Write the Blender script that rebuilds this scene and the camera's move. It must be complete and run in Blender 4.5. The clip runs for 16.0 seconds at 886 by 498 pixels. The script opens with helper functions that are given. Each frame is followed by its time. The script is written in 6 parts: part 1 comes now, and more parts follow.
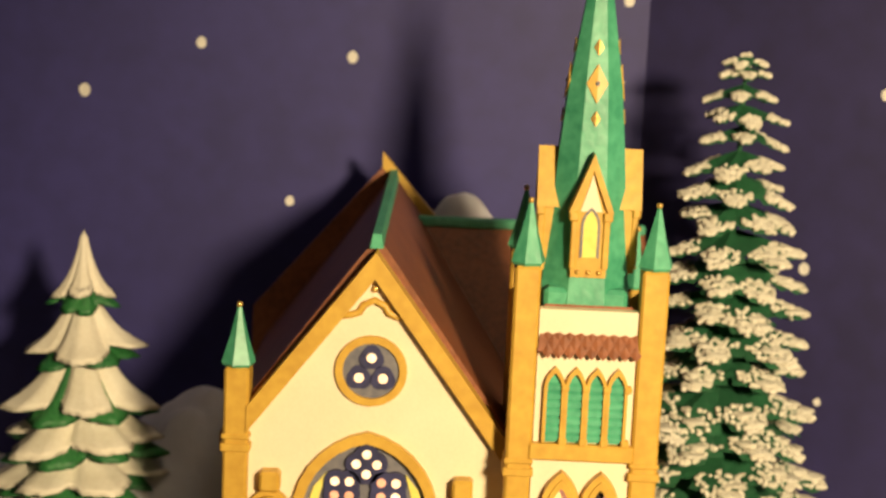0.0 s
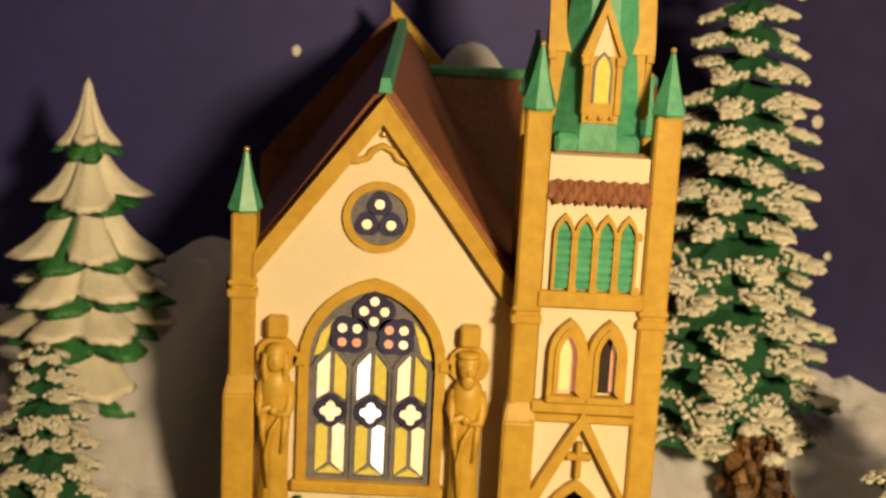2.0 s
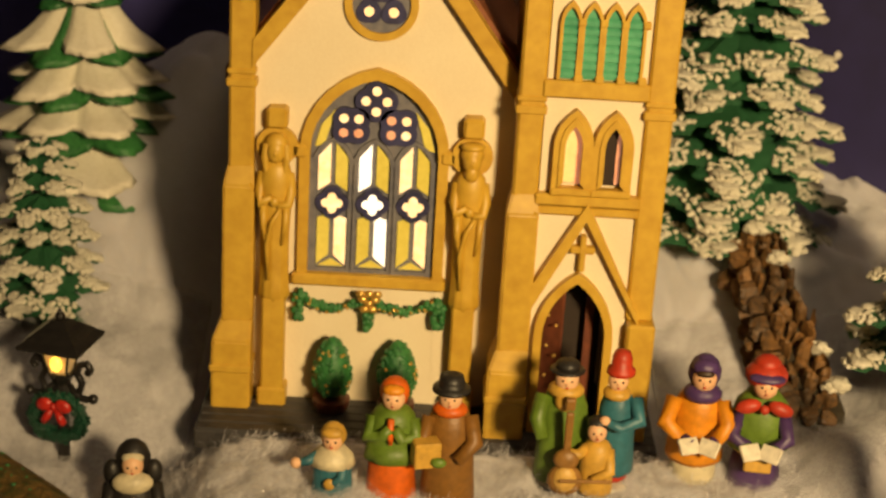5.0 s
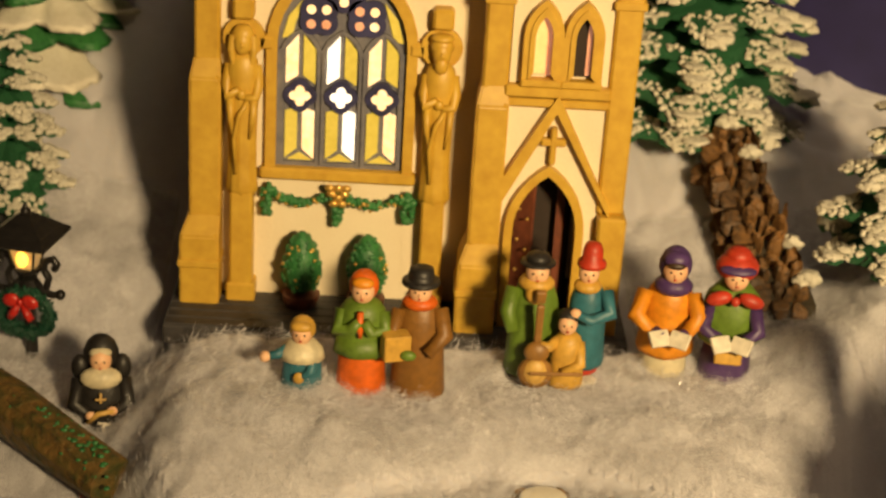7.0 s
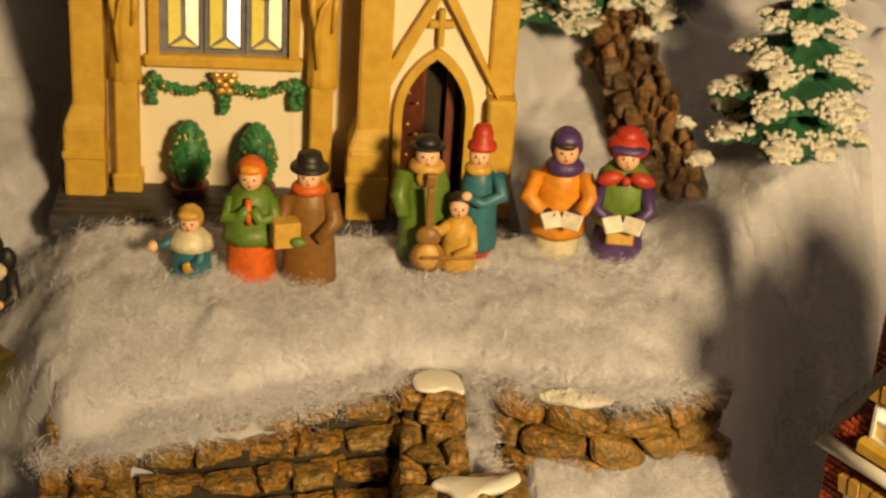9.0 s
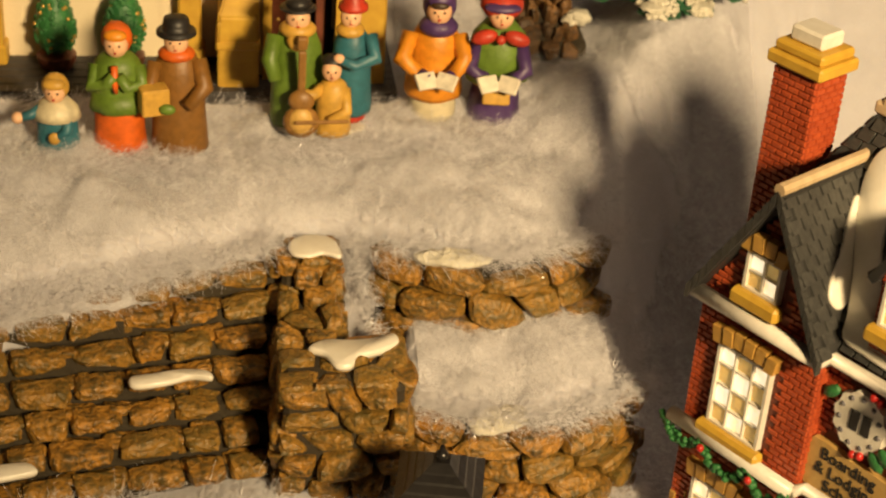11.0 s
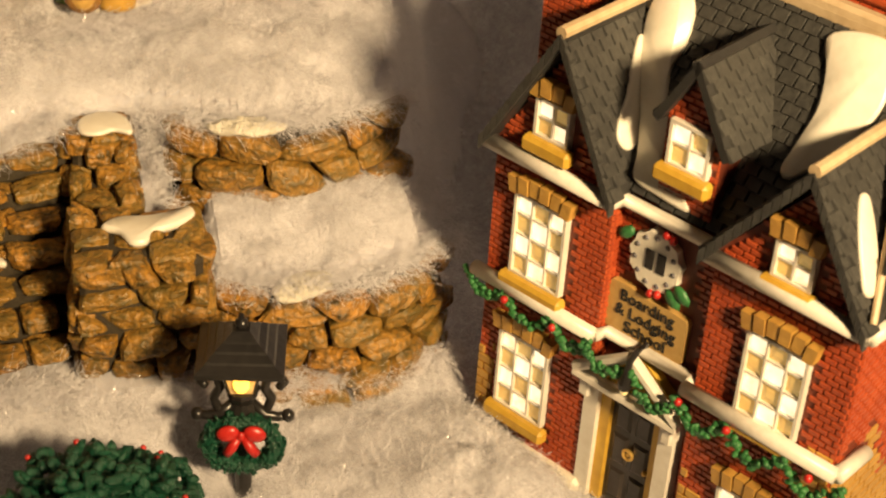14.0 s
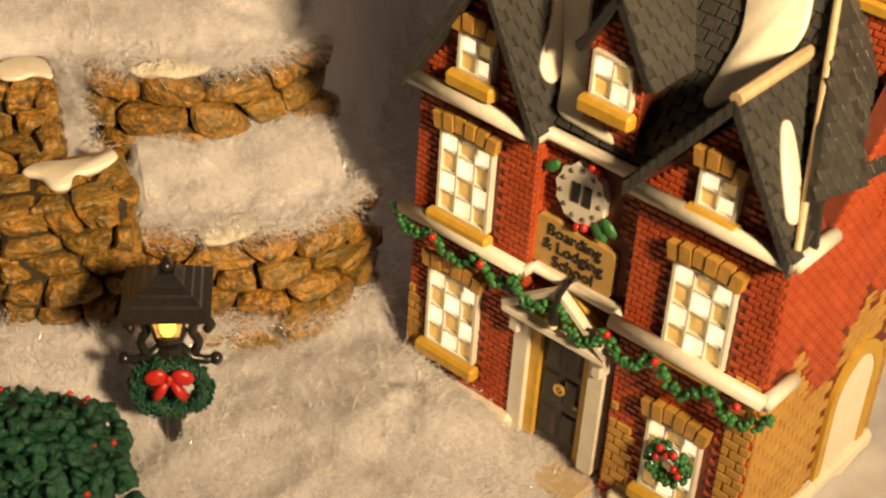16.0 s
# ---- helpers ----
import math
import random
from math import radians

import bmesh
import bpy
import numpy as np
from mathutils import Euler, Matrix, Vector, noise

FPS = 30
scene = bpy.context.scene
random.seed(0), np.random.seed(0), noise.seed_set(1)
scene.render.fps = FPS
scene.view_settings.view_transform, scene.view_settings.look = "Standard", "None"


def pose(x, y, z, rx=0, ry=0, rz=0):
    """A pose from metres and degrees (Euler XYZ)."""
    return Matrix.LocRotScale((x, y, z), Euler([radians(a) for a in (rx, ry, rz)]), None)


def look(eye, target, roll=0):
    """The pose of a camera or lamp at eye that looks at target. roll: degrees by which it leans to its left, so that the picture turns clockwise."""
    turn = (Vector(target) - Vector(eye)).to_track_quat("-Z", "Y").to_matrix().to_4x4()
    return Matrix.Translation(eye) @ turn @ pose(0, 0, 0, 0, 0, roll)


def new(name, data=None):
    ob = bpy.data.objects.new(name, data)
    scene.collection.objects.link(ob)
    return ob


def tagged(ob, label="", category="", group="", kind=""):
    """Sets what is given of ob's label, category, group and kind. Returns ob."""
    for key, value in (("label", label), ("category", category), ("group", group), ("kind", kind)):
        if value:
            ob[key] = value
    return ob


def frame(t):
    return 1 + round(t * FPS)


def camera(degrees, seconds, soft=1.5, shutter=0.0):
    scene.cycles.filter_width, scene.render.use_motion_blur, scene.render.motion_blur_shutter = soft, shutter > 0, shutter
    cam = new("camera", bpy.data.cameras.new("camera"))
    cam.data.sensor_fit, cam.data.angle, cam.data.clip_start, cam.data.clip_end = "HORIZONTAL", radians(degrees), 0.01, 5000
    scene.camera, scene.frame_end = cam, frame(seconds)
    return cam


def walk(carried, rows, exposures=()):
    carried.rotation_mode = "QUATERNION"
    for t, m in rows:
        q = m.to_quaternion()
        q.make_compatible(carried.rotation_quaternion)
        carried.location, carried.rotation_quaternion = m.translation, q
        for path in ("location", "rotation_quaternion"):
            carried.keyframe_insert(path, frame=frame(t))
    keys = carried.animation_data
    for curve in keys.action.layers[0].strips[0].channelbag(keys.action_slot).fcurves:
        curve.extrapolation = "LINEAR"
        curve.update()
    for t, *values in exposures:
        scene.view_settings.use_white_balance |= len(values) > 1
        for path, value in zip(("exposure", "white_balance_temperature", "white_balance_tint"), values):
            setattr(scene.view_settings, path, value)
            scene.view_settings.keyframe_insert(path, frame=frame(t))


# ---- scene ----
cam = camera(29.3, 16.0, soft=2.2)
cam.data.dof.use_dof, cam.data.dof.focus_distance, cam.data.dof.aperture_fstop = True, 0.635, 19.0
walk(cam, [
    (0.0, pose(0.0000, 0.0000, 0.4100, 79.275, -2.564, 0.485)),
    (0.5, pose(-0.0000, 0.0013, 0.4078, 78.522, -2.618, 0.495)),
    (1.0, pose(-0.0001, 0.0032, 0.4043, 77.299, -2.696, 0.539)),
    (1.5, pose(-0.0003, 0.0051, 0.4008, 76.111, -2.746, 0.622)),
    (2.0, pose(-0.0007, 0.0069, 0.3970, 74.862, -2.825, 0.771)),
    (2.5, pose(-0.0010, 0.0086, 0.3934, 73.664, -2.878, 0.906)),
    (3.0, pose(-0.0009, 0.0100, 0.3904, 72.650, -2.940, 0.880)),
    (3.5, pose(-0.0009, 0.0114, 0.3873, 71.644, -3.014, 0.891)),
    (4.0, pose(-0.0010, 0.0127, 0.3841, 70.596, -3.082, 0.942)),
    (4.5, pose(-0.0009, 0.0138, 0.3813, 69.719, -3.126, 0.935)),
    (5.0, pose(-0.0007, 0.0148, 0.3787, 68.870, -3.126, 0.923)),
    (7.5, pose(0.0042, 0.0187, 0.3671, 65.217, -3.337, -0.511)),
    (8.0, pose(0.0067, 0.0193, 0.3650, 64.564, -3.387, -1.270)),
    (8.5, pose(0.0095, 0.0200, 0.3624, 63.742, -3.438, -2.093)),
    (9.0, pose(0.0130, 0.0207, 0.3593, 62.773, -3.467, -3.104)),
    (11.5, pose(0.0287, 0.0226, 0.3439, 58.047, -3.509, -7.575)),
    (12.0, pose(0.0321, 0.0226, 0.3406, 57.063, -3.336, -8.491)),
    (12.5, pose(0.0365, 0.0221, 0.3398, 56.806, -3.299, -9.823)),
    (13.0, pose(0.0409, 0.0215, 0.3385, 56.404, -3.224, -11.124)),
    (13.5, pose(0.0447, 0.0210, 0.3369, 55.936, -3.165, -12.252)),
    (14.0, pose(0.0473, 0.0205, 0.3361, 55.685, -3.166, -13.032)),
    (14.5, pose(0.0481, 0.0205, 0.3346, 55.230, -3.214, -13.255)),
    (15.0, pose(0.0503, 0.0201, 0.3337, 54.956, -3.211, -13.927)),
    (15.5, pose(0.0525, 0.0197, 0.3323, 54.525, -3.181, -14.554)),
    (16.0, pose(0.0548, 0.0192, 0.3308, 54.098, -3.162, -15.238)),], exposures=[(0.0, 0.24, 5800, 10), (1.5, -0.06, 6150, 10), (3.5, -0.46, 6800, 9), (5.0, -0.32, 6850, 9), (7.5, -0.24, 6600, 9), (9.0, -0.24, 6500, 10), (12.5, 0.02, 6500, 12), (14.0, 0.14, 6550, 14), (16.0, 0.02, 6600, 16)])

# ---- light ----
world = bpy.data.worlds.new("room")
scene.world = world
world.use_nodes = True
world.node_tree.nodes["Background"].inputs[0].default_value = (1.0, 0.72, 0.5, 1)
world.node_tree.nodes["Background"].inputs[1].default_value = 0.018


def area_lamp(name, eye, target, size, watts, colour):
    data = bpy.data.lights.new(name, "AREA")
    data.shape, data.size, data.energy, data.color = "DISK", size, watts, colour
    ob = new(name, data)
    ob.matrix_world = look(eye, target)
    return ob


# a desk lamp on the right, its beam fading towards the left of the village
desk = bpy.data.lights.new("desk_lamp", "SPOT")
desk.energy, desk.color, desk.shadow_soft_size = 134.0, (1.0, 0.72, 0.37), 0.075
desk.spot_size, desk.spot_blend = radians(54), 1.0
new("desk_lamp", desk).matrix_world = look((0.47, -0.45, 0.60), (0.225, 0.75, 0.14))
# added soft fill from above, lifts the shade on the right; no known source
area_lamp("overhead_fill", (0.45, 0.55, 1.6), (0.10, 0.70, 0.0), 0.6, 2.6, (1.0, 0.72, 0.42))

# ---- materials ----


def mat(name, a, b=None, rough=0.55, grain=300.0, bump=0.15, stain=40.0, metal=0.0, spread=0.5, sheen=0.0, per_piece=0.0, tint=None, coat=0.0, emit=0.0):
    """Colour a mixed with b by noise at two sizes, with fine relief."""
    m = bpy.data.materials.new(name)
    m.use_nodes = True
    n, l = m.node_tree.nodes, m.node_tree.links
    p = n["Principled BSDF"]
    b = b or tuple(c * 0.72 for c in a)
    geo = n.new("ShaderNodeNewGeometry")
    big, small = n.new("ShaderNodeTexNoise"), n.new("ShaderNodeTexNoise")
    big.inputs["Scale"].default_value, small.inputs["Scale"].default_value = stain, grain
    big.inputs["Detail"].default_value, small.inputs["Detail"].default_value = 3, 4
    l.new(geo.outputs["Position"], big.inputs["Vector"])
    l.new(geo.outputs["Position"], small.inputs["Vector"])
    add = n.new("ShaderNodeMath")
    add.operation = "ADD"
    l.new(big.outputs["Fac"], add.inputs[0])
    l.new(small.outputs["Fac"], add.inputs[1])
    ramp = n.new("ShaderNodeMapRange")
    ramp.inputs["From Min"].default_value, ramp.inputs["From Max"].default_value = 1 - spread * 0.5, 1 + spread * 0.5
    l.new(add.outputs[0], ramp.inputs["Value"])
    mix = n.new("ShaderNodeMix")
    mix.data_type = "RGBA"
    mix.inputs["A"].default_value, mix.inputs["B"].default_value = (*a, 1), (*b, 1)
    l.new(ramp.outputs["Result"], mix.inputs["Factor"])
    colour = mix.outputs["Result"]
    if per_piece:
        island, info, both = n.new("ShaderNodeNewGeometry"), n.new("ShaderNodeObjectInfo"), n.new("ShaderNodeMath")
        both.operation = "ADD"
        l.new(island.outputs["Random Per Island"], both.inputs[0])
        l.new(info.outputs["Random"], both.inputs[1])
        wrap = n.new("ShaderNodeMath")
        wrap.operation = "FRACT"
        l.new(both.outputs[0], wrap.inputs[0])
        amount = n.new("ShaderNodeMath")
        amount.operation = "MULTIPLY"
        amount.inputs[1].default_value = per_piece
        l.new(wrap.outputs[0], amount.inputs[0])
        mix2 = n.new("ShaderNodeMix")
        mix2.data_type = "RGBA"
        mix2.inputs["B"].default_value = (*(tint or tuple(c * 0.4 for c in a)), 1)
        l.new(colour, mix2.inputs["A"])
        l.new(amount.outputs[0], mix2.inputs["Factor"])
        colour = mix2.outputs["Result"]
    l.new(colour, p.inputs["Base Color"])
    p.inputs["Roughness"].default_value, p.inputs["Metallic"].default_value = rough, metal
    p.inputs["Sheen Weight"].default_value = sheen
    if sheen:
        p.inputs["Subsurface Weight"].default_value, p.inputs["Subsurface Scale"].default_value = 0.9, 0.007
        p.inputs["Subsurface Radius"].default_value = (1.0, 0.9, 0.8)
    p.inputs["Coat Weight"].default_value, p.inputs["Coat Roughness"].default_value = coat, 0.25
    if emit:
        l.new(colour, p.inputs["Emission Color"])
        p.inputs["Emission Strength"].default_value = emit
    if bump:
        bp = n.new("ShaderNodeBump")
        bp.inputs["Strength"].default_value, bp.inputs["Distance"].default_value = bump, 0.0015
        l.new(add.outputs[0], bp.inputs["Height"])
        l.new(bp.outputs["Normal"], p.inputs["Normal"])
    return m


CREAM = mat("cream_bisque", (0.80, 0.70, 0.50), (0.72, 0.61, 0.42), rough=0.6, bump=0.05, grain=900, spread=0.9)
OCHRE = mat("ochre_stone_paint", (0.61, 0.385, 0.05), (0.47, 0.27, 0.03), rough=0.45, bump=0.1, grain=200, stain=70, spread=0.7)
GREEN = mat("copper_green_paint", (0.10, 0.40, 0.23), (0.05, 0.27, 0.15), rough=0.42, bump=0.15, grain=220, stain=50)
BROWN_ROOF = mat("brown_roof_paint", (0.30, 0.10, 0.035), (0.17, 0.055, 0.02), rough=0.5, bump=0.25, per_piece=0.4)
GOLD = mat("gold_paint", (0.75, 0.5, 0.14), (0.6, 0.36, 0.08), rough=0.3, metal=0.6, bump=0.1)
LEAD = mat("grey_lead_paint", (0.20, 0.19, 0.20), (0.12, 0.12, 0.15), rough=0.5)
NAVY = mat("navy_paint", (0.045, 0.045, 0.13), (0.025, 0.025, 0.07), rough=0.45)
PANE_LIT = mat("lit_pane", (1.0, 0.82, 0.52), (0.95, 0.62, 0.30), rough=0.4, bump=0, stain=70, emit=0.85)
PANE_HOT = mat("lit_pane_over_bulb", (1.0, 0.93, 0.78), (1.0, 0.88, 0.68), rough=0.4, bump=0, emit=1.6)
PANE_PINK = mat("dim_pane", (0.85, 0.42, 0.25), (0.7, 0.3, 0.16), rough=0.4, bump=0, emit=0.45)
PANE_YELLOW = mat("yellow_glass_paint", (0.72, 0.60, 0.12), (0.62, 0.50, 0.08), rough=0.35, bump=0.05, emit=0.22)
PANE_PALE = mat("pale_yellow_pane", (0.85, 0.72, 0.36), (0.78, 0.62, 0.27), rough=0.35, bump=0.05, emit=0.30)
DOOR_WOOD = mat("red_brown_door", (0.20, 0.06, 0.03), (0.11, 0.035, 0.02), rough=0.4)
DARK = mat("dark_inside", (0.03, 0.018, 0.012), rough=0.8)
BASE_GREY = mat("dark_grey_base", (0.055, 0.05, 0.05), (0.03, 0.028, 0.03), rough=0.55, bump=0.2)
FOLIAGE = mat("painted_foliage", (0.045, 0.21, 0.055), (0.02, 0.11, 0.035), rough=0.45, bump=0.5, grain=500)
RED = mat("red_paint", (0.55, 0.03, 0.02), (0.4, 0.015, 0.012), rough=0.35)
COTTON = mat("white_cotton_wool", (0.60, 0.59, 0.63), (0.51, 0.50, 0.54), rough=0.95, grain=900, stain=120, bump=0.12, sheen=0.5, spread=1.1)
FIBRE = mat("cotton_fibre", (0.76, 0.75, 0.79), (0.68, 0.67, 0.71), rough=0.16, bump=0, grain=50)
SNOW = mat("glossy_snow_paint", (0.80, 0.77, 0.68), (0.74, 0.70, 0.60), rough=0.35, bump=0.1, coat=0.3)
TREE_SNOW = mat("matt_tree_snow", (0.80, 0.76, 0.64), (0.72, 0.67, 0.54), rough=0.7, bump=0.3, grain=400)
FLOCK = mat("flocked_snow", (0.80, 0.77, 0.66), (0.66, 0.62, 0.50), rough=0.9, bump=1.0, grain=900, stain=300)
NEEDLE = mat("dark_green_needles", (0.022, 0.13, 0.05), (0.012, 0.075, 0.032), rough=0.6, bump=0.8, grain=900)
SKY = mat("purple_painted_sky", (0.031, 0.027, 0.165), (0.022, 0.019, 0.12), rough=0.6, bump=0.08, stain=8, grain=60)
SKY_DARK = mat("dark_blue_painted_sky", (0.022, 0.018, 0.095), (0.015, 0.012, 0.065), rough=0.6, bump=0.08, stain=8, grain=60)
STAR = mat("white_star_paint", (0.8, 0.77, 0.7), rough=0.6, bump=0.1)
STONE = mat("amber_stone", (0.45, 0.215, 0.032), (0.07, 0.048, 0.016), rough=0.36, bump=1.0, grain=480, stain=170, per_piece=0.55, tint=(0.17, 0.125, 0.03), spread=0.42)
MORTAR = mat("dark_olive_mortar", (0.04, 0.03, 0.014), (0.03, 0.022, 0.012), rough=0.8, bump=0.6, grain=300)
BARK = mat("dark_brown_rock", (0.26, 0.125, 0.035), (0.06, 0.035, 0.016), rough=0.6, bump=0.8, per_piece=0.5, tint=(0.04, 0.025, 0.015))
BRICK = mat("red_brick_paint", (0.50, 0.095, 0.028), (0.36, 0.058, 0.018), rough=0.42, bump=0.2, grain=700, stain=90, per_piece=0.3, tint=(0.22, 0.035, 0.015))
BRICK_JOINT = mat("dark_red_joint", (0.17, 0.035, 0.016), (0.12, 0.025, 0.012), rough=0.6, bump=0.2)
SLATE = mat("grey_slate_paint", (0.066, 0.066, 0.062), (0.036, 0.036, 0.036), rough=0.38, bump=0.3, grain=500, per_piece=0.35)
SLATE_BED = mat("dark_slate_joint", (0.03, 0.03, 0.03), rough=0.5)
TRIM = mat("pale_grey_trim", (0.74, 0.71, 0.64), (0.64, 0.60, 0.52), rough=0.35, bump=0.1)
TAN = mat("tan_ridge_paint", (0.56, 0.44, 0.28), (0.46, 0.34, 0.2), rough=0.45, bump=0.2)
SANDSTONE = mat("yellow_sandstone_paint", (0.56, 0.33, 0.07), (0.42, 0.23, 0.05), rough=0.45, bump=0.3, per_piece=0.35, tint=(0.36, 0.19, 0.05))
BLACK = mat("black_plastic", (0.012, 0.011, 0.011), (0.02, 0.018, 0.017), rough=0.28, bump=0.1)
WREATH = mat("dark_green_wreath", (0.01, 0.085, 0.045), (0.005, 0.04, 0.022), rough=0.3, bump=0.9, grain=900)
LANTERN = mat("lantern_pane", (0.80, 0.60, 0.30), (0.66, 0.42, 0.15), rough=0.3, bump=0, emit=0.14)
BULB = mat("amber_bulb", (1.0, 0.55, 0.06), rough=0.3, bump=0, emit=4.0)
DOOR_DARK = mat("dark_panelled_door", (0.04, 0.032, 0.028), (0.025, 0.02, 0.018), rough=0.35)
SIGN_TAN = mat("tan_sign_paint", (0.55, 0.36, 0.12), (0.44, 0.27, 0.08), rough=0.45, bump=0.1)
INK = mat("black_ink", (0.02, 0.018, 0.016), rough=0.5, bump=0)
LOG = mat("mossy_log_bark", (0.17, 0.095, 0.025), (0.045, 0.05, 0.012), rough=0.55, bump=1.0, grain=260, stain=120)
SKIN = mat("painted_face", (0.78, 0.48, 0.28), (0.72, 0.42, 0.24), rough=0.5, bump=0.05)


def wisp(name, share, seed):
    """Thin teased cotton: threads and gaps by noise, more open the smaller the share."""
    m = bpy.data.materials.new(name)
    m.use_nodes = True
    n, l = m.node_tree.nodes, m.node_tree.links
    p = n["Principled BSDF"]
    p.inputs["Base Color"].default_value = (0.70, 0.69, 0.73, 1)
    p.inputs["Roughness"].default_value = 0.8
    p.inputs["Sheen Weight"].default_value = 0.4
    geo, shift = n.new("ShaderNodeNewGeometry"), n.new("ShaderNodeVectorMath")
    shift.operation = "ADD"
    shift.inputs[1].default_value = (seed * 0.37, seed * 0.21, 0)
    l.new(geo.outputs["Position"], shift.inputs[0])
    total = None
    for scale, detail, bend, weight in ((95, 2, 1.0, 0.55), (420, 3, 3.0, 0.75), (1500, 3, 2.5, 0.8)):
        t, k = n.new("ShaderNodeTexNoise"), n.new("ShaderNodeMath")
        t.inputs["Scale"].default_value, t.inputs["Detail"].default_value, t.inputs["Distortion"].default_value = scale, detail, bend
        l.new(shift.outputs[0], t.inputs["Vector"])
        k.operation = "MULTIPLY_ADD"
        k.inputs[1].default_value, k.inputs[2].default_value = weight, 0.0
        l.new(t.outputs["Fac"], k.inputs[0])
        if total:
            l.new(total, k.inputs[2])
        total = k.outputs[0]
    ramp = n.new("ShaderNodeMapRange")
    ramp.interpolation_type = "SMOOTHSTEP"
    ramp.inputs["From Min"].default_value, ramp.inputs["From Max"].default_value = 1.20 - share * 0.4, 1.55 - share * 0.4
    ramp.inputs["To Max"].default_value = 0.30 + 0.5 * share
    l.new(total, ramp.inputs["Value"])
    l.new(ramp.outputs["Result"], p.inputs["Alpha"])
    return m


def paint(name, c):
    return mat(name, c, tuple(v * 0.68 for v in c), rough=0.48, bump=0.2, grain=300, stain=120)


# ---- building helpers: plans in millimetres ----
K = 0.001


def thing(name, x, y, z, label, category, rz=0.0, group="", kind=""):
    ob = new(name)
    ob.empty_display_size = 0.01
    ob.matrix_world = pose(x * K, y * K, z * K, 0, 0, rz)
    return tagged(ob, label, category, group, kind)


def mesh_of(name, bm, material, smooth=False):
    me = bpy.data.meshes.new(name)
    for v in bm.verts:
        v.co *= K
    bmesh.ops.recalc_face_normals(bm, faces=bm.faces)
    bm.to_mesh(me)
    bm.free()
    for m in (material if isinstance(material, (list, tuple)) else [material]):
        me.materials.append(m)
    if smooth:
        me.polygons.foreach_set("use_smooth", [True] * len(me.polygons))
    return me


def part(name, bm, material, parent=None, label="", smooth=False, kind=""):
    ob = new(name, mesh_of(name, bm, material, smooth))
    ob.parent = parent
    return tagged(ob, label, kind=kind)


def box(bm, x0, x1, y0, y1, z0, z1, c=0.0):
    """A block, its edges cut by c."""
    if not c:
        v = [bm.verts.new((x, y, z)) for x in (x0, x1) for y in (y0, y1) for z in (z0, z1)]
        for q in ((0, 1, 3, 2), (4, 6, 7, 5), (0, 4, 5, 1), (2, 3, 7, 6), (0, 2, 6, 4), (1, 5, 7, 3)):
            bm.faces.new([v[i] for i in q])
        return v
    pts = []
    for x, sx in ((x0, 1), (x1, -1)):
        for y, sy in ((y0, 1), (y1, -1)):
            for z, sz in ((z0, 1), (z1, -1)):
                pts += [(x, y + sy * c, z + sz * c), (x + sx * c, y, z + sz * c), (x + sx * c, y + sy * c, z)]
    return hull(bm, pts)


def hull(bm, pts):
    v = [bm.verts.new(p) for p in pts]
    r = bmesh.ops.convex_hull(bm, input=v)
    junk = [e for e in r["geom_interior"] if isinstance(e, bmesh.types.BMVert)]
    for e in junk:
        if e.is_valid:
            bm.verts.remove(e)
    return v


def prism(bm, pts, y0, y1):
    """A plan of (x, z) points made solid from y0 to y1."""
    a = [bm.verts.new((x, y0, z)) for x, z in pts]
    b = [bm.verts.new((x, y1, z)) for x, z in pts]
    bm.faces.new(a)
    bm.faces.new(b[::-1])
    for i in range(len(a)):
        j = (i + 1) % len(a)
        bm.faces.new((a[i], b[i], b[j], a[j]))
    return a + b


def band(bm, outer, inner, y0, y1, closed=True):
    """A frame between two outlines of as many points."""
    r = [[bm.verts.new((x, y, z)) for x, z in pts] for pts, y in ((outer, y0), (outer, y1), (inner, y1), (inner, y0))]
    n = len(outer)
    for i in range(n if closed else n - 1):
        j = (i + 1) % n
        for k in range(4):
            m = (k + 1) % 4
            bm.faces.new((r[k][i], r[k][j], r[m][j], r[m][i]))
    if not closed:
        for i in (0, n - 1):
            bm.faces.new([r[k][i] for k in range(4)])
    return [v for q in r for v in q]


def lathe(bm, cx, cy, prof, n=16, sx=1.0, sy=1.0, turn=0.0):
    rings = []
    for r, z in prof:
        rings.append([bm.verts.new((cx + sx * r * math.cos(turn + 2 * math.pi * i / n), cy + sy * r * math.sin(turn + 2 * math.pi * i / n), z)) for i in range(n)])
    for a, b in zip(rings, rings[1:]):
        for i in range(n):
            bm.faces.new((a[i], a[(i + 1) % n], b[(i + 1) % n], b[i]))
    bm.faces.new(rings[0][::-1])
    bm.faces.new(rings[-1])
    return [v for q in rings for v in q]


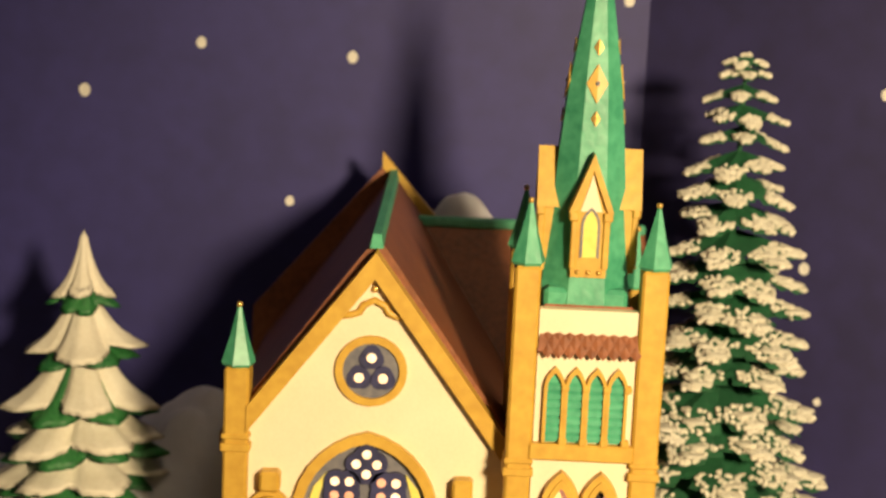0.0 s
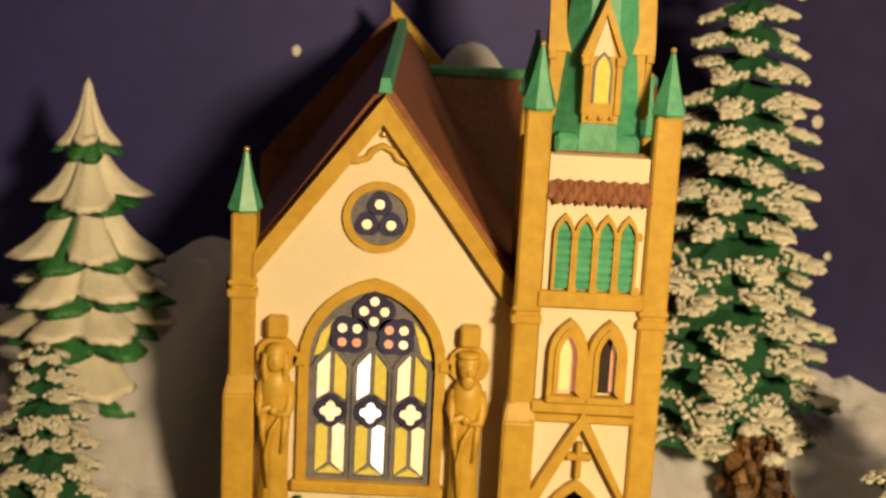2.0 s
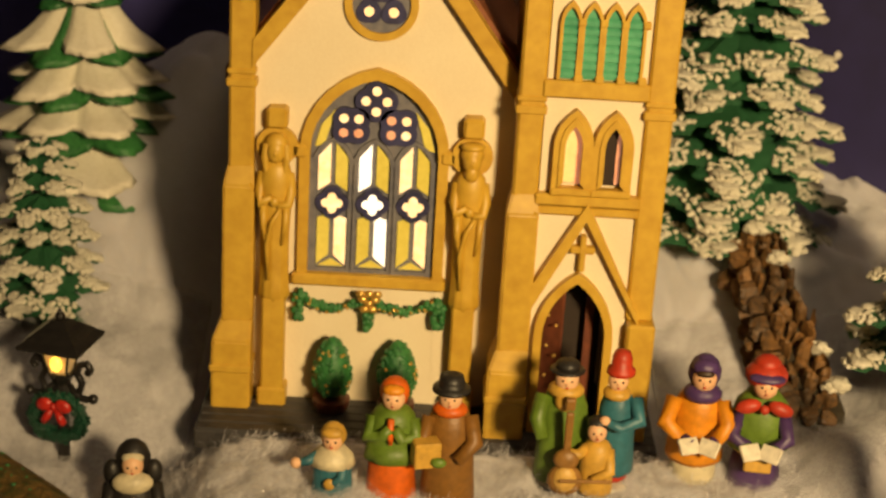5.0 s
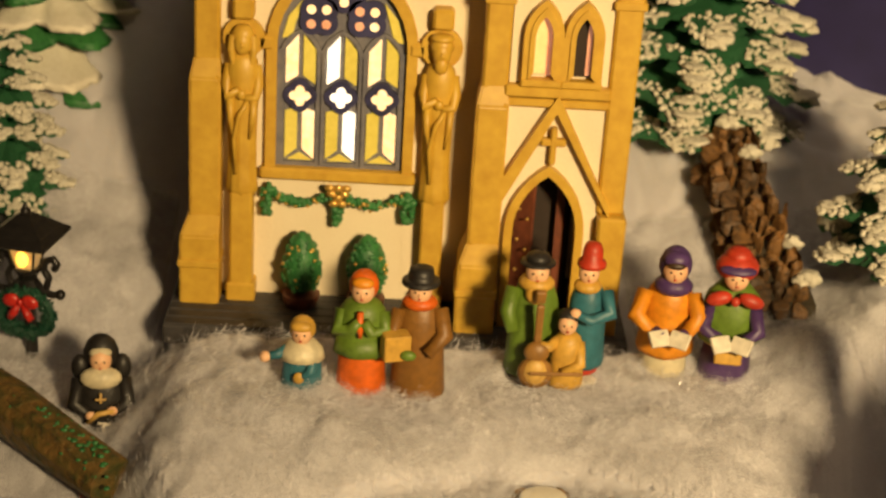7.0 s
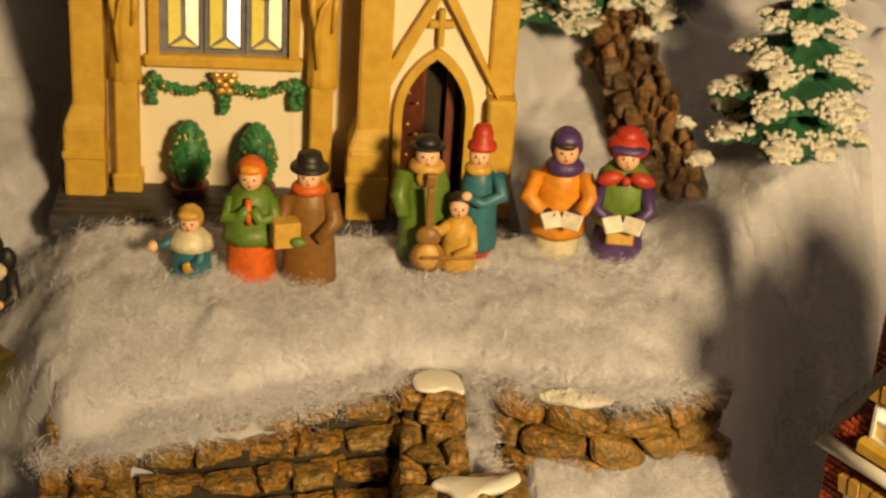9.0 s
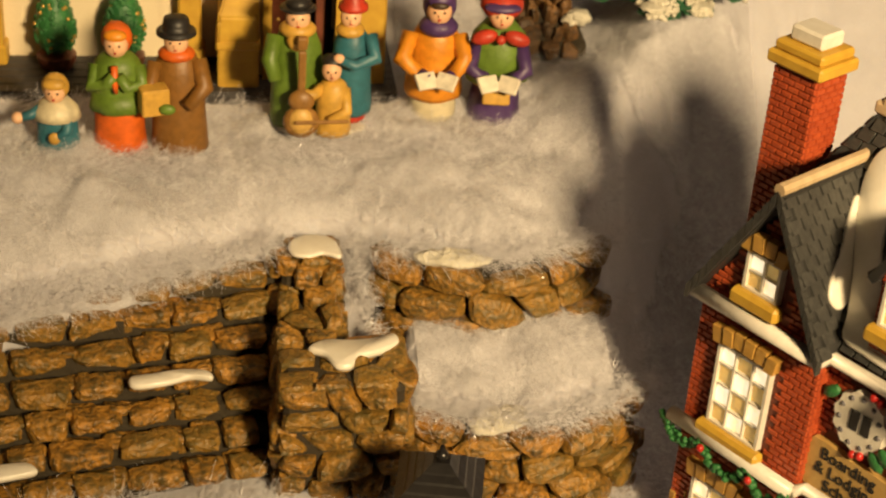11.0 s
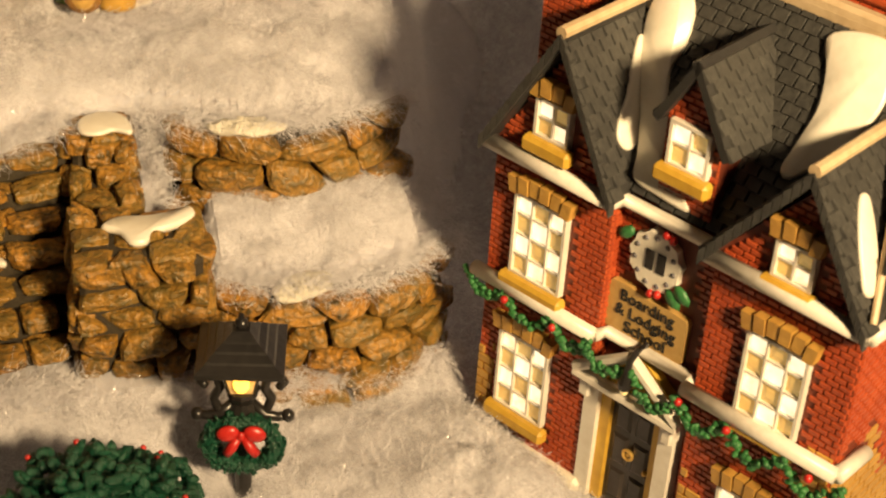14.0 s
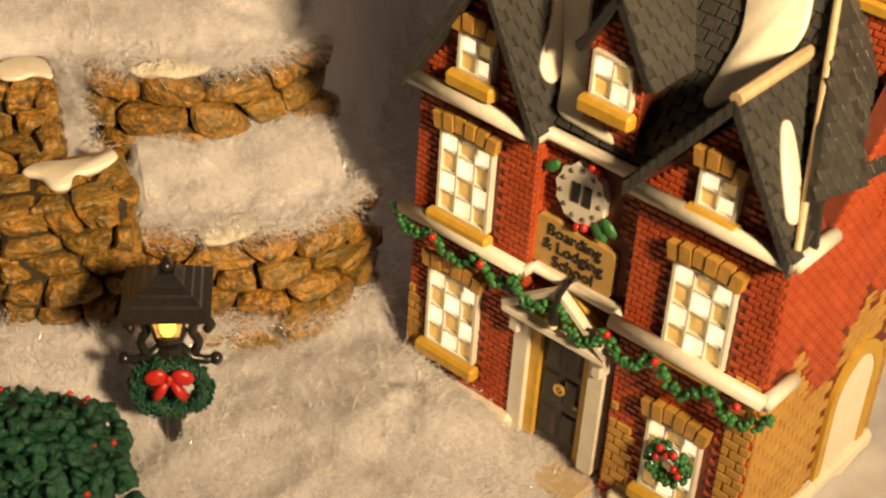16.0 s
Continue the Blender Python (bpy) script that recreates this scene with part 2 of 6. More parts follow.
def tube(bm, pts, r, n=8, closed=False):
    """A round bar along the points; r is one radius or one for each point."""
    pts = [Vector(p) for p in pts]
    rad = r if isinstance(r, (list, tuple)) else [r] * len(pts)
    rings = []
    for i, p in enumerate(pts):
        a = pts[i - 1] if (i or closed) else p
        b = pts[(i + 1) % len(pts)] if (i < len(pts) - 1 or closed) else p
        d = (b - a).normalized()
        s = d.cross(Vector((0.13, 0.97, 0.21))).normalized()
        t = d.cross(s)
        rings.append([bm.verts.new(p + rad[i] * (math.cos(2 * math.pi * k / n) * s + math.sin(2 * math.pi * k / n) * t)) for k in range(n)])
    m = len(rings)
    for i in range(m if closed else m - 1):
        a, b = rings[i], rings[(i + 1) % m]
        for k in range(n):
            bm.faces.new((a[k], a[(k + 1) % n], b[(k + 1) % n], b[k]))
    if not closed:
        bm.faces.new(rings[0][::-1])
        bm.faces.new(rings[-1])
    return [v for q in rings for v in q]


def blob(bm, c, r, n=12, rot=None, rough=0.0, slot=0):
    """A rounded lump with radii r, pushed in and out by noise."""
    rx, ry, rz = r if isinstance(r, (list, tuple)) else (r, r, r)
    m = rot.to_matrix() if rot else Matrix.Identity(3)
    rings, k = [], max(4, n // 2)
    top = []
    for i in range(1, k):
        a = math.pi * i / k
        rings.append([Vector((rx * math.sin(a) * math.cos(2 * math.pi * j / n), ry * math.sin(a) * math.sin(2 * math.pi * j / n), rz * math.cos(a))) for j in range(n)])

    def put(v):
        w = m @ v + Vector(c)
        if rough:
            w += v.normalized() * rough * noise.noise(w * 0.35)
        return bm.verts.new(w)
    vr = [[put(v) for v in q] for q in rings]
    t, b = put(Vector((0, 0, rz))), put(Vector((0, 0, -rz)))
    fs = []
    for j in range(n):
        fs.append(bm.faces.new((t, vr[0][j], vr[0][(j + 1) % n])))
        fs.append(bm.faces.new((b, vr[-1][(j + 1) % n], vr[-1][j])))
        for p, q in zip(vr, vr[1:]):
            fs.append(bm.faces.new((p[j], q[j], q[(j + 1) % n], p[(j + 1) % n])))
    for f in fs:
        f.material_index = slot
        f.smooth = True
    return fs


def arch(cx, z0, zs, za, hw, n=7):
    """Outline of a pointed arch: from its left foot over the point to its right foot."""
    h = za - zs
    R = (hw * hw + h * h) / (2 * hw)
    a = math.asin(min(1, h / R)) if R >= hw and h <= R else math.pi / 2
    left = [(cx - hw, z0)] + [(cx - hw + R - R * math.cos(a * i / n), zs + R * math.sin(a * i / n)) for i in range(n)]
    return left + [(cx, za)] + [(2 * cx - x, z) for x, z in left[::-1]]


def ring(cx, cz, r, n=24, lobes=0, depth=0.0, turn=0.0):
    out = []
    for i in range(n):
        a = 2 * math.pi * i / n
        q = r * (1 - depth + depth * abs(math.cos(lobes * (a - turn) / 2))) if lobes else r
        out.append((cx + q * math.sin(a), cz + q * math.cos(a)))
    return out


# ---- the setting: cotton ground and painted sky boards ----


def smooth(a, b, x):
    t = np.clip((x - a) / (b - a), 0.0, 1.0)
    return t * t * (3 - 2 * t)


def value_noise(x, y, seed):
    """Smooth lattice noise from -1 to 1, one lump to a unit."""
    table = np.random.RandomState(seed).uniform(-1, 1, (64, 64))
    xi, yi = np.floor(x).astype(int), np.floor(y).astype(int)
    u, v = x - xi, y - yi
    u, v = u * u * (3 - 2 * u), v * v * (3 - 2 * v)
    a, b = table[xi % 64, yi % 64], table[(xi + 1) % 64, yi % 64]
    c, d = table[xi % 64, (yi + 1) % 64], table[(xi + 1) % 64, (yi + 1) % 64]
    return (a * (1 - u) + b * u) * (1 - v) + (c * (1 - u) + d * u) * v


def bumps(x, y, seed):
    """Billows of wadding: warped lumps from hand size down to tufts, about -1 to 1."""
    wx = x + 0.010 * value_noise(x / 0.03, y / 0.03, seed + 20) + 0.003 * value_noise(x / 0.009, y / 0.009, seed + 22)
    wy = y + 0.010 * value_noise(x / 0.03, y / 0.03, seed + 21) + 0.003 * value_noise(x / 0.009, y / 0.009, seed + 23)
    out = np.zeros_like(x)
    for k, (size, amount) in enumerate(((0.064, 0.9), (0.032, 0.55), (0.018, 0.34), (0.010, 0.10))):
        a = 0.6 * k
        px, py = wx * math.cos(a) - wy * math.sin(a), (wx * math.sin(a) + wy * math.cos(a)) * 1.3
        n = value_noise(px / size, py / size, seed + k)
        out += amount * (2.2 * np.sqrt(n * n + 0.03) - 1 if k in (1, 2) else n)
    return out / 1.5


def ground_height(x, y):
    edge = np.interp(x, [-0.62, -0.17, -0.12, -0.085, -0.03, 0.02, 0.054, 0.08, 0.095, 0.125, 0.15, 0.19, 0.22, 0.32], [0.60, 0.620, 0.604, 0.582, 0.600, 0.620, 0.635, 0.638, 0.632, 0.612, 0.612, 0.634, 0.68, 0.74])
    wide = np.interp(x, [-0.62, -0.17, -0.12, -0.08, 0.18, 0.21, 0.3], [0.10, 0.08, 0.06, 0.014, 0.012, 0.06, 0.14])
    terrace = smooth(edge - 0.004 - wide * 0.3, edge + wide, y)
    low = -0.125 + 0.020 * (1 - smooth(0.19, 0.25, x)) * smooth(0.38, 0.46, y) + 0.026 * smooth(0.49, 0.535, y) * (1 - smooth(0.09, 0.13, x))
    high = -0.021 + 0.020 * smooth(edge, edge + 0.085, y)
    z = low + (high - low) * terrace
    bow = 0.552 + 0.6 * np.abs(x - 0.142) ** 1.25
    ledge = smooth(0.094, 0.106, x) * (1 - smooth(0.185, 0.212, x)) * smooth(bow + 0.002, bow + 0.012, y) * (1 - smooth(0.64, 0.66, y))
    z = np.maximum(z, -0.125 + (0.071 + 0.012 * smooth(0.56, 0.61, y)) * ledge)
    rim = smooth(edge + 0.004, edge + 0.02, y) * (1 - smooth(edge + 0.03, edge + 0.075, y)) * (1 - smooth(0.17, 0.21, x)) * smooth(-0.14, -0.09, x)
    z += 0.006 * rim
    z += 0.058 * smooth(0.80, 0.95, y) * terrace
    z += 0.070 * np.exp(-((x + 0.14) / 0.06) ** 2 - ((y - 1.0) / 0.07) ** 2)
    z += 0.03 * np.exp(-((x + 0.33) / 0.12) ** 2 - ((y - 0.85) / 0.15) ** 2)
    z += 0.05 * smooth(0.19, 0.30, x) * smooth(0.66, 0.78, y) * (1 - smooth(0.80, 0.95, y))
    z -= 0.03 * smooth(-0.085, -0.135, x) * (1 - smooth(0.74, 0.82, y)) * terrace
    z += 0.020 * np.exp(-((x - 0.200) / 0.022) ** 2 - ((y - 0.715) / 0.045) ** 2)
    z += 0.190 * np.exp(-((x - 0.012) / 0.068) ** 2 - ((y - 1.03) / 0.03) ** 2)
    flat = np.exp(-(np.maximum(np.abs(x) - 0.10, 0) / 0.03) ** 2 - (np.maximum(np.abs(y - 0.845) - 0.095, 0) / 0.014) ** 2)
    z += 0.0076 * bumps(x, y, 4) * (1 - 0.85 * flat)
    z -= 0.012 * flat
    return z


def build_ground():
    xs = np.concatenate([np.arange(-0.62, -0.30, 0.008), np.arange(-0.30, 0.33, 0.0017), np.arange(0.33, 0.72, 0.006)])
    ys = np.concatenate([np.arange(-0.30, 0.16, 0.02), np.arange(0.16, 0.40, 0.008), np.arange(0.40, 0.80, 0.0017), np.arange(0.80, 1.075, 0.003)])
    X, Y = np.meshgrid(xs, ys)
    Z = ground_height(X, Y)
    n, m = len(ys), len(xs)
    idx = np.arange(n * m).reshape(n, m)
    quads = np.stack([idx[:-1, :-1], idx[:-1, 1:], idx[1:, 1:], idx[1:, :-1]], -1).reshape(-1, 4)
    me = bpy.data.meshes.new("ground")
    me.from_pydata(np.stack([X, Y, Z], -1).reshape(-1, 3).tolist(), [], quads.tolist())
    me.materials.append(COTTON)
    me.polygons.foreach_set("use_smooth", [True] * len(me.polygons))
    tagged(new("ground", me), "white cotton wool spread as soft snow over terraces", "ground", kind="structure")


def build_fibres(count):
    """Loose curly cotton strands that stand off the ground."""
    r = np.random.RandomState(5)
    x, y = r.uniform(-0.30, 0.38, count), r.uniform(0.40, 0.98, count)
    far = r.uniform(0, 1, count) > 0.35
    x, y = np.where(far, r.uniform(-0.16, 0.25, count), x), np.where(far, r.uniform(0.44, 0.72, count), y)
    steep = np.hypot(ground_height(x + 0.002, y) - ground_height(x - 0.002, y), ground_height(x, y + 0.002) - ground_height(x, y - 0.002)) / 0.004
    keep = ~((np.abs(x - 0.0) < 0.11) & (y > 0.735) & (y < 1.0)) & (steep < 1.1)
    x, y = x[keep], y[keep]
    count = len(x)
    steps = 6
    a = r.uniform(0, 2 * math.pi, count)
    length, lift = r.uniform(0.003, 0.011, count), r.uniform(0.0003, 0.0014, count) + 0.0055 * r.uniform(0, 1, count) ** 3
    curl = r.normal(0, 1.3, count)
    pts = []
    px, py = x.copy(), y.copy()
    for k in range(steps):
        s = k / (steps - 1)
        z = ground_height(px, py) + lift * np.sin(math.pi * (0.12 + 0.8 * s)) - 0.0003
        pts.append(np.stack([px, py, z], -1))
        ang = a + curl * s * 2
        px, py = px + np.cos(ang) * length / steps, py + np.sin(ang) * length / steps
    P = np.stack(pts, 1)
    w = r.uniform(0.00002, 0.00005, count)[:, None, None]
    side = np.stack([-np.sin(a), np.cos(a), 0.6 * np.ones_like(a)], -1)[:, None, :] * w
    V = np.stack([P - side, P + side], 2).reshape(-1, 3)
    base = (np.arange(count) * steps * 2)[:, None] + (np.arange(steps - 1) * 2)[None, :]
    F = np.stack([base, base + 1, base + 3, base + 2], -1).reshape(-1, 4)
    me = bpy.data.meshes.new("cotton_fibres")
    me.from_pydata(V.tolist(), [], F.tolist())
    me.materials.append(FIBRE)
    tagged(new("cotton_fibres", me), "loose curly white cotton strands on the snow", "cotton", kind="stuff")


build_ground()
build_fibres(42000)


def strands(name, p, spread, label, seed, thick=1.0):
    """Curly strands that start at the points p and wander freely."""
    r = np.random.RandomState(seed)
    n, steps = len(p), 4
    a, up = r.uniform(0, 2 * math.pi, n), r.normal(0.16, 0.38, n)
    turn, bend = r.normal(0, 1.7, n), r.normal(-0.7, 0.7, n)
    ln = r.uniform(0.004, 0.012, n) * spread
    w = r.uniform(0.00002, 0.00005, n)[:, None] * thick
    rows = []
    for k in range(steps):
        side = np.stack([-np.sin(a), np.cos(a), 0.7 + 0 * a], -1) * w
        rows += [p - side, p + side]
        d = np.stack([np.cos(a) * np.cos(up), np.sin(a) * np.cos(up), np.sin(up)], -1)
        p = p + d * (ln / steps)[:, None]
        a, up = a + turn / steps, up + bend / steps
    V = np.stack(rows, 1).reshape(-1, 3).astype(np.float32)
    base = (np.arange(n) * steps * 2)[:, None] + (np.arange(steps - 1) * 2)[None, :]
    F = np.stack([base, base + 1, base + 3, base + 2], -1).reshape(-1, 4)
    me = bpy.data.meshes.new(name)
    me.vertices.add(len(V))
    me.vertices.foreach_set("co", V.ravel())
    me.loops.add(F.size)
    me.loops.foreach_set("vertex_index", F.ravel().astype(np.int32))
    me.polygons.add(len(F))
    me.polygons.foreach_set("loop_start", np.arange(0, F.size, 4, dtype=np.int32))
    me.update(calc_edges=True)
    me.materials.append(FIBRE)
    tagged(new(name, me), label, "cotton", kind="stuff")


def build_tufts(lines, per_metre):
    """Teased-out cotton that hangs over the tops of the walls and the edges of the wadding."""
    r = np.random.RandomState(9)
    pts, spread = [], []
    for (x0, y0, z0), (x1, y1, z1) in lines:
        n = int(per_metre * math.dist((x0, y0), (x1, y1)) * K)
        s = r.uniform(0, 1, n)
        clump = 0.5 + 0.5 * np.sin(s * 23 + x0) * np.sin(s * 57 + 1)
        p = np.stack([x0 + (x1 - x0) * s, y0 + (y1 - y0) * s, z0 + (z1 - z0) * s], -1) * K
        pts.append(p + r.normal(0, 1, (n, 3)) * np.array([0.003, 0.004, 0.0016]) * (0.6 + clump[:, None]))
        spread.append(0.6 + 0.7 * clump)
    strands("cotton_tufts", np.concatenate(pts), np.concatenate(spread), "teased white cotton tufts hanging over the stones", 10)


def build_fleece(count):
    """The loose nap of the wadding, gathered in drifts."""
    r = np.random.RandomState(14)
    x, y = r.uniform(-0.20, 0.27, count * 2), r.uniform(0.43, 0.78, count * 2)
    keep = (bumps(x * 1.3, y * 1.3, 40) + r.uniform(-0.9, 0.9, count * 2) > 0.05) & ~((np.abs(x) < 0.112) & (y > 0.738))
    keep &= ~((x > -0.068) & (x < 0.102) & (y > 0.533) & (y < 0.606))
    x, y = x[keep][:count], y[keep][:count]
    p = np.stack([x, y, ground_height(x, y) + r.uniform(-0.0004, 0.0022, len(x)) * r.uniform(0, 1, len(x))], -1)
    strands("cotton_fleece", p, 1.25 + 0 * x, "loose nap of white cotton lying in drifts", 15, 1.5)


def build_wisps():
    """Sheets of teased cotton floating over the wadding, each thinner than the one below."""
    xs, ys = np.arange(-0.24, 0.30, 0.0028), np.arange(0.42, 0.86, 0.0028)
    X, Y = np.meshgrid(xs, ys)
    base = ground_height(X, Y)
    steep = np.hypot(np.gradient(base, 0.0028, axis=1), np.gradient(base, 0.0028, axis=0))
    church_foot = (np.abs(X) < 0.118) & (Y > 0.728)
    rock = (X > -0.066) & (X < 0.078) & (Y > 0.530) & (Y < 0.628) & (base < -0.03)
    ok = (steep < 2.2) & ~church_foot & ~rock
    n, m = X.shape
    idx = np.arange(n * m).reshape(n, m)
    for k, (up, share) in enumerate(((0.0012, 1.0), (0.0026, 0.78), (0.0042, 0.55), (0.0062, 0.34))):
        Z = base + up * (1 + 0.45 * bumps(X * 1.7 + 0.1 * k, Y * 1.7, 70 + k))
        cell = ok[:-1, :-1] & ok[1:, 1:] & ok[:-1, 1:] & ok[1:, :-1]
        quads = np.stack([idx[:-1, :-1], idx[:-1, 1:], idx[1:, 1:], idx[1:, :-1]], -1)[cell]
        me = bpy.data.meshes.new("cotton_wisps")
        me.from_pydata(np.stack([X, Y, Z], -1).reshape(-1, 3).tolist(), [], quads.tolist())
        me.materials.append(wisp("teased_cotton", share, k))
        me.polygons.foreach_set("use_smooth", [True] * len(me.polygons))
        tagged(new("cotton_wisps", me), "thin teased white cotton over the wadding", "cotton", kind="stuff")


build_wisps()
build_fleece(110000)
build_tufts([((-95, 580, -28), (-40, 596, -24)), ((-40, 596, -24), (20, 618, -20)), ((20, 618, -20), (52, 632, -14)), ((-60, 600, -20), (20, 628, -16)), ((78, 632, -18), (96, 622, -16)), ((96, 622, -14), (142, 611, -12)), ((142, 611, -12), (196, 630, -14)),
             ((100, 566, -54), (126, 556, -52)), ((126, 556, -52), (162, 553, -52)), ((162, 553, -52), (204, 582, -54)), ((196, 582, -58), (200, 626, -40)), ((84, 632, -22), (86, 600, -46)), ((86, 600, -46), (104, 584, -54)), ((46, 530, -80), (102, 524, -84)),
             ((102, 536, -88), (200, 560, -98)), ((-60, 530, -78), (46, 530, -72)), ((-60, 664, -2), (30, 668, -1)), ((40, 684, -1), (165, 690, 0)), ((-45, 680, -3), (15, 680, -2))], 62000)


def board(name, a, b, z0, z1, material, label):
    """An upright painted board between two plan points, 6 mm thick."""
    bm = bmesh.new()
    d = Vector((b[0] - a[0], b[1] - a[1], 0))
    box(bm, 0, d.length, 0, 6, z0, z1)
    ob = new(name, mesh_of(name, bm, material))
    ob.matrix_world = pose(a[0] * K, a[1] * K, 0, 0, 0, math.degrees(math.atan2(d.y, d.x)))
    return tagged(ob, label, "backdrop", kind="structure")


sky_main = board("backdrop_main", (-620, 1066), (122, 1066), -140, 640, SKY, "purple painted night sky board with white stars")
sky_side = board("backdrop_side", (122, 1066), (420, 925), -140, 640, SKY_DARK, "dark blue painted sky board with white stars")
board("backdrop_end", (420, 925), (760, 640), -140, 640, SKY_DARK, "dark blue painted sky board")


def star(sky, x, z, r):
    bm = bmesh.new()
    prism(bm, [(px * 0.8 + x, pz) for px, pz in ring(0, z, r, 12, 5, 0.12)], -0.5, 0.2)
    return part("painted_star", bm, STAR, sky)


for x, z, r in ((-230, 300, 4.6), (-157, 333, 4.0), (-62, 328, 4.2), (-99, 235, 3.6), (-300, 350, 4), (-380, 260, 4), (-8, 372, 3.4), (109, 371, 4.4)):
    star(sky_main, x + 620, z, r)
for d, z, r in ((110, 215, 4.2), (150, 325, 4), (125, 133, 2.8), (60, 295, 1.6), (200, 250, 4), (240, 180, 3)):
    star(sky_side, d, z, r)

# ---- the church ----
church = thing("church", 0, 783, 0, "cream and ochre porcelain church with green spire, lit inside", "church")


def cpart(name, bm, material, label="", parent=None, smooth=False):
    return part(name, bm, material, parent or church, label, smooth)


def build_nave():
    ax, az = -31, 259
    el, er, ez = -98, 34, 170
    bm = bmesh.new()
    outer = [(el, -6), (el, ez), (ax, az), (er, ez), (er, -6)]
    # front wall with two openings cut through it
    win = arch(-32, 68, 129, 167, 31)
    prism(bm, [(el, -6), (el, ez)] + [(ax, az)] + [(er, ez), (er, -6), (1, -6), (-1, 68)] + win[::-1] + [(-65, -6)], 0, 6)
    cpart("front_wall", bm, CREAM)
    bm = bmesh.new()
    prism(bm, [(-66, -6), (-64.5, 68.5), (0.5, 68.5), (2, -6)], 0.3, 6)
    cpart("wall_panel", bm, CREAM)
    for x in (el, er - 5):
        bm = bmesh.new()
        box(bm, x, x + 5, 6, 215, -6, ez)
        cpart("side_wall", bm, CREAM)
    # roof: two slopes and a green ridge
    s = (az - ez) / (ax - el)
    for side in (-1, 1):
        ex = el - 6 if side < 0 else er + 6
        bm = bmesh.new()
        z1 = ez - 6 * s
        prism(bm, [(ax, az + 7), (ax, az - 1), (ex, z1 - 4), (ex, z1 + 4)], 5, 217)
        cpart("roof_slope", bm, BROWN_ROOF)
        bm = bmesh.new()
        k = 9
        tx = el + 8 if side < 0 else er + 3
        tz = az - s * abs(tx - ax) * (1 if side < 0 else (az - ez) / (er - ax) / s)
        prism(bm, [(ax, az + 1), (ax, az - 12), (tx, tz - 11), (tx, tz + 2)], -7, 5)
        cpart("gable_trim", bm, OCHRE)
        if side < 0:
            continue
        bm = bmesh.new()
        prism(bm, [(ax - 7, az + 19), (ax - 7, az + 10), (ax - 7 + side * 78, az - 78), (ax - 7 + side * 78, az - 69)], 214, 220)
        cpart("rear_gable_trim", bm, OCHRE)
    bm = bmesh.new()
    prism(bm, [(ax - 3.2, az + 2), (ax - 2, az + 9), (ax + 2, az + 9), (ax + 3.2, az + 2)], -2, 216)
    cpart("roof_ridge", bm, GREEN, "copper-green ridge strip")
    # rear gable and crossing roof
    bm = bmesh.new()
    prism(bm, [(ax - 7, az + 10), (ax - 82, az - 78), (ax - 82, -6), (ax + 70, -6), (ax + 70, az - 78)], 214.5, 219.5)
    cpart("rear_wall", bm, BROWN_ROOF)
    bm = bmesh.new()
    v = [bm.verts.new(p) for p in ((ax, 197, 241), (118, 197, 241), (118, 140, 160), (ax, 140, 160), (ax, 197, 233), (118, 197, 233), (118, 146, 160), (ax, 146, 160))]
    for q in ((0, 1, 2, 3), (4, 7, 6, 5), (0, 4, 5, 1), (2, 6, 7, 3), (1, 5, 6, 2), (0, 3, 7, 4)):
        bm.faces.new([v[i] for i in q])
    cpart("transept_roof", bm, BROWN_ROOF)
    bm = bmesh.new()
    box(bm, -20, 118, 146, 200, -6, 162)
    cpart("transept_wall", bm, CREAM)
    bm = bmesh.new()
    box(bm, -22, 118, 194, 200, 238, 244, 1.2)
    cpart("transept_ridge", bm, GREEN)
    # inner trefoil of the gable
    bm = bmesh.new()
    tube(bm, [(-47, -1.5, 228), (-42, -1.5, 228.5), (-38, -1.5, 230), (-36, -1.5, 233.5), (-31, -1.5, 236), (-26, -1.5, 233.5), (-24, -1.5, 230), (-20, -1.5, 228.5), (-15, -1.5, 228)], 1.8, 8)
    cpart("gable_moulding", bm, OCHRE, smooth=True)
    bm = bmesh.new()
    blob(bm, (-31, -1.5, 241.5), 1.8, 10)
    cpart("gable_boss", bm, GOLD)
    # round window
    bm = bmesh.new()
    band(bm, ring(-31.5, 201.5, 17.2, 32), ring(-31.5, 201.5, 13.6, 32), -2.5, 1)
    rose = cpart("rose_window", bm, OCHRE, "round window with three lit eyes")
    bm = bmesh.new()
    prism(bm, ring(-31.5, 201.5, 13.8, 28), -0.6, 2)
    part("rose_plate", bm, LEAD, rose)
    for a in (0, 120, 240):
        x, z = -31.5 + 6.6 * math.sin(radians(a)), 201.2 + 6.6 * math.cos(radians(a))
        bm = bmesh.new()
        prism(bm, ring(x, z, 6.3, 20, 3, 0.18, radians(a)), -1.4, 0)
        part("rose_petal", bm, NAVY, rose)
        bm = bmesh.new()
        prism(bm, ring(x, z, 2.3, 14), -1.8, 0)
        part("rose_light", bm, PANE_LIT, rose)


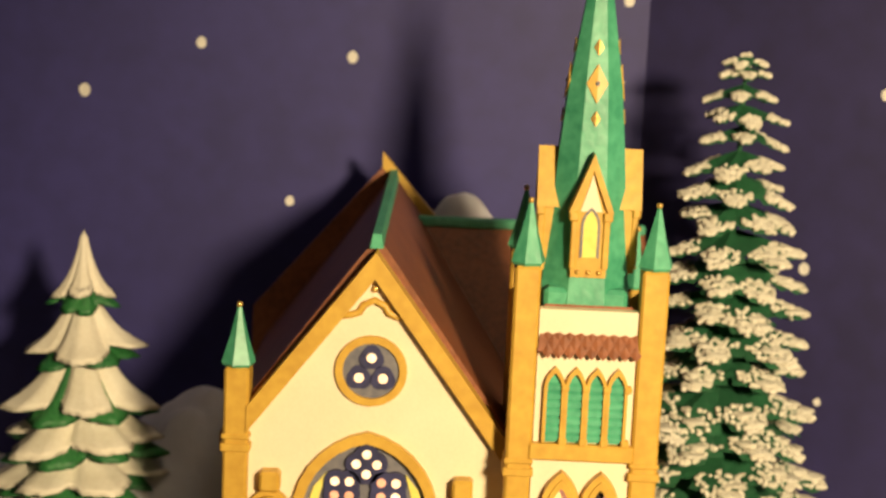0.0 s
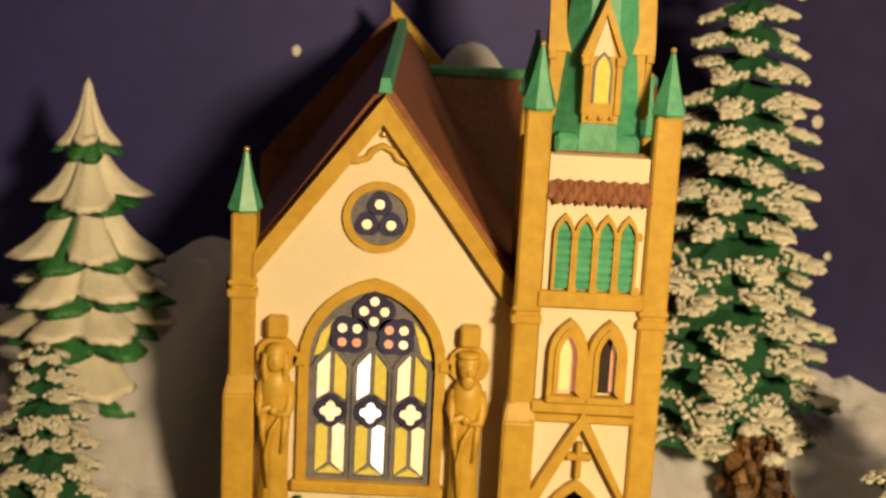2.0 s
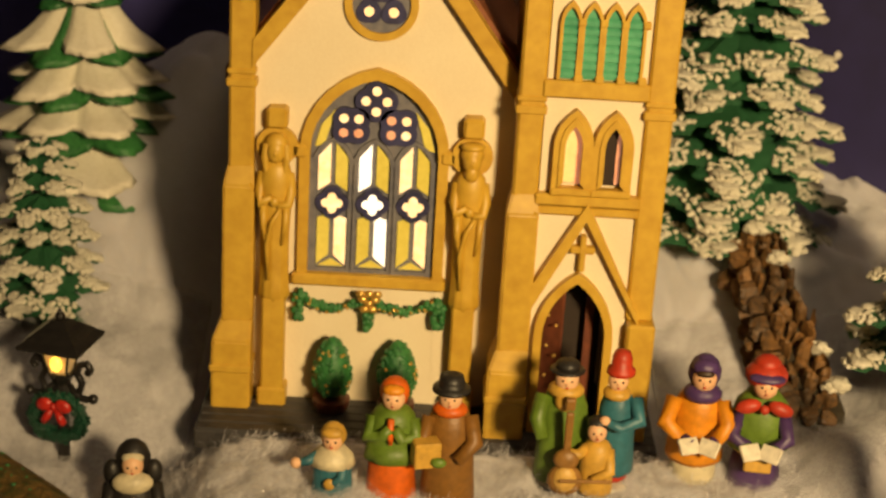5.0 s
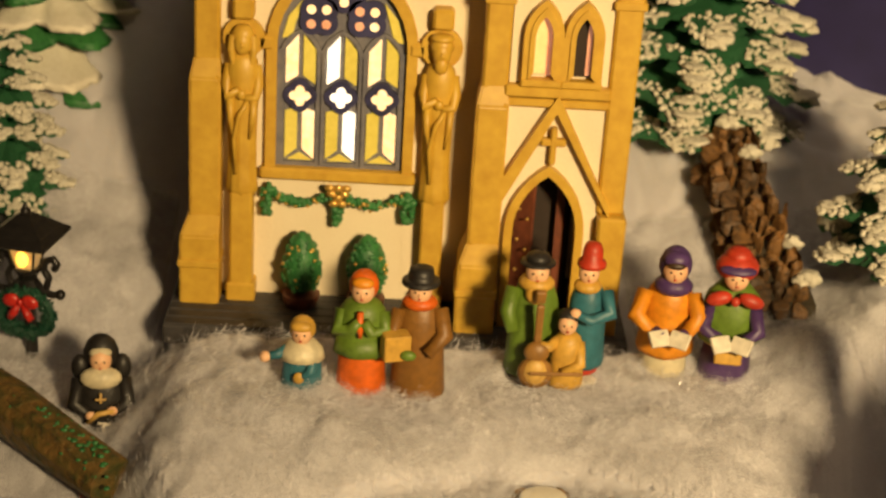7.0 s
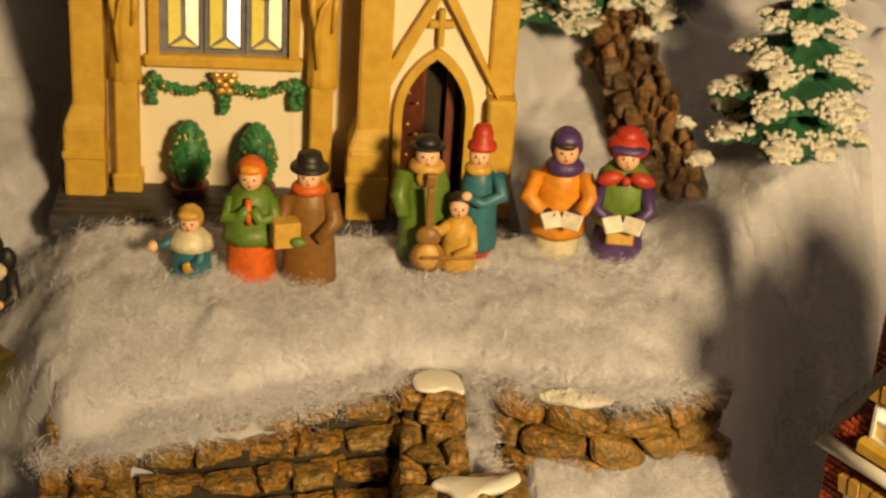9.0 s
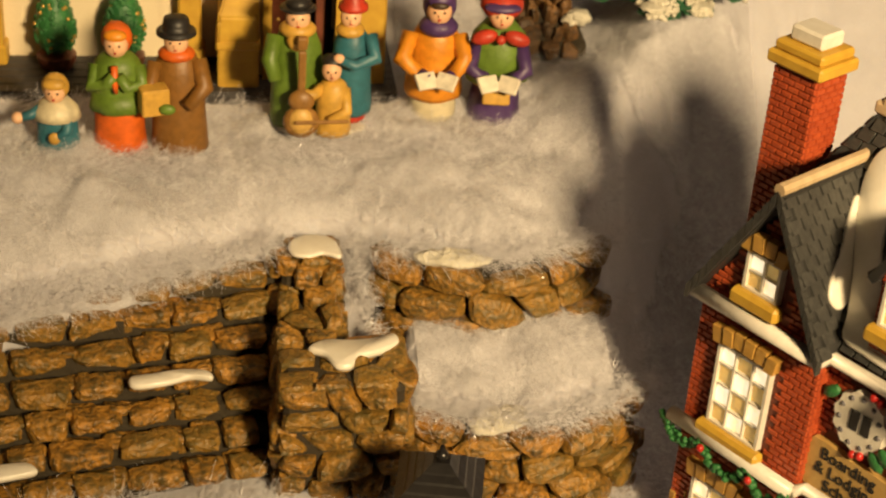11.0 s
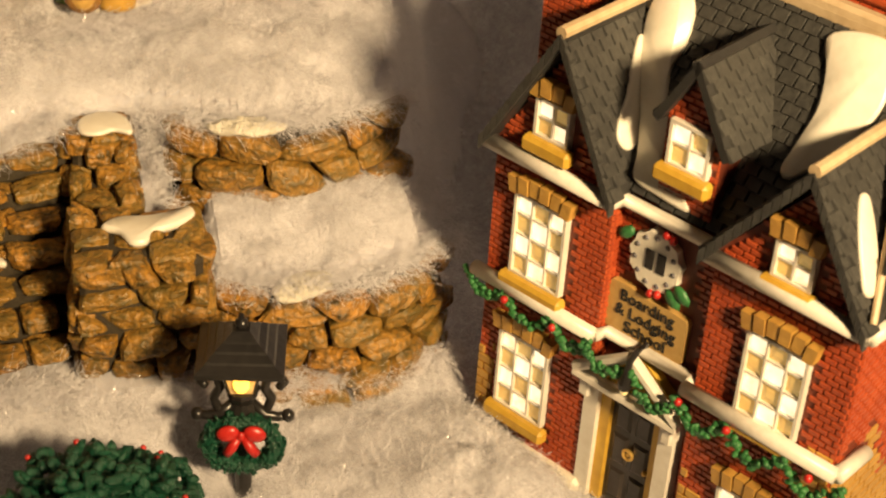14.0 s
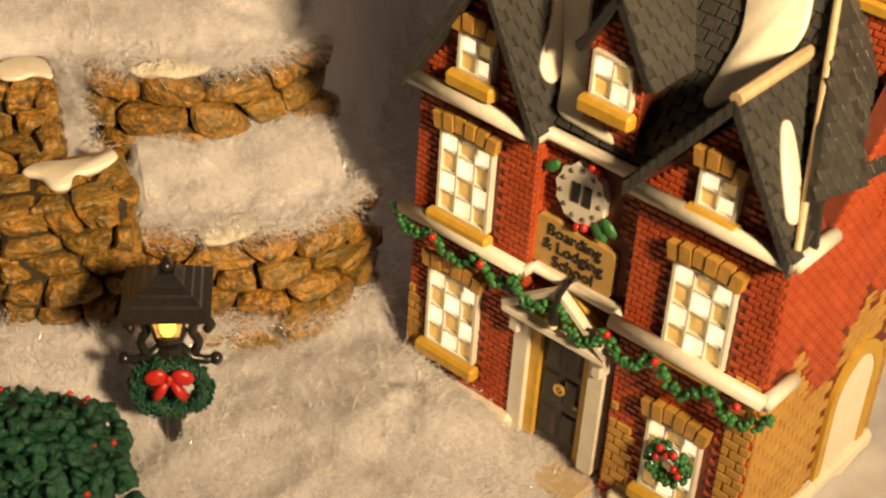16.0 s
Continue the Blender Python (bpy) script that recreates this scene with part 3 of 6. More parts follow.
def build_window():
    """Tall pointed window: frame, lead plate, quatrefoils and three lights."""
    bm = bmesh.new()
    band(bm, arch(-32, 66, 129, 171.5, 35.5), arch(-32, 66, 129, 166, 30.5), -4, 3, closed=False)
    win = cpart("great_window", bm, OCHRE, "tall pointed window with leaded yellow lights", smooth=False)
    bm = bmesh.new()
    box(bm, -70, 5, -6, 2, 61.5, 67.5, 1.2)
    part("window_sill", bm, OCHRE, win)
    for x in (-67.5, 3.5):
        bm = bmesh.new()
        box(bm, x - 4, x + 4, -5, 2, 126, 133, 1.4)
        part("capital", bm, OCHRE, win)
    bm = bmesh.new()
    prism(bm, arch(-32, 67, 129, 166.5, 31), 1.2, 3)
    part("tracery", bm, LEAD, win)
    for x in (-61, -42, -22, -3):
        bm = bmesh.new()
        box(bm, x - 2.1, x + 2.1, -0.8, 1.3, 67, 126, 0.3)
        part("mullion", bm, LEAD, win)
    bm = bmesh.new()
    box(bm, -62, -2, -0.6, 1.3, 67, 69.5)
    part("bottom_bar", bm, LEAD, win)
    # three lights
    for x, hot in ((-51.5, 0), (-32, 1), (-12.5, 0)):
        bm = bmesh.new()
        band(bm, arch(x, 68, 122, 136, 10), arch(x, 68, 122, 134, 8), -0.9, 1.3, closed=False)
        part("light_frame", bm, LEAD, win)
        for lo, hi, yellow_left in ((75, 96, 1), (111, 131, 0)):
            for sgn in (-1, 1):
                bm = bmesh.new()
                a, b = sorted((x + sgn * 1.2, x + sgn * 7.0))
                inner, outerx = (b, a) if sgn < 0 else (a, b)
                if lo < 100:
                    pts = [(outerx, 71), (inner, 76), (inner, 97), (outerx, 95)]
                else:
                    pts = [(outerx, 109), (inner, 113), (inner, 133), (outerx, 126)]
                prism(bm, pts, 0.2, 1.6)
                lit = (sgn < 0) != (lo < 100)
                part("pane", bm, (PANE_HOT if hot else PANE_LIT) if lit else PANE_YELLOW, win)
        bm = bmesh.new()
        prism(bm, [(x - 6, 70.3), (x, 74), (x + 6, 70.3)], 0.2, 1.6)
        part("pane", bm, PANE_YELLOW, win)
        bm = bmesh.new()
        prism(bm, ring(x, 103.5, 8.2, 32, 4, 0.2), -1.8, 1)
        q = part("quatrefoil", bm, NAVY, win)
        bm = bmesh.new()
        prism(bm, ring(x, 103.5, 5.2, 32, 4, 0.4), -2.2, 1)
        part("quatrefoil_light", bm, PANE_HOT if hot else PANE_LIT, q)
    for cx, cz, kind in ((-32, 155, 0), (-43.5, 142.5, 1), (-21, 142.5, 2)):
        bm = bmesh.new()
        prism(bm, ring(cx, cz, 10.2, 40, 4, 0.2, radians(45 if kind else 0)), -1.5, 1.5)
        q = part("quatrefoil", bm, NAVY, win)
        for k in range(4):
            a = radians(90 * k + (45 if kind else 0))
            bm = bmesh.new()
            prism(bm, ring(cx + 5 * math.sin(a), cz + 5 * math.cos(a), 2.2, 14), -1.9, 1)
            dim = (kind == 1 and k in (1, 2)) or (kind == 2 and k in (2, 3))
            part("eye_light", bm, PANE_PINK if dim else PANE_LIT, q)
    for s in (-1, 1):
        bm = bmesh.new()
        prism(bm, [(-32 + s * 28.5, 131), (-32 + s * 24, 132), (-32 + s * 19, 150), (-32 + s * 25.5, 142)], 0.2, 1.6)
        part("pane", bm, PANE_YELLOW, win)


def build_column_statue(x, beard):
    """Carved saint on a slim column: one plain shape."""
    bm = bmesh.new()
    box(bm, x - 7, x + 7, -12, 1, -8, 8, 1)
    cpart("column_foot", bm, OCHRE)
    bm = bmesh.new()
    box(bm, x - 5.5, x + 5.5, -11, 1, 7, 56, 1)
    cpart("column_shaft", bm, OCHRE)
    bm = bmesh.new()
    box(bm, x - 5, x + 5, -9, 1, 141, 151, 1.4)
    cpart("column_head", bm, OCHRE)
    bm = bmesh.new()
    hard = set()
    body = lathe(bm, x, -6, [(5.4, 53), (7.4, 57), (7.0, 62), (6.6, 72), (6.8, 86), (7.4, 98), (7.6, 108), (7.9, 116), (6.6, 122), (3.4, 126)], 28, 1.0, 0.8)
    for v in body:
        a = math.atan2(v.co.y + 6, v.co.x - x)
        k = 1 + 0.085 * math.cos(9 * a + 0.03 * v.co.z) * max(0.0, min(1.0, (112 - v.co.z) / 30))
        v.co.x, v.co.y = x + (v.co.x - x) * k, -6 + (v.co.y + 6) * k
    for s in (-1, 1):
        tube(bm, [(x + s * 6.6, -6, 119), (x + s * 7.6, -9, 110), (x + s * 6.4, -11.5, 104.5), (x + s * 1.4, -13.4, 107 - s * 2)], [2.2, 2.6, 2.4, 1.6], 9)
        tube(bm, [(x + s * 5.6, -11, 104), (x + s * 5.2, -12, 94), (x + s * 3.8, -12, 84)], [1.9, 1.6, 0.6], 8)
    tube(bm, [(x + 3, -12.6, 103), (x - 1, -13.2, 96), (x - 3.4, -12.6, 84), (x - 2.4, -12.4, 66)], [1.2, 1.3, 1.2, 0.8], 7)
    for f in bm.faces:
        if f not in hard:
            f.smooth = True
    prism(bm, ring(x, 131.5, 9.8, 24), -5, -2)
    blob(bm, (x, -9, 130.5), (4.6, 4.4, 6.2), 14)
    blob(bm, (x, -7.6, 133.5), (5.6, 4.8, 5.6), 14)
    if beard:
        blob(bm, (x, -11.4, 125), (3.4, 2.2, 4.4), 10)
        blob(bm, (x, -8, 137.5), (5.8, 5, 2.4), 12)
    else:
        for s in (-1, 1):
            tube(bm, [(x + s * 4.6, -9, 134), (x + s * 5.2, -9.4, 127), (x + s * 4.4, -9.6, 120)], [1.8, 1.9, 1.0], 8)
    blob(bm, (x, -13.2, 130.2), (0.9, 1.0, 1.6), 6)
    blob(bm, (x, -13.8, 106.5), (2.4, 1.6, 2.6), 8)
    cpart("column_statue", bm, OCHRE, "carved ochre figure on a slim column")


def build_pier(x0, x1, y0, y1, ztop, steps=True, cap=True, name="corner_pier"):
    c = 1.2
    bm = bmesh.new()
    box(bm, x0, x1, y0, y1, 60 if not steps else 118, ztop, c)
    ob = cpart(name, bm, OCHRE)
    for g, z0, z1 in ((1.2, 160, 164), (0.8, 166, 168.5)):
        bm = bmesh.new()
        box(bm, x0 - g, x1 + g, y0 - g, y1 + 0.1, z0, z1, 0.6)
        part("pier_band", bm, OCHRE, ob)
    if steps:
        for gx, gy, hx, hy, z0, z1, z2 in ((2, 4, 0, 0, 41, 112, 122), (6, 11, 2, 4, -6, 34, 44)):
            bm = bmesh.new()
            hull(bm, [(x0 - gx, y0 - gy, z0), (x1 + 1, y0 - gy, z0), (x0 - gx, y1 - 0.2, z0), (x1 + 1, y1 - 0.2, z0), (x0 - gx, y0 - gy, z1), (x1 + 1, y0 - gy, z1), (x0 - hx, y0 - hy, z2), (x1 + (1 if hx else 0), y0 - hy, z2), (x0 - gx, y1 - 0.2, z1), (x1 + 1, y1 - 0.2, z1), (x0 - hx, y1 - 0.2, z2), (x1 + (1 if hx else 0), y1 - 0.2, z2)])
            bmesh.ops.bevel(bm, geom=bm.edges[:], offset=0.9, segments=2, affect="EDGES", clamp_overlap=True)
            part("buttress", bm, OCHRE, ob)
        bm = bmesh.new()
        box(bm, x0 - 7, x1 + 1.6, y0 - 12.5, y1, 18, 22, 0.8)
        part("pier_band", bm, OCHRE, ob)
    if cap:
        cx, cy, h = (x0 + x1) / 2, (y0 + min(y1, y0 + 14)) / 2, (x1 - x0) / 2 + 1.2
        bm = bmesh.new()
        lathe(bm, cx, cy, [(h, ztop), (h * 1.16, ztop + 1.5), (h * 0.62, ztop + 14), (0.9, ztop + 29)], 6, 1, 1, 0.3)
        part("pinnacle", bm, GREEN, ob, "copper-green pointed cap")
        bm = bmesh.new()
        blob(bm, (cx, cy, ztop + 29.6), 1.5, 10)
        part("gilt_ball", bm, GOLD, ob)
    return ob


def build_tower():
    cx = 69
    f = -24
    bm = bmesh.new()
    door = arch(67.5, -6, 50, 79, 15)
    prism(bm, [(46, -6), (46, 240), (92, 240), (92, -6)] + door[::-1], f + 3, f + 9)
    cpart("tower_front", bm, CREAM)
    for x0, x1 in ((36, 41), (97, 102)):
        bm = bmesh.new()
        box(bm, x0, x1, f + 8, f + 66, -6, 240)
        cpart("tower_side", bm, CREAM)
    bm = bmesh.new()
    box(bm, 41, 97, f + 60, f + 66, -6, 240)
    cpart("tower_back", bm, CREAM)
    for x0, x1 in ((33.5, 45.5), (92, 104.5)):
        build_pier(x0, x1, f, f + 14, 260, steps=x0 < 60)
        build_pier(x0, x1 - 6 if x0 > 60 else x1, f + 52, f + 66, 240 if x0 > 60 else 258, steps=False, name="rear_pier")
    bm = bmesh.new()
    box(bm, 92.5, 106, f - 6, f + 14, -6, 60, 1.2)
    cpart("pier_foot", bm, OCHRE)
    # string courses
    for z0, z1 in ((168.5, 176.5), (112, 116), (117, 122.5)):
        bm = bmesh.new()
        box(bm, 44, 93, f - 1.2 if z0 != 117 else f - 2.4, f + 4, z0, z1, 0.9)
        cpart("string_course", bm, OCHRE)
    # belfry: four green louvred openings
    for i in range(4):
        x = 54.6 + i * 9.7
        bm = bmesh.new()
        band(bm, arch(x, 177, 203, 213.5, 4.9, 5), arch(x, 177, 203, 210.5, 3.4, 5), f - 0.5, f + 4, closed=False)
        q = cpart("belfry_arch", bm, OCHRE)
        bm = bmesh.new()
        prism(bm, arch(x, 177, 203, 211, 3.6, 5), f + 2, f + 4)
        part("louvre_back", bm, GREEN, q)
        for k in range(7):
            bm = bmesh.new()
            hull(bm, [(x + sx * 3.3, y, z) for sx in (-1, 1) for y, z in ((f + 2.4, 178.5 + 4 * k), (f + 0.6, 178 + 4 * k), (f + 0.6, 180.2 + 4 * k), (f + 2.4, 182 + 4 * k))])
            part("louvre", bm, GREEN, q)
        bm = bmesh.new()
        box(bm, x + 4.85 - 1.8, x + 4.85 + 1.8, f - 1, f + 3, 202, 205.5, 0.6)
        part("capital", bm, OCHRE, q)
        bm = bmesh.new()
        box(bm, x + 4.85 - 2, x + 4.85 + 2, f - 1.2, f + 3, 176, 179.5, 0.6)
        part("foot", bm, OCHRE, q)
    # skirt roof with lozenge tiles
    bm = bmesh.new()
    hull(bm, [(45.5, f - 1, 221), (92.5, f - 1, 221), (45.5, f + 1, 219.5), (92.5, f + 1, 219.5), (48.5, f + 10, 241), (89.5, f + 10, 241), (48.5, f + 12, 238), (89.5, f + 12, 238)])
    skirt = cpart("skirt_roof", bm, BROWN_ROOF)
    for r in range(5):
        for c in range(9 - r % 2):
            x, s = 47.6 + 2.5 * (r % 2) + c * 5.1, r / 5
            if x < 46 + 4 * s or x > 90 - 4 * s:
                continue
            bm = bmesh.new()
            y, z = f - 1.2 + 11 * s, 221.5 + 20 * s
            hull(bm, [(x, y, z - 1), (x + 2.6, y + 1.6, z + 3), (x + 5.2, y, z - 1), (x + 2.6, y - 2.0, z - 3.4), (x, y + 2, z - 2), (x + 5.2, y + 2, z - 2), (x + 2.6, y + 4, z + 2)][:7])
            part("roof_tile", bm, BROWN_ROOF, skirt)
    # twin lancets
    for x, m in ((60.2, PANE_LIT), (78.6, PANE_PINK)):
        bm = bmesh.new()
        band(bm, arch(x, 124, 146, 163.5, 9.2), arch(x, 128, 146, 156.5, 4.4), f - 2.5, f + 4, closed=False)
        q = cpart("lancet_window", bm, OCHRE)
        bm = bmesh.new()
        band(bm, arch(x, 126, 146, 160, 6.4), arch(x, 129, 146, 156, 4.0), f - 3.5, f + 4, closed=False)
        part("lancet_moulding", bm, OCHRE, q)
        bm = bmesh.new()
        prism(bm, arch(x, 127, 146, 157, 4.6), f + 2, f + 4)
        part("pane", bm, PANE_PINK if m is PANE_LIT else DARK, q)
        bm = bmesh.new()
        prism(bm, arch(x - 1.2 if m is PANE_LIT else x + 2.6, 128, 146, 154, 2.6 if m is PANE_LIT else 1.0), f + 1, f + 2.4)
        part("lit_strip", bm, PANE_PALE if m is PANE_LIT else PANE_PINK, q)
        bm = bmesh.new()
        box(bm, x - 9.5, x + 9.5, f - 4, f + 3, 122.5, 126, 0.8)
        part("lancet_sill", bm, OCHRE, q)
    # steep gable over the door, cross and door
    for s, xe in ((-1, 41), (1, 96)):
        bm = bmesh.new()
        prism(bm, [(cx, 119), (cx, 110), (xe + 2, 58), (xe - 2, 64) if s < 0 else (xe + 1, 64)], f - 3, f + 4)
        cpart("door_gable", bm, OCHRE)
    bm = bmesh.new()
    box(bm, 67, 70, f - 2.4, f + 3, 84.5, 102.5, 0.7)
    box(bm, 62.6, 74.4, f - 2.1, f + 2.9, 93.5, 97, 0.7)
    cpart("wall_cross", bm, OCHRE)
    bm = bmesh.new()
    band(bm, arch(67.5, -6, 50, 83.5, 19), arch(67.5, -6, 50, 78.5, 15), f - 2, f + 8, closed=False)
    portal = cpart("doorway", bm, OCHRE, "pointed doorway with its red-brown leaf ajar")
    bm = bmesh.new()
    box(bm, 53, 82, f + 20, f + 24, -6, 80)
    part("porch_inside", bm, DARK, portal)
    bm = bmesh.new()
    v = prism(bm, arch(0, -6, 50, 77, 14)[:9] + [(0, -6)], 0, 2)
    bmesh.ops.transform(bm, matrix=Matrix.Translation((52.5 + 10, f + 12, 0)) @ Matrix.Rotation(radians(-38), 4, "Z"), verts=bm.verts)
    leaf = part("door_leaf", bm, DOOR_WOOD, portal)
    bm = bmesh.new()
    for z in (20, 36, 52):
        blob(bm, (60, f + 8.6, z), 0.9, 8)
        blob(bm, (56, f + 11.4, z + 4), 0.9, 8)
    part("door_studs", bm, GOLD, leaf)
    bm = bmesh.new()
    box(bm, 74, 78, f + 13, f + 15, -6, 72)
    part("door_edge", bm, DOOR_WOOD, portal)


def build_spire():
    cx, cy = 67.5, 9
    bm = bmesh.new()
    lathe(bm, cx, cy, [(23.2, 238), (22.6, 244), (20.6, 262), (16.6, 311), (13.4, 341), (6.4, 384), (1.6, 412)], 8, 1, 1, math.pi / 8)
    spire = cpart("spire", bm, GREEN, "tall copper-green eight-sided spire")
    bm = bmesh.new()
    box(bm, cx - 19.5, cx + 19.5, cy - 20.5, cy + 20, 238, 248, 2)
    part("spire_foot", bm, GREEN, spire)
    bm = bmesh.new()
    blob(bm, (cx, cy, 414), 2.6, 12)
    part("spire_ball", bm, GOLD, spire)
    for k in range(4):
        m = Matrix.Translation((cx, cy, 0)) @ Matrix.Rotation(radians(90 * k), 4, "Z")
        fy = -22.5
        bm = bmesh.new()
        prism(bm, [(-8.2, 254), (8.2, 254), (8.2, 286), (-8.2, 286)], fy, fy + 10)
        hull(bm, [(x, y, z) for y in (fy + 0.6, fy + 10) for x, z in ((-8, 284), (8, 284), (0, 309))])
        bmesh.ops.transform(bm, matrix=m, verts=bm.verts)
        d = part("dormer", bm, OCHRE, spire)
        bm = bmesh.new()
        prism(bm, [(-5, 285), (5, 285), (0, 302)], fy - 0.2, fy + 1.2)
        bmesh.ops.transform(bm, matrix=m, verts=bm.verts)
        part("dormer_gable", bm, CREAM, d)
        for s in (-1, 1):
            bm = bmesh.new()
            prism(bm, [(0, 312), (0, 304), (s * 7.6, 284.5), (s * 10.4, 284.5)], fy - 2, fy + 10)
            box(bm, s * 7.8 - 2.2, s * 7.8 + 2.2, fy - 2, fy + 2, 280.5, 285, 0.6)
            box(bm, s * 7.4 - 1.5, s * 7.4 + 1.5, fy - 1.2, fy + 2, 258, 281, 0.5)
            bmesh.ops.transform(bm, matrix=m, verts=bm.verts)
            part("dormer_trim", bm, OCHRE, d)
        bm = bmesh.new()
        band(bm, arch(0, 263, 278, 287, 4.4, 5), arch(0, 264, 278, 285.5, 3.3, 5), fy - 0.8, fy + 1, closed=False)
        bmesh.ops.transform(bm, matrix=m, verts=bm.verts)
        part("dormer_frame", bm, LEAD, d)
        bm = bmesh.new()
        prism(bm, arch(0, 263.5, 278, 285.5, 3.4, 5), fy - 0.4, fy + 1)
        bmesh.ops.transform(bm, matrix=m, verts=bm.verts)
        part("dormer_pane", bm, PANE_YELLOW, d)
        for x in (-5, 0, 5):
            bm = bmesh.new()
            blob(bm, (x, fy - 0.5, 256.5), 1.3, 8)
            bmesh.ops.transform(bm, matrix=m, verts=bm.verts)
            part("gilt_boss", bm, GOLD, d)
        for z, w, h, ma in ((327, 2.2, 3.6, GOLD), (343, 5, 9, OCHRE), (359.5, 2.3, 3.8, GOLD)):
            fy2 = -(16.6 + (13.4 - 16.6) * (z - 311) / 30) * 0.925 if z < 341 else -(13.4 + (6.4 - 13.4) * (z - 341) / 43) * 0.925
            bm = bmesh.new()
            hull(bm, [(-w, fy2 - 0.6, z), (w, fy2 - 0.6, z), (0, fy2 - 1.4 + h * 0.15, z + h), (0, fy2 - 1.0 - h * 0.15, z - h), (-w, fy2 + 3, z), (w, fy2 + 3, z)])
            bmesh.ops.transform(bm, matrix=m, verts=bm.verts)
            dia = part("spire_diamond", bm, ma, spire)
            if ma is OCHRE:
                bm = bmesh.new()
                blob(bm, (0, fy2 - 0.9, z), 1.2, 8)
                bmesh.ops.transform(bm, matrix=m, verts=bm.verts)
                part("diamond_eye", bm, LEAD, dia)


def build_trimmings():
    # floor slab with planked front
    bm = bmesh.new()
    box(bm, -112, 112, -41, 218, -12, -2, 1)
    slab = cpart("base_slab", bm, BASE_GREY, "dark grey planked base slab")
    for i in range(5):
        bm = bmesh.new()
        box(bm, -111, 111, -40.5 + i * 8.0, -40.5 + i * 8.0 + 7.4, -2, -1, 0.4)
        part("plank", bm, BASE_GREY, slab)
    # garland
    pts = []
    for i in range(33):
        s = i / 32
        x = -66 + 68 * s
        sag = math.sin(math.pi * ((s * 2) % 1.0)) if 0 < s < 1 else 0
        pts.append((x, -6, 57.5 - 7 * sag))
    bm = bmesh.new()
    r = random.Random(3)
    for i in range(130):
        p = pts[min(32, int(r.random() * 33))]
        blob(bm, (p[0] + r.uniform(-1.5, 1.5), p[1] + r.uniform(-1.5, 0.5), p[2] + r.uniform(-1.7, 1.7)), r.uniform(1.1, 1.9), 6)
    for x in (-66.5, 2.5, -31.5):
        for i in range(26):
            blob(bm, (x + r.uniform(-2.4, 2.4), -6 + r.uniform(-1.5, 1), 57 - r.uniform(0, 14 if x != -31.5 else 17)), r.uniform(1.2, 2.3), 6)
    gar = part("garland", bm, FOLIAGE, church, "green garland with gilt berries", True, "stuff")
    for i in range(22):
        p = r.choice(pts)
        bm = bmesh.new()
        blob(bm, (p[0] + r.uniform(-1, 1), p[1] - 2.6, p[2] + r.uniform(-2, 2)), r.uniform(0.7, 1.1), 6)
        part("gilt_berry", bm, GOLD, gar)
    bm = bmesh.new()
    for dx, dz in ((-3, 2), (3, 2), (-2, -3), (2, -3), (0, 0), (-4, 5), (4, 5), (0, 5)):
        blob(bm, (-31.5 + dx, -9, 55 + dz), (2.6, 1.6, 2.0), 8)
    part("bow", bm, GOLD, gar)
    # clipped bushes in pots
    for x in (-48, -16):
        bm = bmesh.new()
        lathe(bm, x, -12, [(7.5, -2), (9, 2), (9.4, 5), (8.2, 5.4)], 16)
        pot = cpart("bush_pot", bm, DOOR_WOOD)
        bm = bmesh.new()
        lathe(bm, x, -12, [(3.5, 6), (7.4, 9), (9.2, 15), (9.0, 22), (7.2, 29), (4.4, 34.5), (1.6, 37.6)], 18)
        for k in range(150):
            t, a = r.uniform(8, 36), r.uniform(0, 6.28)
            q = 9.3 * math.sin(math.pi * min(1.0, ((t - 3) / 36) ** 0.8)) ** 0.7
            blob(bm, (x + q * math.cos(a), -12 + q * math.sin(a), t), r.uniform(0.8, 1.4), 5)
        part("bush", bm, FOLIAGE, pot, smooth=True)
        for i in range(16):
            a, t = r.uniform(3.3, 6.1), r.uniform(-0.9, 0.9)
            c = math.sqrt(1 - t * t)
            bm = bmesh.new()
            blob(bm, (x + 9.9 * c * math.cos(a), -12 + 9.9 * c * math.sin(a), 20 + 13.5 * t), 0.95, 6)
            part("gilt_berry", bm, GOLD, pot)


build_nave()
build_window()
build_column_statue(-78, False)
build_column_statue(14.5, True)
build_pier(-101, -89, -6, 10, 201)
build_tower()
build_spire()
build_trimmings()

# ---- stone walls ----


def clip(poly, m, d):
    """The part of a polygon nearer to its own seed: points p with (p - m) . d < 0."""
    out = []
    for k, p in enumerate(poly):
        q = poly[(k + 1) % len(poly)]
        a, b = (p[0] - m[0]) * d[0] + (p[1] - m[1]) * d[1], (q[0] - m[0]) * d[0] + (q[1] - m[1]) * d[1]
        if a <= 0:
            out.append(p)
        if (a < 0 < b) or (b < 0 < a):
            t = a / (a - b)
            out.append((p[0] + (q[0] - p[0]) * t, p[1] + (q[1] - p[1]) * t))
    return out


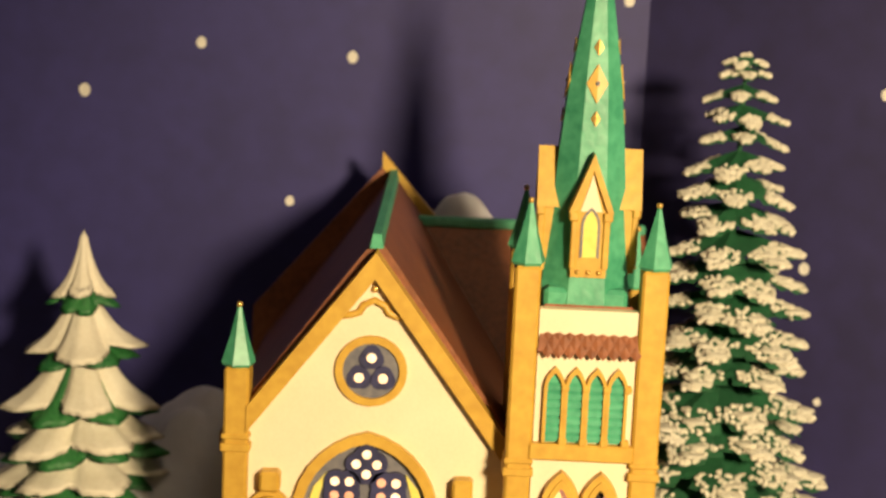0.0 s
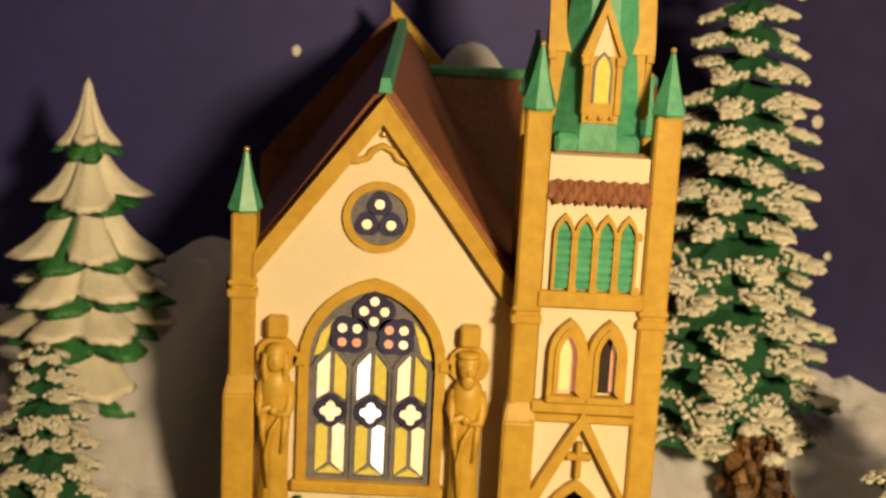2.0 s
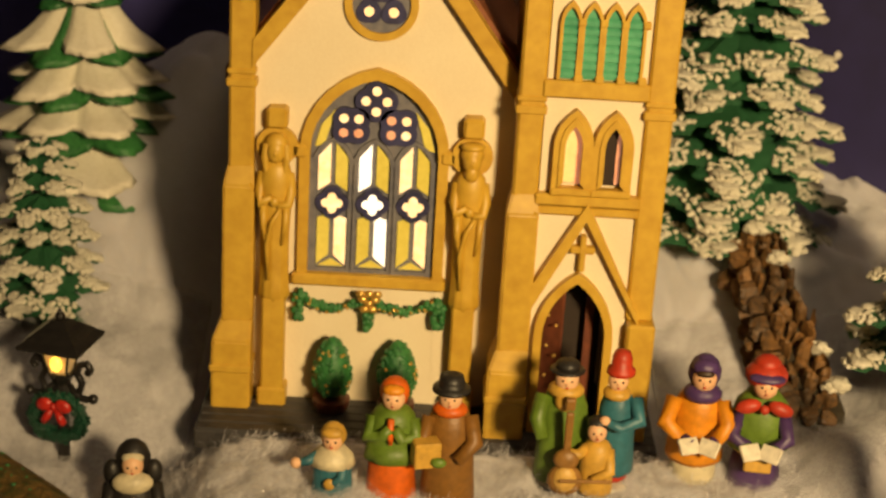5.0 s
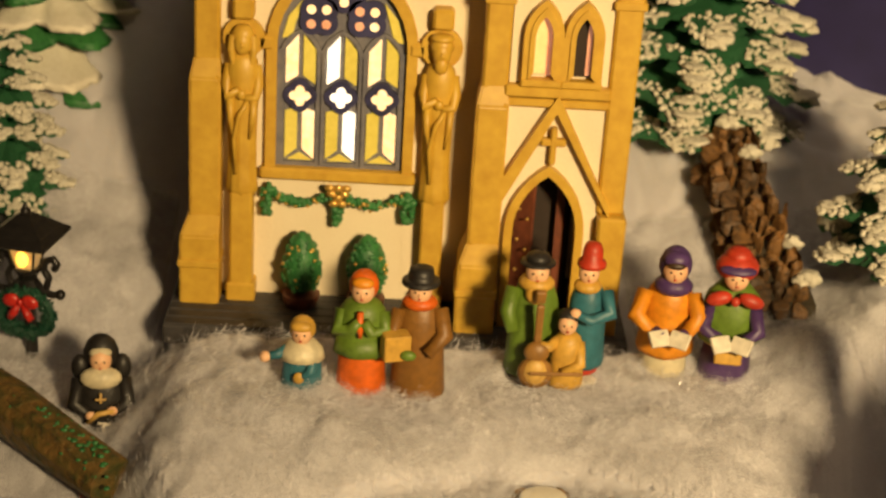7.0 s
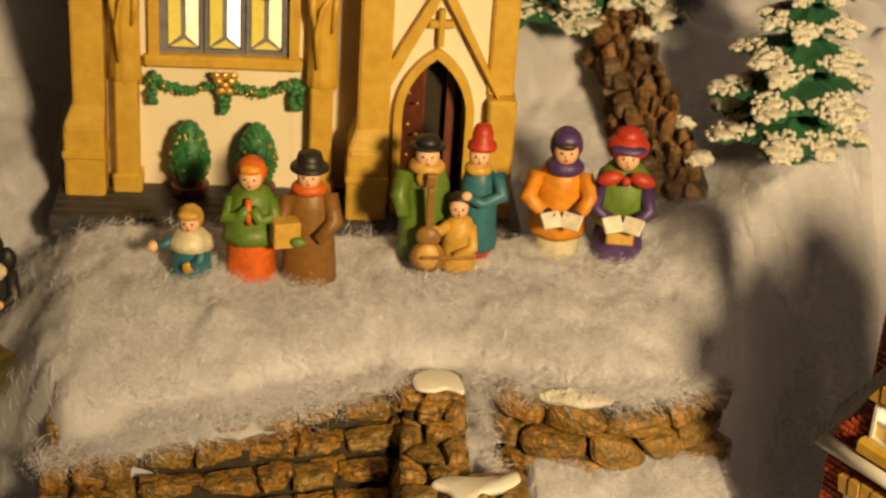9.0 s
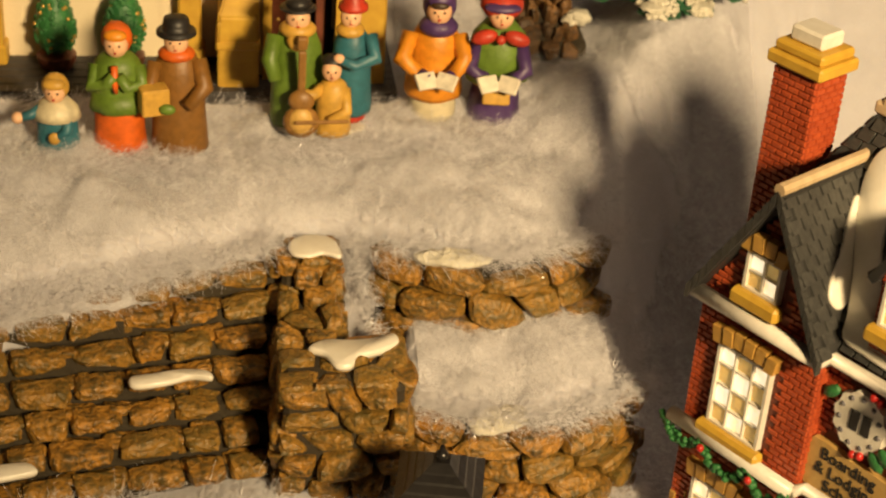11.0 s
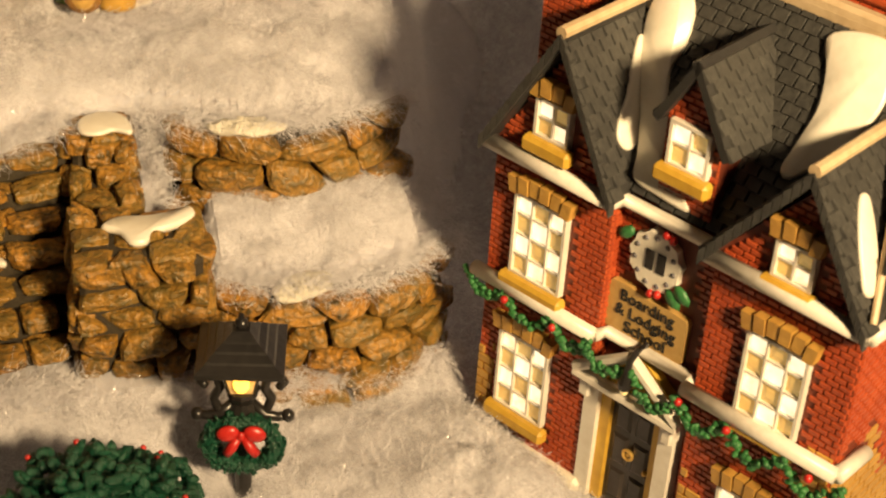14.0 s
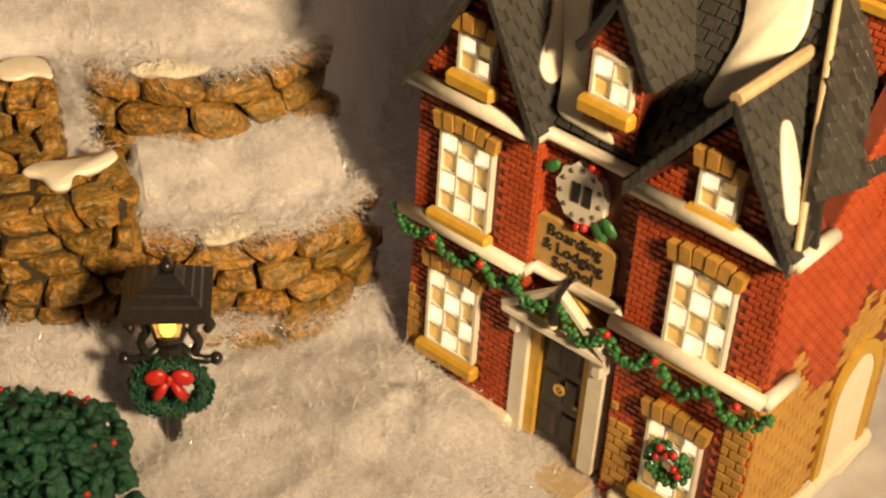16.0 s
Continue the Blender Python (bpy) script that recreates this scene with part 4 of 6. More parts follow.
def stone(parent, poly, at, depth, gap, rng, material):
    """One rough stone: its outline ragged, its face broken into chiselled facets."""
    n0 = len(poly)
    cx, cy = sum(p[0] for p in poly) / n0, sum(p[1] for p in poly) / n0
    tall = rng.uniform(0.86, 1.1)
    fine = []
    for k, p in enumerate(poly):
        q = poly[(k + 1) % n0]
        ln = math.dist(p, q)
        cuts = 2 if ln > 5 else 1
        for c in range(cuts):
            t = c / cuts + (rng.uniform(-0.12, 0.12) if c else 0)
            x, y = p[0] + (q[0] - p[0]) * t, p[1] + (q[1] - p[1]) * t
            r = math.hypot(x - cx, y - cy) or 1
            k2 = max(0.3, 1 - (gap * rng.uniform(0.6, 1.7) + (0.9 if not c else 0)) / r)
            fine.append((cx + (x - cx) * k2, cy + (y - cy) * k2 * tall))
    if len(fine) < 4:
        return
    h = depth * rng.uniform(0.5, 1.3)
    tx, ty = rng.uniform(-0.2, 0.2), rng.uniform(-0.3, 0.18)
    bm = bmesh.new()
    rings = []
    for inset, lift in ((1.0, -5.0), (1.0, h * 0.42), (0.84, h * 0.86), (0.5, h * 1.02)):
        row = []
        for x, y in fine:
            u, v = cx + (x - cx) * inset + (rng.uniform(-0.5, 0.5) if inset < 1 else 0), cy + (y - cy) * inset + (rng.uniform(-0.5, 0.5) if inset < 1 else 0)
            d = lift if lift < 0 else lift + tx * (u - cx) + ty * (v - cy) + rng.uniform(-0.11, 0.11) * depth
            row.append(bm.verts.new(at(u, v, d)))
        rings.append(row)
    m = len(fine)
    for a, b in zip(rings, rings[1:]):
        for k in range(m):
            bm.faces.new((a[k], a[(k + 1) % m], b[(k + 1) % m], b[k]))
    bm.faces.new(rings[0][::-1])
    mid = bm.verts.new(at(cx + rng.uniform(-1, 1), cy + rng.uniform(-1, 1), h * rng.uniform(0.9, 1.2)))
    for k in range(m):
        bm.faces.new((rings[-1][k], rings[-1][(k + 1) % m], mid))
    part("stone", bm, material, parent)


def masonry(parent, at, w, h, su, sv, depth=4.0, gap=0.55, seed=1, keep=None, material=None, jitter=0.36):
    """Fits irregular stones of about su by sv over a face w by h; at(u, v, d) places a point of it."""
    rng = random.Random(seed)
    nu, nv = max(1, round(w / su)), max(1, round(h / sv))
    du, dv = w / nu, h / nv
    seeds = {}
    for j in range(-1, nv + 1):
        for i in range(-1, nu + 1):
            seeds[i, j] = ((i + 0.5 + 0.5 * (j % 2) - 0.25 + rng.uniform(-jitter, jitter)) * du, (j + 0.5 + rng.uniform(-jitter, jitter) * (0.75 if nv > 1 else 0.1)) * dv)
    k = sv / su
    for j in range(nv):
        for i in range(nu):
            p = seeds[i, j]
            poly = [(0, 0), (w, 0), (w, h), (0, h)]
            for dj in (-2, -1, 0, 1, 2):
                for di in (-2, -1, 0, 1, 2):
                    q = seeds.get((i + di, j + dj))
                    if q and q != p and poly:
                        poly = clip(poly, ((p[0] + q[0]) / 2, (p[1] + q[1]) / 2), ((q[0] - p[0]) * k, (q[1] - p[1]) / k))
            if len(poly) > 2 and (keep is None or keep(p[0] / w, p[1] / h)):
                stone(parent, poly, at, depth, gap, rng, material or STONE)


def face_of(a, b, z0, lean=0.0):
    """An upright face from plan point a to b, seen with a on the left."""
    d = Vector((b[0] - a[0], b[1] - a[1], 0)).normalized()
    n = Vector((d.y, -d.x, 0))
    return lambda u, v, e: Vector((a[0], a[1], z0 + v)) + d * u + n * (e - lean * v)


def lay_face(parent, a, b, z0, z1, sv=12.0, su=18.0, depth=4.0, seed=1, keep=None):
    masonry(parent, face_of(a, b, z0), math.dist(a, b), z1 - z0, su, sv, depth, seed=seed, keep=keep)


def lay_top(parent, x0, x1, y0, y1, z, size=14.0, seed=1, rise=0.0):
    masonry(parent, lambda u, v, e: Vector((x0 + u, y0 + v, z + e + rise * v)), x1 - x0, y1 - y0, size, size, 3.0, seed=seed)


def lay_curve(parent, pts, z0, z1, sv, su, depth, seed):
    """A face that bows along plan points."""
    fine = []
    for k in range(len(pts) - 1):
        p0, p1, p2, p3 = pts[max(k - 1, 0)], pts[k], pts[k + 1], pts[min(k + 2, len(pts) - 1)]
        for t in (0, 0.25, 0.5, 0.75):
            fine.append(Vector([0.5 * (2 * p1[c] + (p2[c] - p0[c]) * t + (2 * p0[c] - 5 * p1[c] + 4 * p2[c] - p3[c]) * t * t + (3 * p1[c] - p0[c] - 3 * p2[c] + p3[c]) * t ** 3) for c in (0, 1)] + [0]))
    fine.append(Vector((*pts[-1], 0)))
    run = [0.0]
    for p, q in zip(fine, fine[1:]):
        run.append(run[-1] + (q - p).length)

    def at(u, v, e):
        u = min(max(u, 0.0), run[-1] - 0.01)
        k = max(i for i in range(len(run) - 1) if run[i] <= u)
        t = (fine[k + 1] - fine[k]).normalized()
        p = fine[k] + t * (u - run[k])
        return Vector((p.x + t.y * e, p.y - t.x * e, z0 + v))
    masonry(parent, at, run[-1], z1 - z0, su, sv, depth, seed=seed)


def snow_patch(name, outline, z0, z1, x, y, label, rz=0.0, rx=0.0):
    """A glossy dab of painted snow with a rounded rim; the outline is a plan in millimetres."""
    bm = bmesh.new()
    rings = []
    n = len(outline)
    cx, cy = sum(p[0] for p in outline) / n, sum(p[1] for p in outline) / n
    fine = []
    for i in range(n):
        p0, p1, p2, p3 = (outline[(i + k) % n] for k in (-1, 0, 1, 2))
        for s in (0, 0.25, 0.5, 0.75):
            fine.append(tuple(0.5 * (2 * p1[c] + (p2[c] - p0[c]) * s + (2 * p0[c] - 5 * p1[c] + 4 * p2[c] - p3[c]) * s * s + (3 * p1[c] - p0[c] - 3 * p2[c] + p3[c]) * s ** 3) for c in (0, 1)))
    h = z1 - z0
    for k, (inset, z) in enumerate(((0.0, 0), (-0.25, h * 0.5), (0.25, h * 0.85), (1.0, h))):
        q = []
        for px, py in fine:
            d = math.hypot(px - cx, py - cy) or 1
            q.append(bm.verts.new((px - (px - cx) / d * inset, py - (py - cy) / d * inset, z0 + z)))
        rings.append(q)
    for a, b in zip(rings, rings[1:]):
        for i in range(len(a)):
            bm.faces.new((a[i], a[(i + 1) % len(a)], b[(i + 1) % len(a)], b[i]))
    bm.faces.new(rings[-1])
    bm.faces.new(rings[0][::-1])
    ob = new(name, mesh_of(name, bm, SNOW, True))
    ob.matrix_world = pose(x * K, y * K, 0, rx, 0, rz)
    return ob


def core(parent, x0, x1, y0, y1, z0, z1):
    bm = bmesh.new()
    box(bm, x0, x1, y0, y1, z0, z1, 2)
    part("mortar_core", bm, MORTAR, parent)


stairs = thing("stone_stairs", 0, 0, 0, "amber fieldstone stairway under cotton, dabs of snow on treads", "stairs", group="garden walls")
for k in range(7):
    y0, zt = 545 + 11.5 * k, -72 + 7.5 * k
    a, b = (-68, y0 - 10), (54, y0 + 13)
    bm = bmesh.new()
    hull(bm, [(x, y + dy, z) for x, y in (a, b) for dy in (2, 22) for z in (zt - 40, zt - 3)])
    part("mortar_core", bm, MORTAR, stairs)
    lay_face(stairs, (a[0], a[1] + 1.5), (b[0], b[1] + 1.5), zt - 7.2, zt + 1.6, 8.8, 20, 4.6, 40 + k)
    d = Vector((b[0] - a[0], b[1] - a[1], 0)).normalized()
    masonry(stairs, lambda u, v, e, a=a, d=d, zt=zt: Vector((a[0], a[1] + 1.5, zt - 3.6 + e)) + d * u + Vector((-d.y, d.x, 0)) * v, math.dist(a, b), 12, 17, 12, 2.4, seed=60 + k)
side_wall = thing("stone_wall", 0, 0, 0, "amber fieldstone side wall of the stairs, half under cotton", "wall", group="garden walls")
for k in range(5):
    y0, zt = 536 + 16 * k, -56 + 8.5 * k
    core(side_wall, -92, -66, y0, y0 + 20, -130, zt - 2)
    lay_face(side_wall, (-93, y0 - 1), (-65, y0 - 1), -100 + 6 * k, zt, 10, 14, seed=80 + k)
    lay_face(side_wall, (-65, y0), (-65, y0 + 16), -100 + 6 * k, zt, 10, 14, seed=90 + k)
    lay_top(side_wall, -93, -66, y0, y0 + 17, zt - 2, 13, 100 + k)

pillar = thing("stone_pillar", 0, 0, 0, "stepped amber fieldstone pillar with dabs of painted snow", "wall", group="garden walls")
core(pillar, 53, 75, 619, 640, -130, -20)
core(pillar, 53, 75, 566, 625, -130, -35)
core(pillar, 51, 97, 542, 578, -130, -27)
lay_face(pillar, (51, 640), (51, 540), -124, -18, 13, 17, 4, 110, keep=lambda u, v: v < 0.84 or u < 0.2 or u > 0.66 and v < 0.9)
lay_face(pillar, (51, 618), (76, 618), -40, -18, 11, 13, 4, 111)
lay_face(pillar, (75, 618), (75, 640), -60, -18, 12, 14, 4, 112)
lay_face(pillar, (75, 578), (75, 618), -60, -33, 12, 15, 4, 113)
lay_face(pillar, (49, 544), (99, 538), -120, -25, 11, 19, 5, 114)
lay_face(pillar, (98, 538), (98, 578), -124, -25, 12, 16, 4, 115)
lay_top(pillar, 50, 77, 617, 640, -20, 13, 116)
lay_top(pillar, 50, 77, 576, 618, -35, 15, 117, 0.1)
lay_top(pillar, 48, 100, 539, 579, -28, 15, 118, 0.06)

wall_b = thing("stone_wall", 0, 0, 0, "short bowed amber fieldstone wall under a cotton bank", "wall", group="garden walls")
bm = bmesh.new()
hull(bm, [(x, y, z) for x, y in ((93, 628), (112, 613), (140, 608), (184, 628), (182, 636), (95, 636)) for z in (-75, -20)])
part("mortar_core", bm, MORTAR, wall_b)
lay_curve(wall_b, [(90, 629), (110, 611), (142, 605), (172, 616), (194, 630)], -66, -14, 12, 23, 5, 120)

wall_c = thing("stone_wall", 0, 0, 0, "lower bowed amber fieldstone wall with a dab of snow", "wall", group="garden walls")
bm = bmesh.new()
hull(bm, [(x, y, z) for x, y in ((101, 567), (125, 555), (160, 552), (196, 577), (192, 586), (104, 586)) for z in (-130, -60)])
part("mortar_core", bm, MORTAR, wall_c)
lay_curve(wall_c, [(97, 568), (124, 552), (160, 548), (186, 562), (203, 582)], -122, -54, 11.5, 21, 5, 121)

far_wall = thing("stone_wall", 0, 0, 0, "dark brown rough stone wall running down a cotton bank, snow on top", "wall", group="garden walls")
bm = bmesh.new()
hull(bm, [(x, y, z) for x, y, z in ((166, 885, 62), (184, 885, 62), (166, 885, 0), (184, 885, 0), (186, 776, 10), (208, 776, 10), (186, 776, -20), (208, 776, -20))])
part("mortar_core", bm, MORTAR, far_wall)
slant = Vector((184 - 163, 774 - 885, 8 - 62)).normalized()
masonry(far_wall, lambda u, v, e: Vector((163, 885, 62)) + slant * u + Vector((v, 0, 0)) + Vector((0, -0.25, 1)) * e, 122, 24, 9.5, 8, 9, 0.9, 130, material=BARK, jitter=0.62)
masonry(far_wall, lambda u, v, e: Vector((164, 884, 34)) + slant * u + Vector((0, 0, v)) + Vector((-1, -0.3, 0)) * e, 122, 30, 10, 10, 8, 0.9, 131, material=BARK, jitter=0.62)
masonry(far_wall, lambda u, v, e: Vector((184 + u, 775, -20 + v)) + Vector((0, -1, 0)) * e, 26, 32, 12, 11, 5, 0.7, 132, material=BARK)


def mound(name, cx, cy, z, w, d, h, label, rot=0.0):
    bm = bmesh.new()
    blob(bm, (0, 0, 0), (w, d, h), 24, rough=3.2)
    ob = new(name, mesh_of(name, bm, FLOCK))
    ob.matrix_world = pose(cx * K, cy * K, z * K, 0, 0, rot)
    return tagged(ob, label, "snow", "snow dabs")


tagged(snow_patch("snow_dab", [(57, 622), (64, 619.5), (70, 622), (76.5, 619), (77, 625), (74, 634), (65, 637), (57, 632)], -17.2, -15.4, 0, 0, ""), "glossy white painted snow on the pillar head", "snow", "snow dabs")
tagged(snow_patch("snow_dab", [(61, 563), (67, 559), (71, 551), (77, 551), (80, 557), (88, 560), (96, 566), (95, 572), (88, 569), (77, 568), (67, 568)], -25.2, -22.2, 0, 0, ""), "glossy white painted snow on the stepped pillar", "snow", "snow dabs")
tagged(snow_patch("snow_dab", [(-6, 572), (6, 574), (16, 578), (24, 577), (22, 582), (10, 583), (0, 580), (-8, 578)], -48, -45.6, 0, 0, ""), "glossy white painted snow on a stair tread", "snow", "snow dabs")
tagged(snow_patch("snow_dab", [(-62, 538), (-50, 540), (-42, 543), (-46, 548), (-58, 547), (-66, 544)], -66, -63.4, 0, 0, ""), "glossy white painted snow on the lowest tread", "snow", "snow dabs")
mound("snow_dab", 122, 612, -13, 16, 6, 2.6, "rough white snow crust on the bowed wall", -8)
mound("snow_dab", 137, 556, -54, 14, 8, 2.6, "rough white snow crust on the lower wall", 25)
for x, y, z, q in ((174, 880, 68, 8), (183, 862, 58, 6), (199, 806, 31, 5), (204, 786, 20, 7)):
    mound("snow_dab", x, y, z, q, q * 0.9, 3.4, "rough white snow on the dark stone wall", 30)

# a mossy log on short posts, with a round brown barrel under it
log = thing("log_rail", -141, 660, -24, "mossy brown log lying on short posts in the cotton", "log")
bm = bmesh.new()
path = [(-62, 52, 8), (-28, 24, 4), (0, 0, 0), (22, -18, -3)]
tube(bm, path, [12.5, 13, 12.5, 11.5], 16)
for v in bm.verts:
    v.co += v.co.normalized() * 1.8 * noise.noise(v.co * 0.25)
part("log", bm, LOG, log)
bm = bmesh.new()
tube(bm, [(10, -9, -6), (10, -8, -60)], 4, 8)
part("post", bm, DOOR_WOOD, log)
bm = bmesh.new()
tube(bm, [(-44, 38, 0), (-44, 38, -60)], 4, 8)
part("post", bm, DOOR_WOOD, log)
r = random.Random(8)
bm = bmesh.new()
for i in range(120):
    s = r.random()
    k = min(2, int(s * 3))
    p = Vector(path[k]).lerp(Vector(path[k + 1]), s * 3 - k)
    a = r.uniform(0.2, 2.2)
    blob(bm, p + Vector((r.uniform(-3, 3), -12 * math.cos(a), 12 * math.sin(a))), (r.uniform(0.8, 2.0), r.uniform(0.8, 1.8), 0.8), 6)
part("moss", bm, FOLIAGE, log, kind="stuff")
barrel = thing("barrel", -156, 630, -62, "dark brown glazed round barrel with a cream rim", "barrel")
bm = bmesh.new()
lathe(bm, 0, 0, [(12, -40), (17, -20), (18, 0), (15, 16), (9, 24), (2, 26)], 18)
part("barrel_body", bm, DOOR_WOOD, barrel, smooth=True)
bm = bmesh.new()
tube(bm, [(16 * math.cos(a), 16 * math.sin(a) - 1, 14) for a in np.arange(-1.7, 0.4, 0.2)], 2.4, 8)
part("barrel_rim", bm, TREE_SNOW, barrel)

# ---- trees ----


def bough_tier(bm, z_top, z_bot, r_top, r_bot, tips, rng, under=0.0):
    """One tier of a fir: tongues of snow that sweep out and curl at their tips; under sinks it for the green below."""
    n, rows = 84, 9
    mids = []
    for k in range(tips):
        mids.append((2 * math.pi * (k + rng.uniform(-0.22, 0.22)) / tips, rng.uniform(0.80, 1.14), rng.uniform(-4.0, 4.0), rng.uniform(0.8, 1.25)))
    prev = None
    top = bm.verts.new((0, 0, z_top - under))
    for k in range(rows + 2):
        s = min(1.0, (k + 1) / (rows + 1)) if k <= rows else 1.0
        row = []
        for i in range(n):
            a = 2 * math.pi * i / n
            best, drop, size = 0.0, 0.0, 1.0
            for m, g, z, w in mids:
                d = abs((a - m + math.pi) % (2 * math.pi) - math.pi) * tips / math.pi / w
                q = max(0.0, 1 - d ** 1.7 * 0.62)
                if q * g > best:
                    best, drop, size = q * g, z, g
            ragged = 0.03 * math.sin(17 * a + 3 * z_top) + 0.02 * math.sin(41 * a)
            rad = r_top + (r_bot * (0.50 + 0.52 * best + ragged * s) - r_top) * s ** 1.55
            z = z_top + (z_bot - z_top) * (1 - (1 - s) ** 1.35) + drop * s * s - under + (1 - best) * 5.0 * s * s + 1.6 * best * s ** 5
            if k == rows:
                z -= 1.8
            if k > rows:
                rad, z = rad * 0.72, z + 3.0
            row.append(bm.verts.new((rad * math.cos(a), rad * math.sin(a), z)))
        for i in range(n):
            if prev:
                bm.faces.new((prev[i], prev[(i + 1) % n], row[(i + 1) % n], row[i]))
            else:
                bm.faces.new((top, row[i], row[(i + 1) % n]))
        prev = row
    bm.faces.new(prev)


def snow_fir(x, y, tiers, label):
    tree = thing("snowy_fir", x, y, 0, label, "tree")
    rng = random.Random(35)
    bm = bmesh.new()
    lathe(bm, 0, 0, [(10, 20), (8, 60), (5, 110)], 10)
    part("trunk", bm, BARK, tree)
    for zt, zb, rt, rb, tips in tiers:
        bm = bmesh.new()
        bough_tier(bm, zt, zb, rt, rb * 0.99, tips + 1, rng, 7.0)
        part("green_tier", bm, FOLIAGE, tree, smooth=True)
        bm = bmesh.new()
        bough_tier(bm, zt, zb, rt, rb, tips, rng)
        part("snow_tier", bm, TREE_SNOW, tree, "thick matt white snow", smooth=True)
    return tree


snow_fir(-204, 945, [(112, 58, 8, 62, 6), (138, 88, 7, 55, 6), (164, 112, 6, 47, 6), (190, 134, 5, 44, 5), (210, 164, 4, 35, 5), (233, 196, 2, 20, 5)], "stout fir loaded with thick matt white snow")


def flock_fir(name, x, y, z0, z1, r_low, tiers, seed, label, fine=1.0):
    """Flat drooping fronds in whorls, dark green, with granular snow on their outer ends."""
    r = random.Random(seed)
    tree = thing(name, x, y, z0, label, "tree")
    h = z1 - z0
    bm = bmesh.new()
    lathe(bm, 0, 0, [(3.4, -12), (2.4, h * 0.5), (1.0, h - 2)], 8)
    part("trunk", bm, NEEDLE, tree)
    green, white = bmesh.new(), bmesh.new()
    for t in range(tiers):
        s = t / (tiers - 1)
        z = 8 + (h - 10) * (1 - (1 - s) ** 1.3)
        rad = (12 + (r_low - 12) * (1 - s) ** 1.0) * r.uniform(0.94, 1.06)
        count = 7 if s < 0.75 else 5
        off = r.uniform(0, 6.28)
        for i in range(count):
            a = off + 2 * math.pi * i / count + r.uniform(-0.22, 0.22)
            ln = rad * r.uniform(0.84, 1.12)
            wd = max(3.0, ln * 0.36)
            d, p = Vector((math.cos(a), math.sin(a), 0)), Vector((-math.sin(a), math.cos(a), 0))
            drop = ln * r.uniform(0.26, 0.46)
            rows, m = [], 9
            for k in range(m + 1):
                q = k / m
                c = d * (ln * q) + Vector((0, 0, z - drop * q ** 1.3))
                w = wd * math.sin(math.pi * min(1, 0.18 + 0.76 * q)) ** 0.7 * (1 + 0.16 * (-1) ** k)
                rows.append([green.verts.new(c + p * w * e + Vector((0, 0, up - abs(e) * w * 0.30))) for e, up in ((-1, 0), (0, 1.4), (1, 0), (0, -1.6))])
            for u, v in zip(rows, rows[1:]):
                for k in range(4):
                    green.faces.new((u[k], u[(k + 1) % 4], v[(k + 1) % 4], v[k]))
            green.faces.new(rows[0])
            green.faces.new(rows[-1][::-1])
            for q, g in ((0.74, 0.34), (0.88, 0.42)):
                c = d * (ln * q) + p * (wd * r.uniform(-0.3, 0.3)) + Vector((0, 0, z - drop * q ** 1.3 + 0.6))
                blob(white, c, (wd * g * 1.1, wd * g, 1.3), 9, Euler((0, 0, a)), rough=1.4)
            for k in range(int((12 + wd * 4.6) * fine)):
                q = 1.04 - 0.48 * r.random() ** 1.25
                e = r.uniform(-0.92, 0.92)
                w = wd * math.sin(math.pi * min(1, 0.18 + 0.76 * min(q, 1.0))) ** 0.7
                c = d * (ln * q) + p * (w * e) + Vector((0, 0, z - drop * q ** 1.3 + 1.3 - abs(e) * w * 0.26))
                g = r.uniform(0.8, 1.75)
                blob(white, c, (g * 1.25, g * 1.1, g * 0.9), 5, Euler((r.uniform(-1, 1), r.uniform(-1, 1), r.uniform(0, 3))), rough=0.7)
    for k in range(12):
        blob(white, (r.uniform(-2.5, 2.5), r.uniform(-2.5, 2.5), h - 2 + r.uniform(-4, 3)), r.uniform(1.0, 1.9), 6, rough=0.9)
    part("fronds", green, NEEDLE, tree, kind="stuff")
    part("snow_crust", white, FLOCK, tree, "rough flocked snow on the frond tips", kind="stuff")
    return tree


flock_fir("flocked_fir", 160, 925, 66, 350, 66, 19, 11, "tall dark green fir with rough flocked snow tips", 1.2)
flock_fir("flocked_fir", -205, 838, -4, 109, 40, 9, 12, "small dark green fir crusted with flocked snow", 1.3)
flock_fir("flocked_fir", 247, 785, 44, 140, 42, 7, 13, "small flocked fir on a cotton bank", 1.2)


def build_holly():
    tree = thing("holly_bush", 52, 455, -112, "dark green holly bush with red berries", "bush")
    r = random.Random(17)
    bm = bmesh.new()
    lathe(bm, 0, 0, [(3, -6), (2.4, 30)], 8)
    part("trunk", bm, BARK, tree)
    bm, red = bmesh.new(), bmesh.new()
    for i in range(640):
        a, t = r.uniform(0, 6.28), r.uniform(-0.7, 1)
        c = math.sqrt(1 - t * t)
        k = 0.9 + 0.34 * noise.noise(Vector((c * math.cos(a), c * math.sin(a), t)) * 2.6)
        p = Vector((34 * k * c * math.cos(a), 34 * k * c * math.sin(a), 34 + 27 * k * t))
        blob(bm, p, (r.uniform(2.8, 4.8), r.uniform(2.0, 3.4), r.uniform(1.2, 2.2)), 6, Euler((r.uniform(-1, 1), r.uniform(-1, 1), r.uniform(0, 6))))
        if i % 26 == 0:
            blob(red, p * 1.0 + Vector((c * math.cos(a), c * math.sin(a), t)) * 2.4, 1.2, 8)
    blob(bm, (0, 0, 34), (28, 28, 22), 14, rough=3)
    part("leaves", bm, WREATH, tree, kind="stuff")
    part("berries", red, RED, tree, kind="stuff")


build_holly()

# ---- street lamps ----


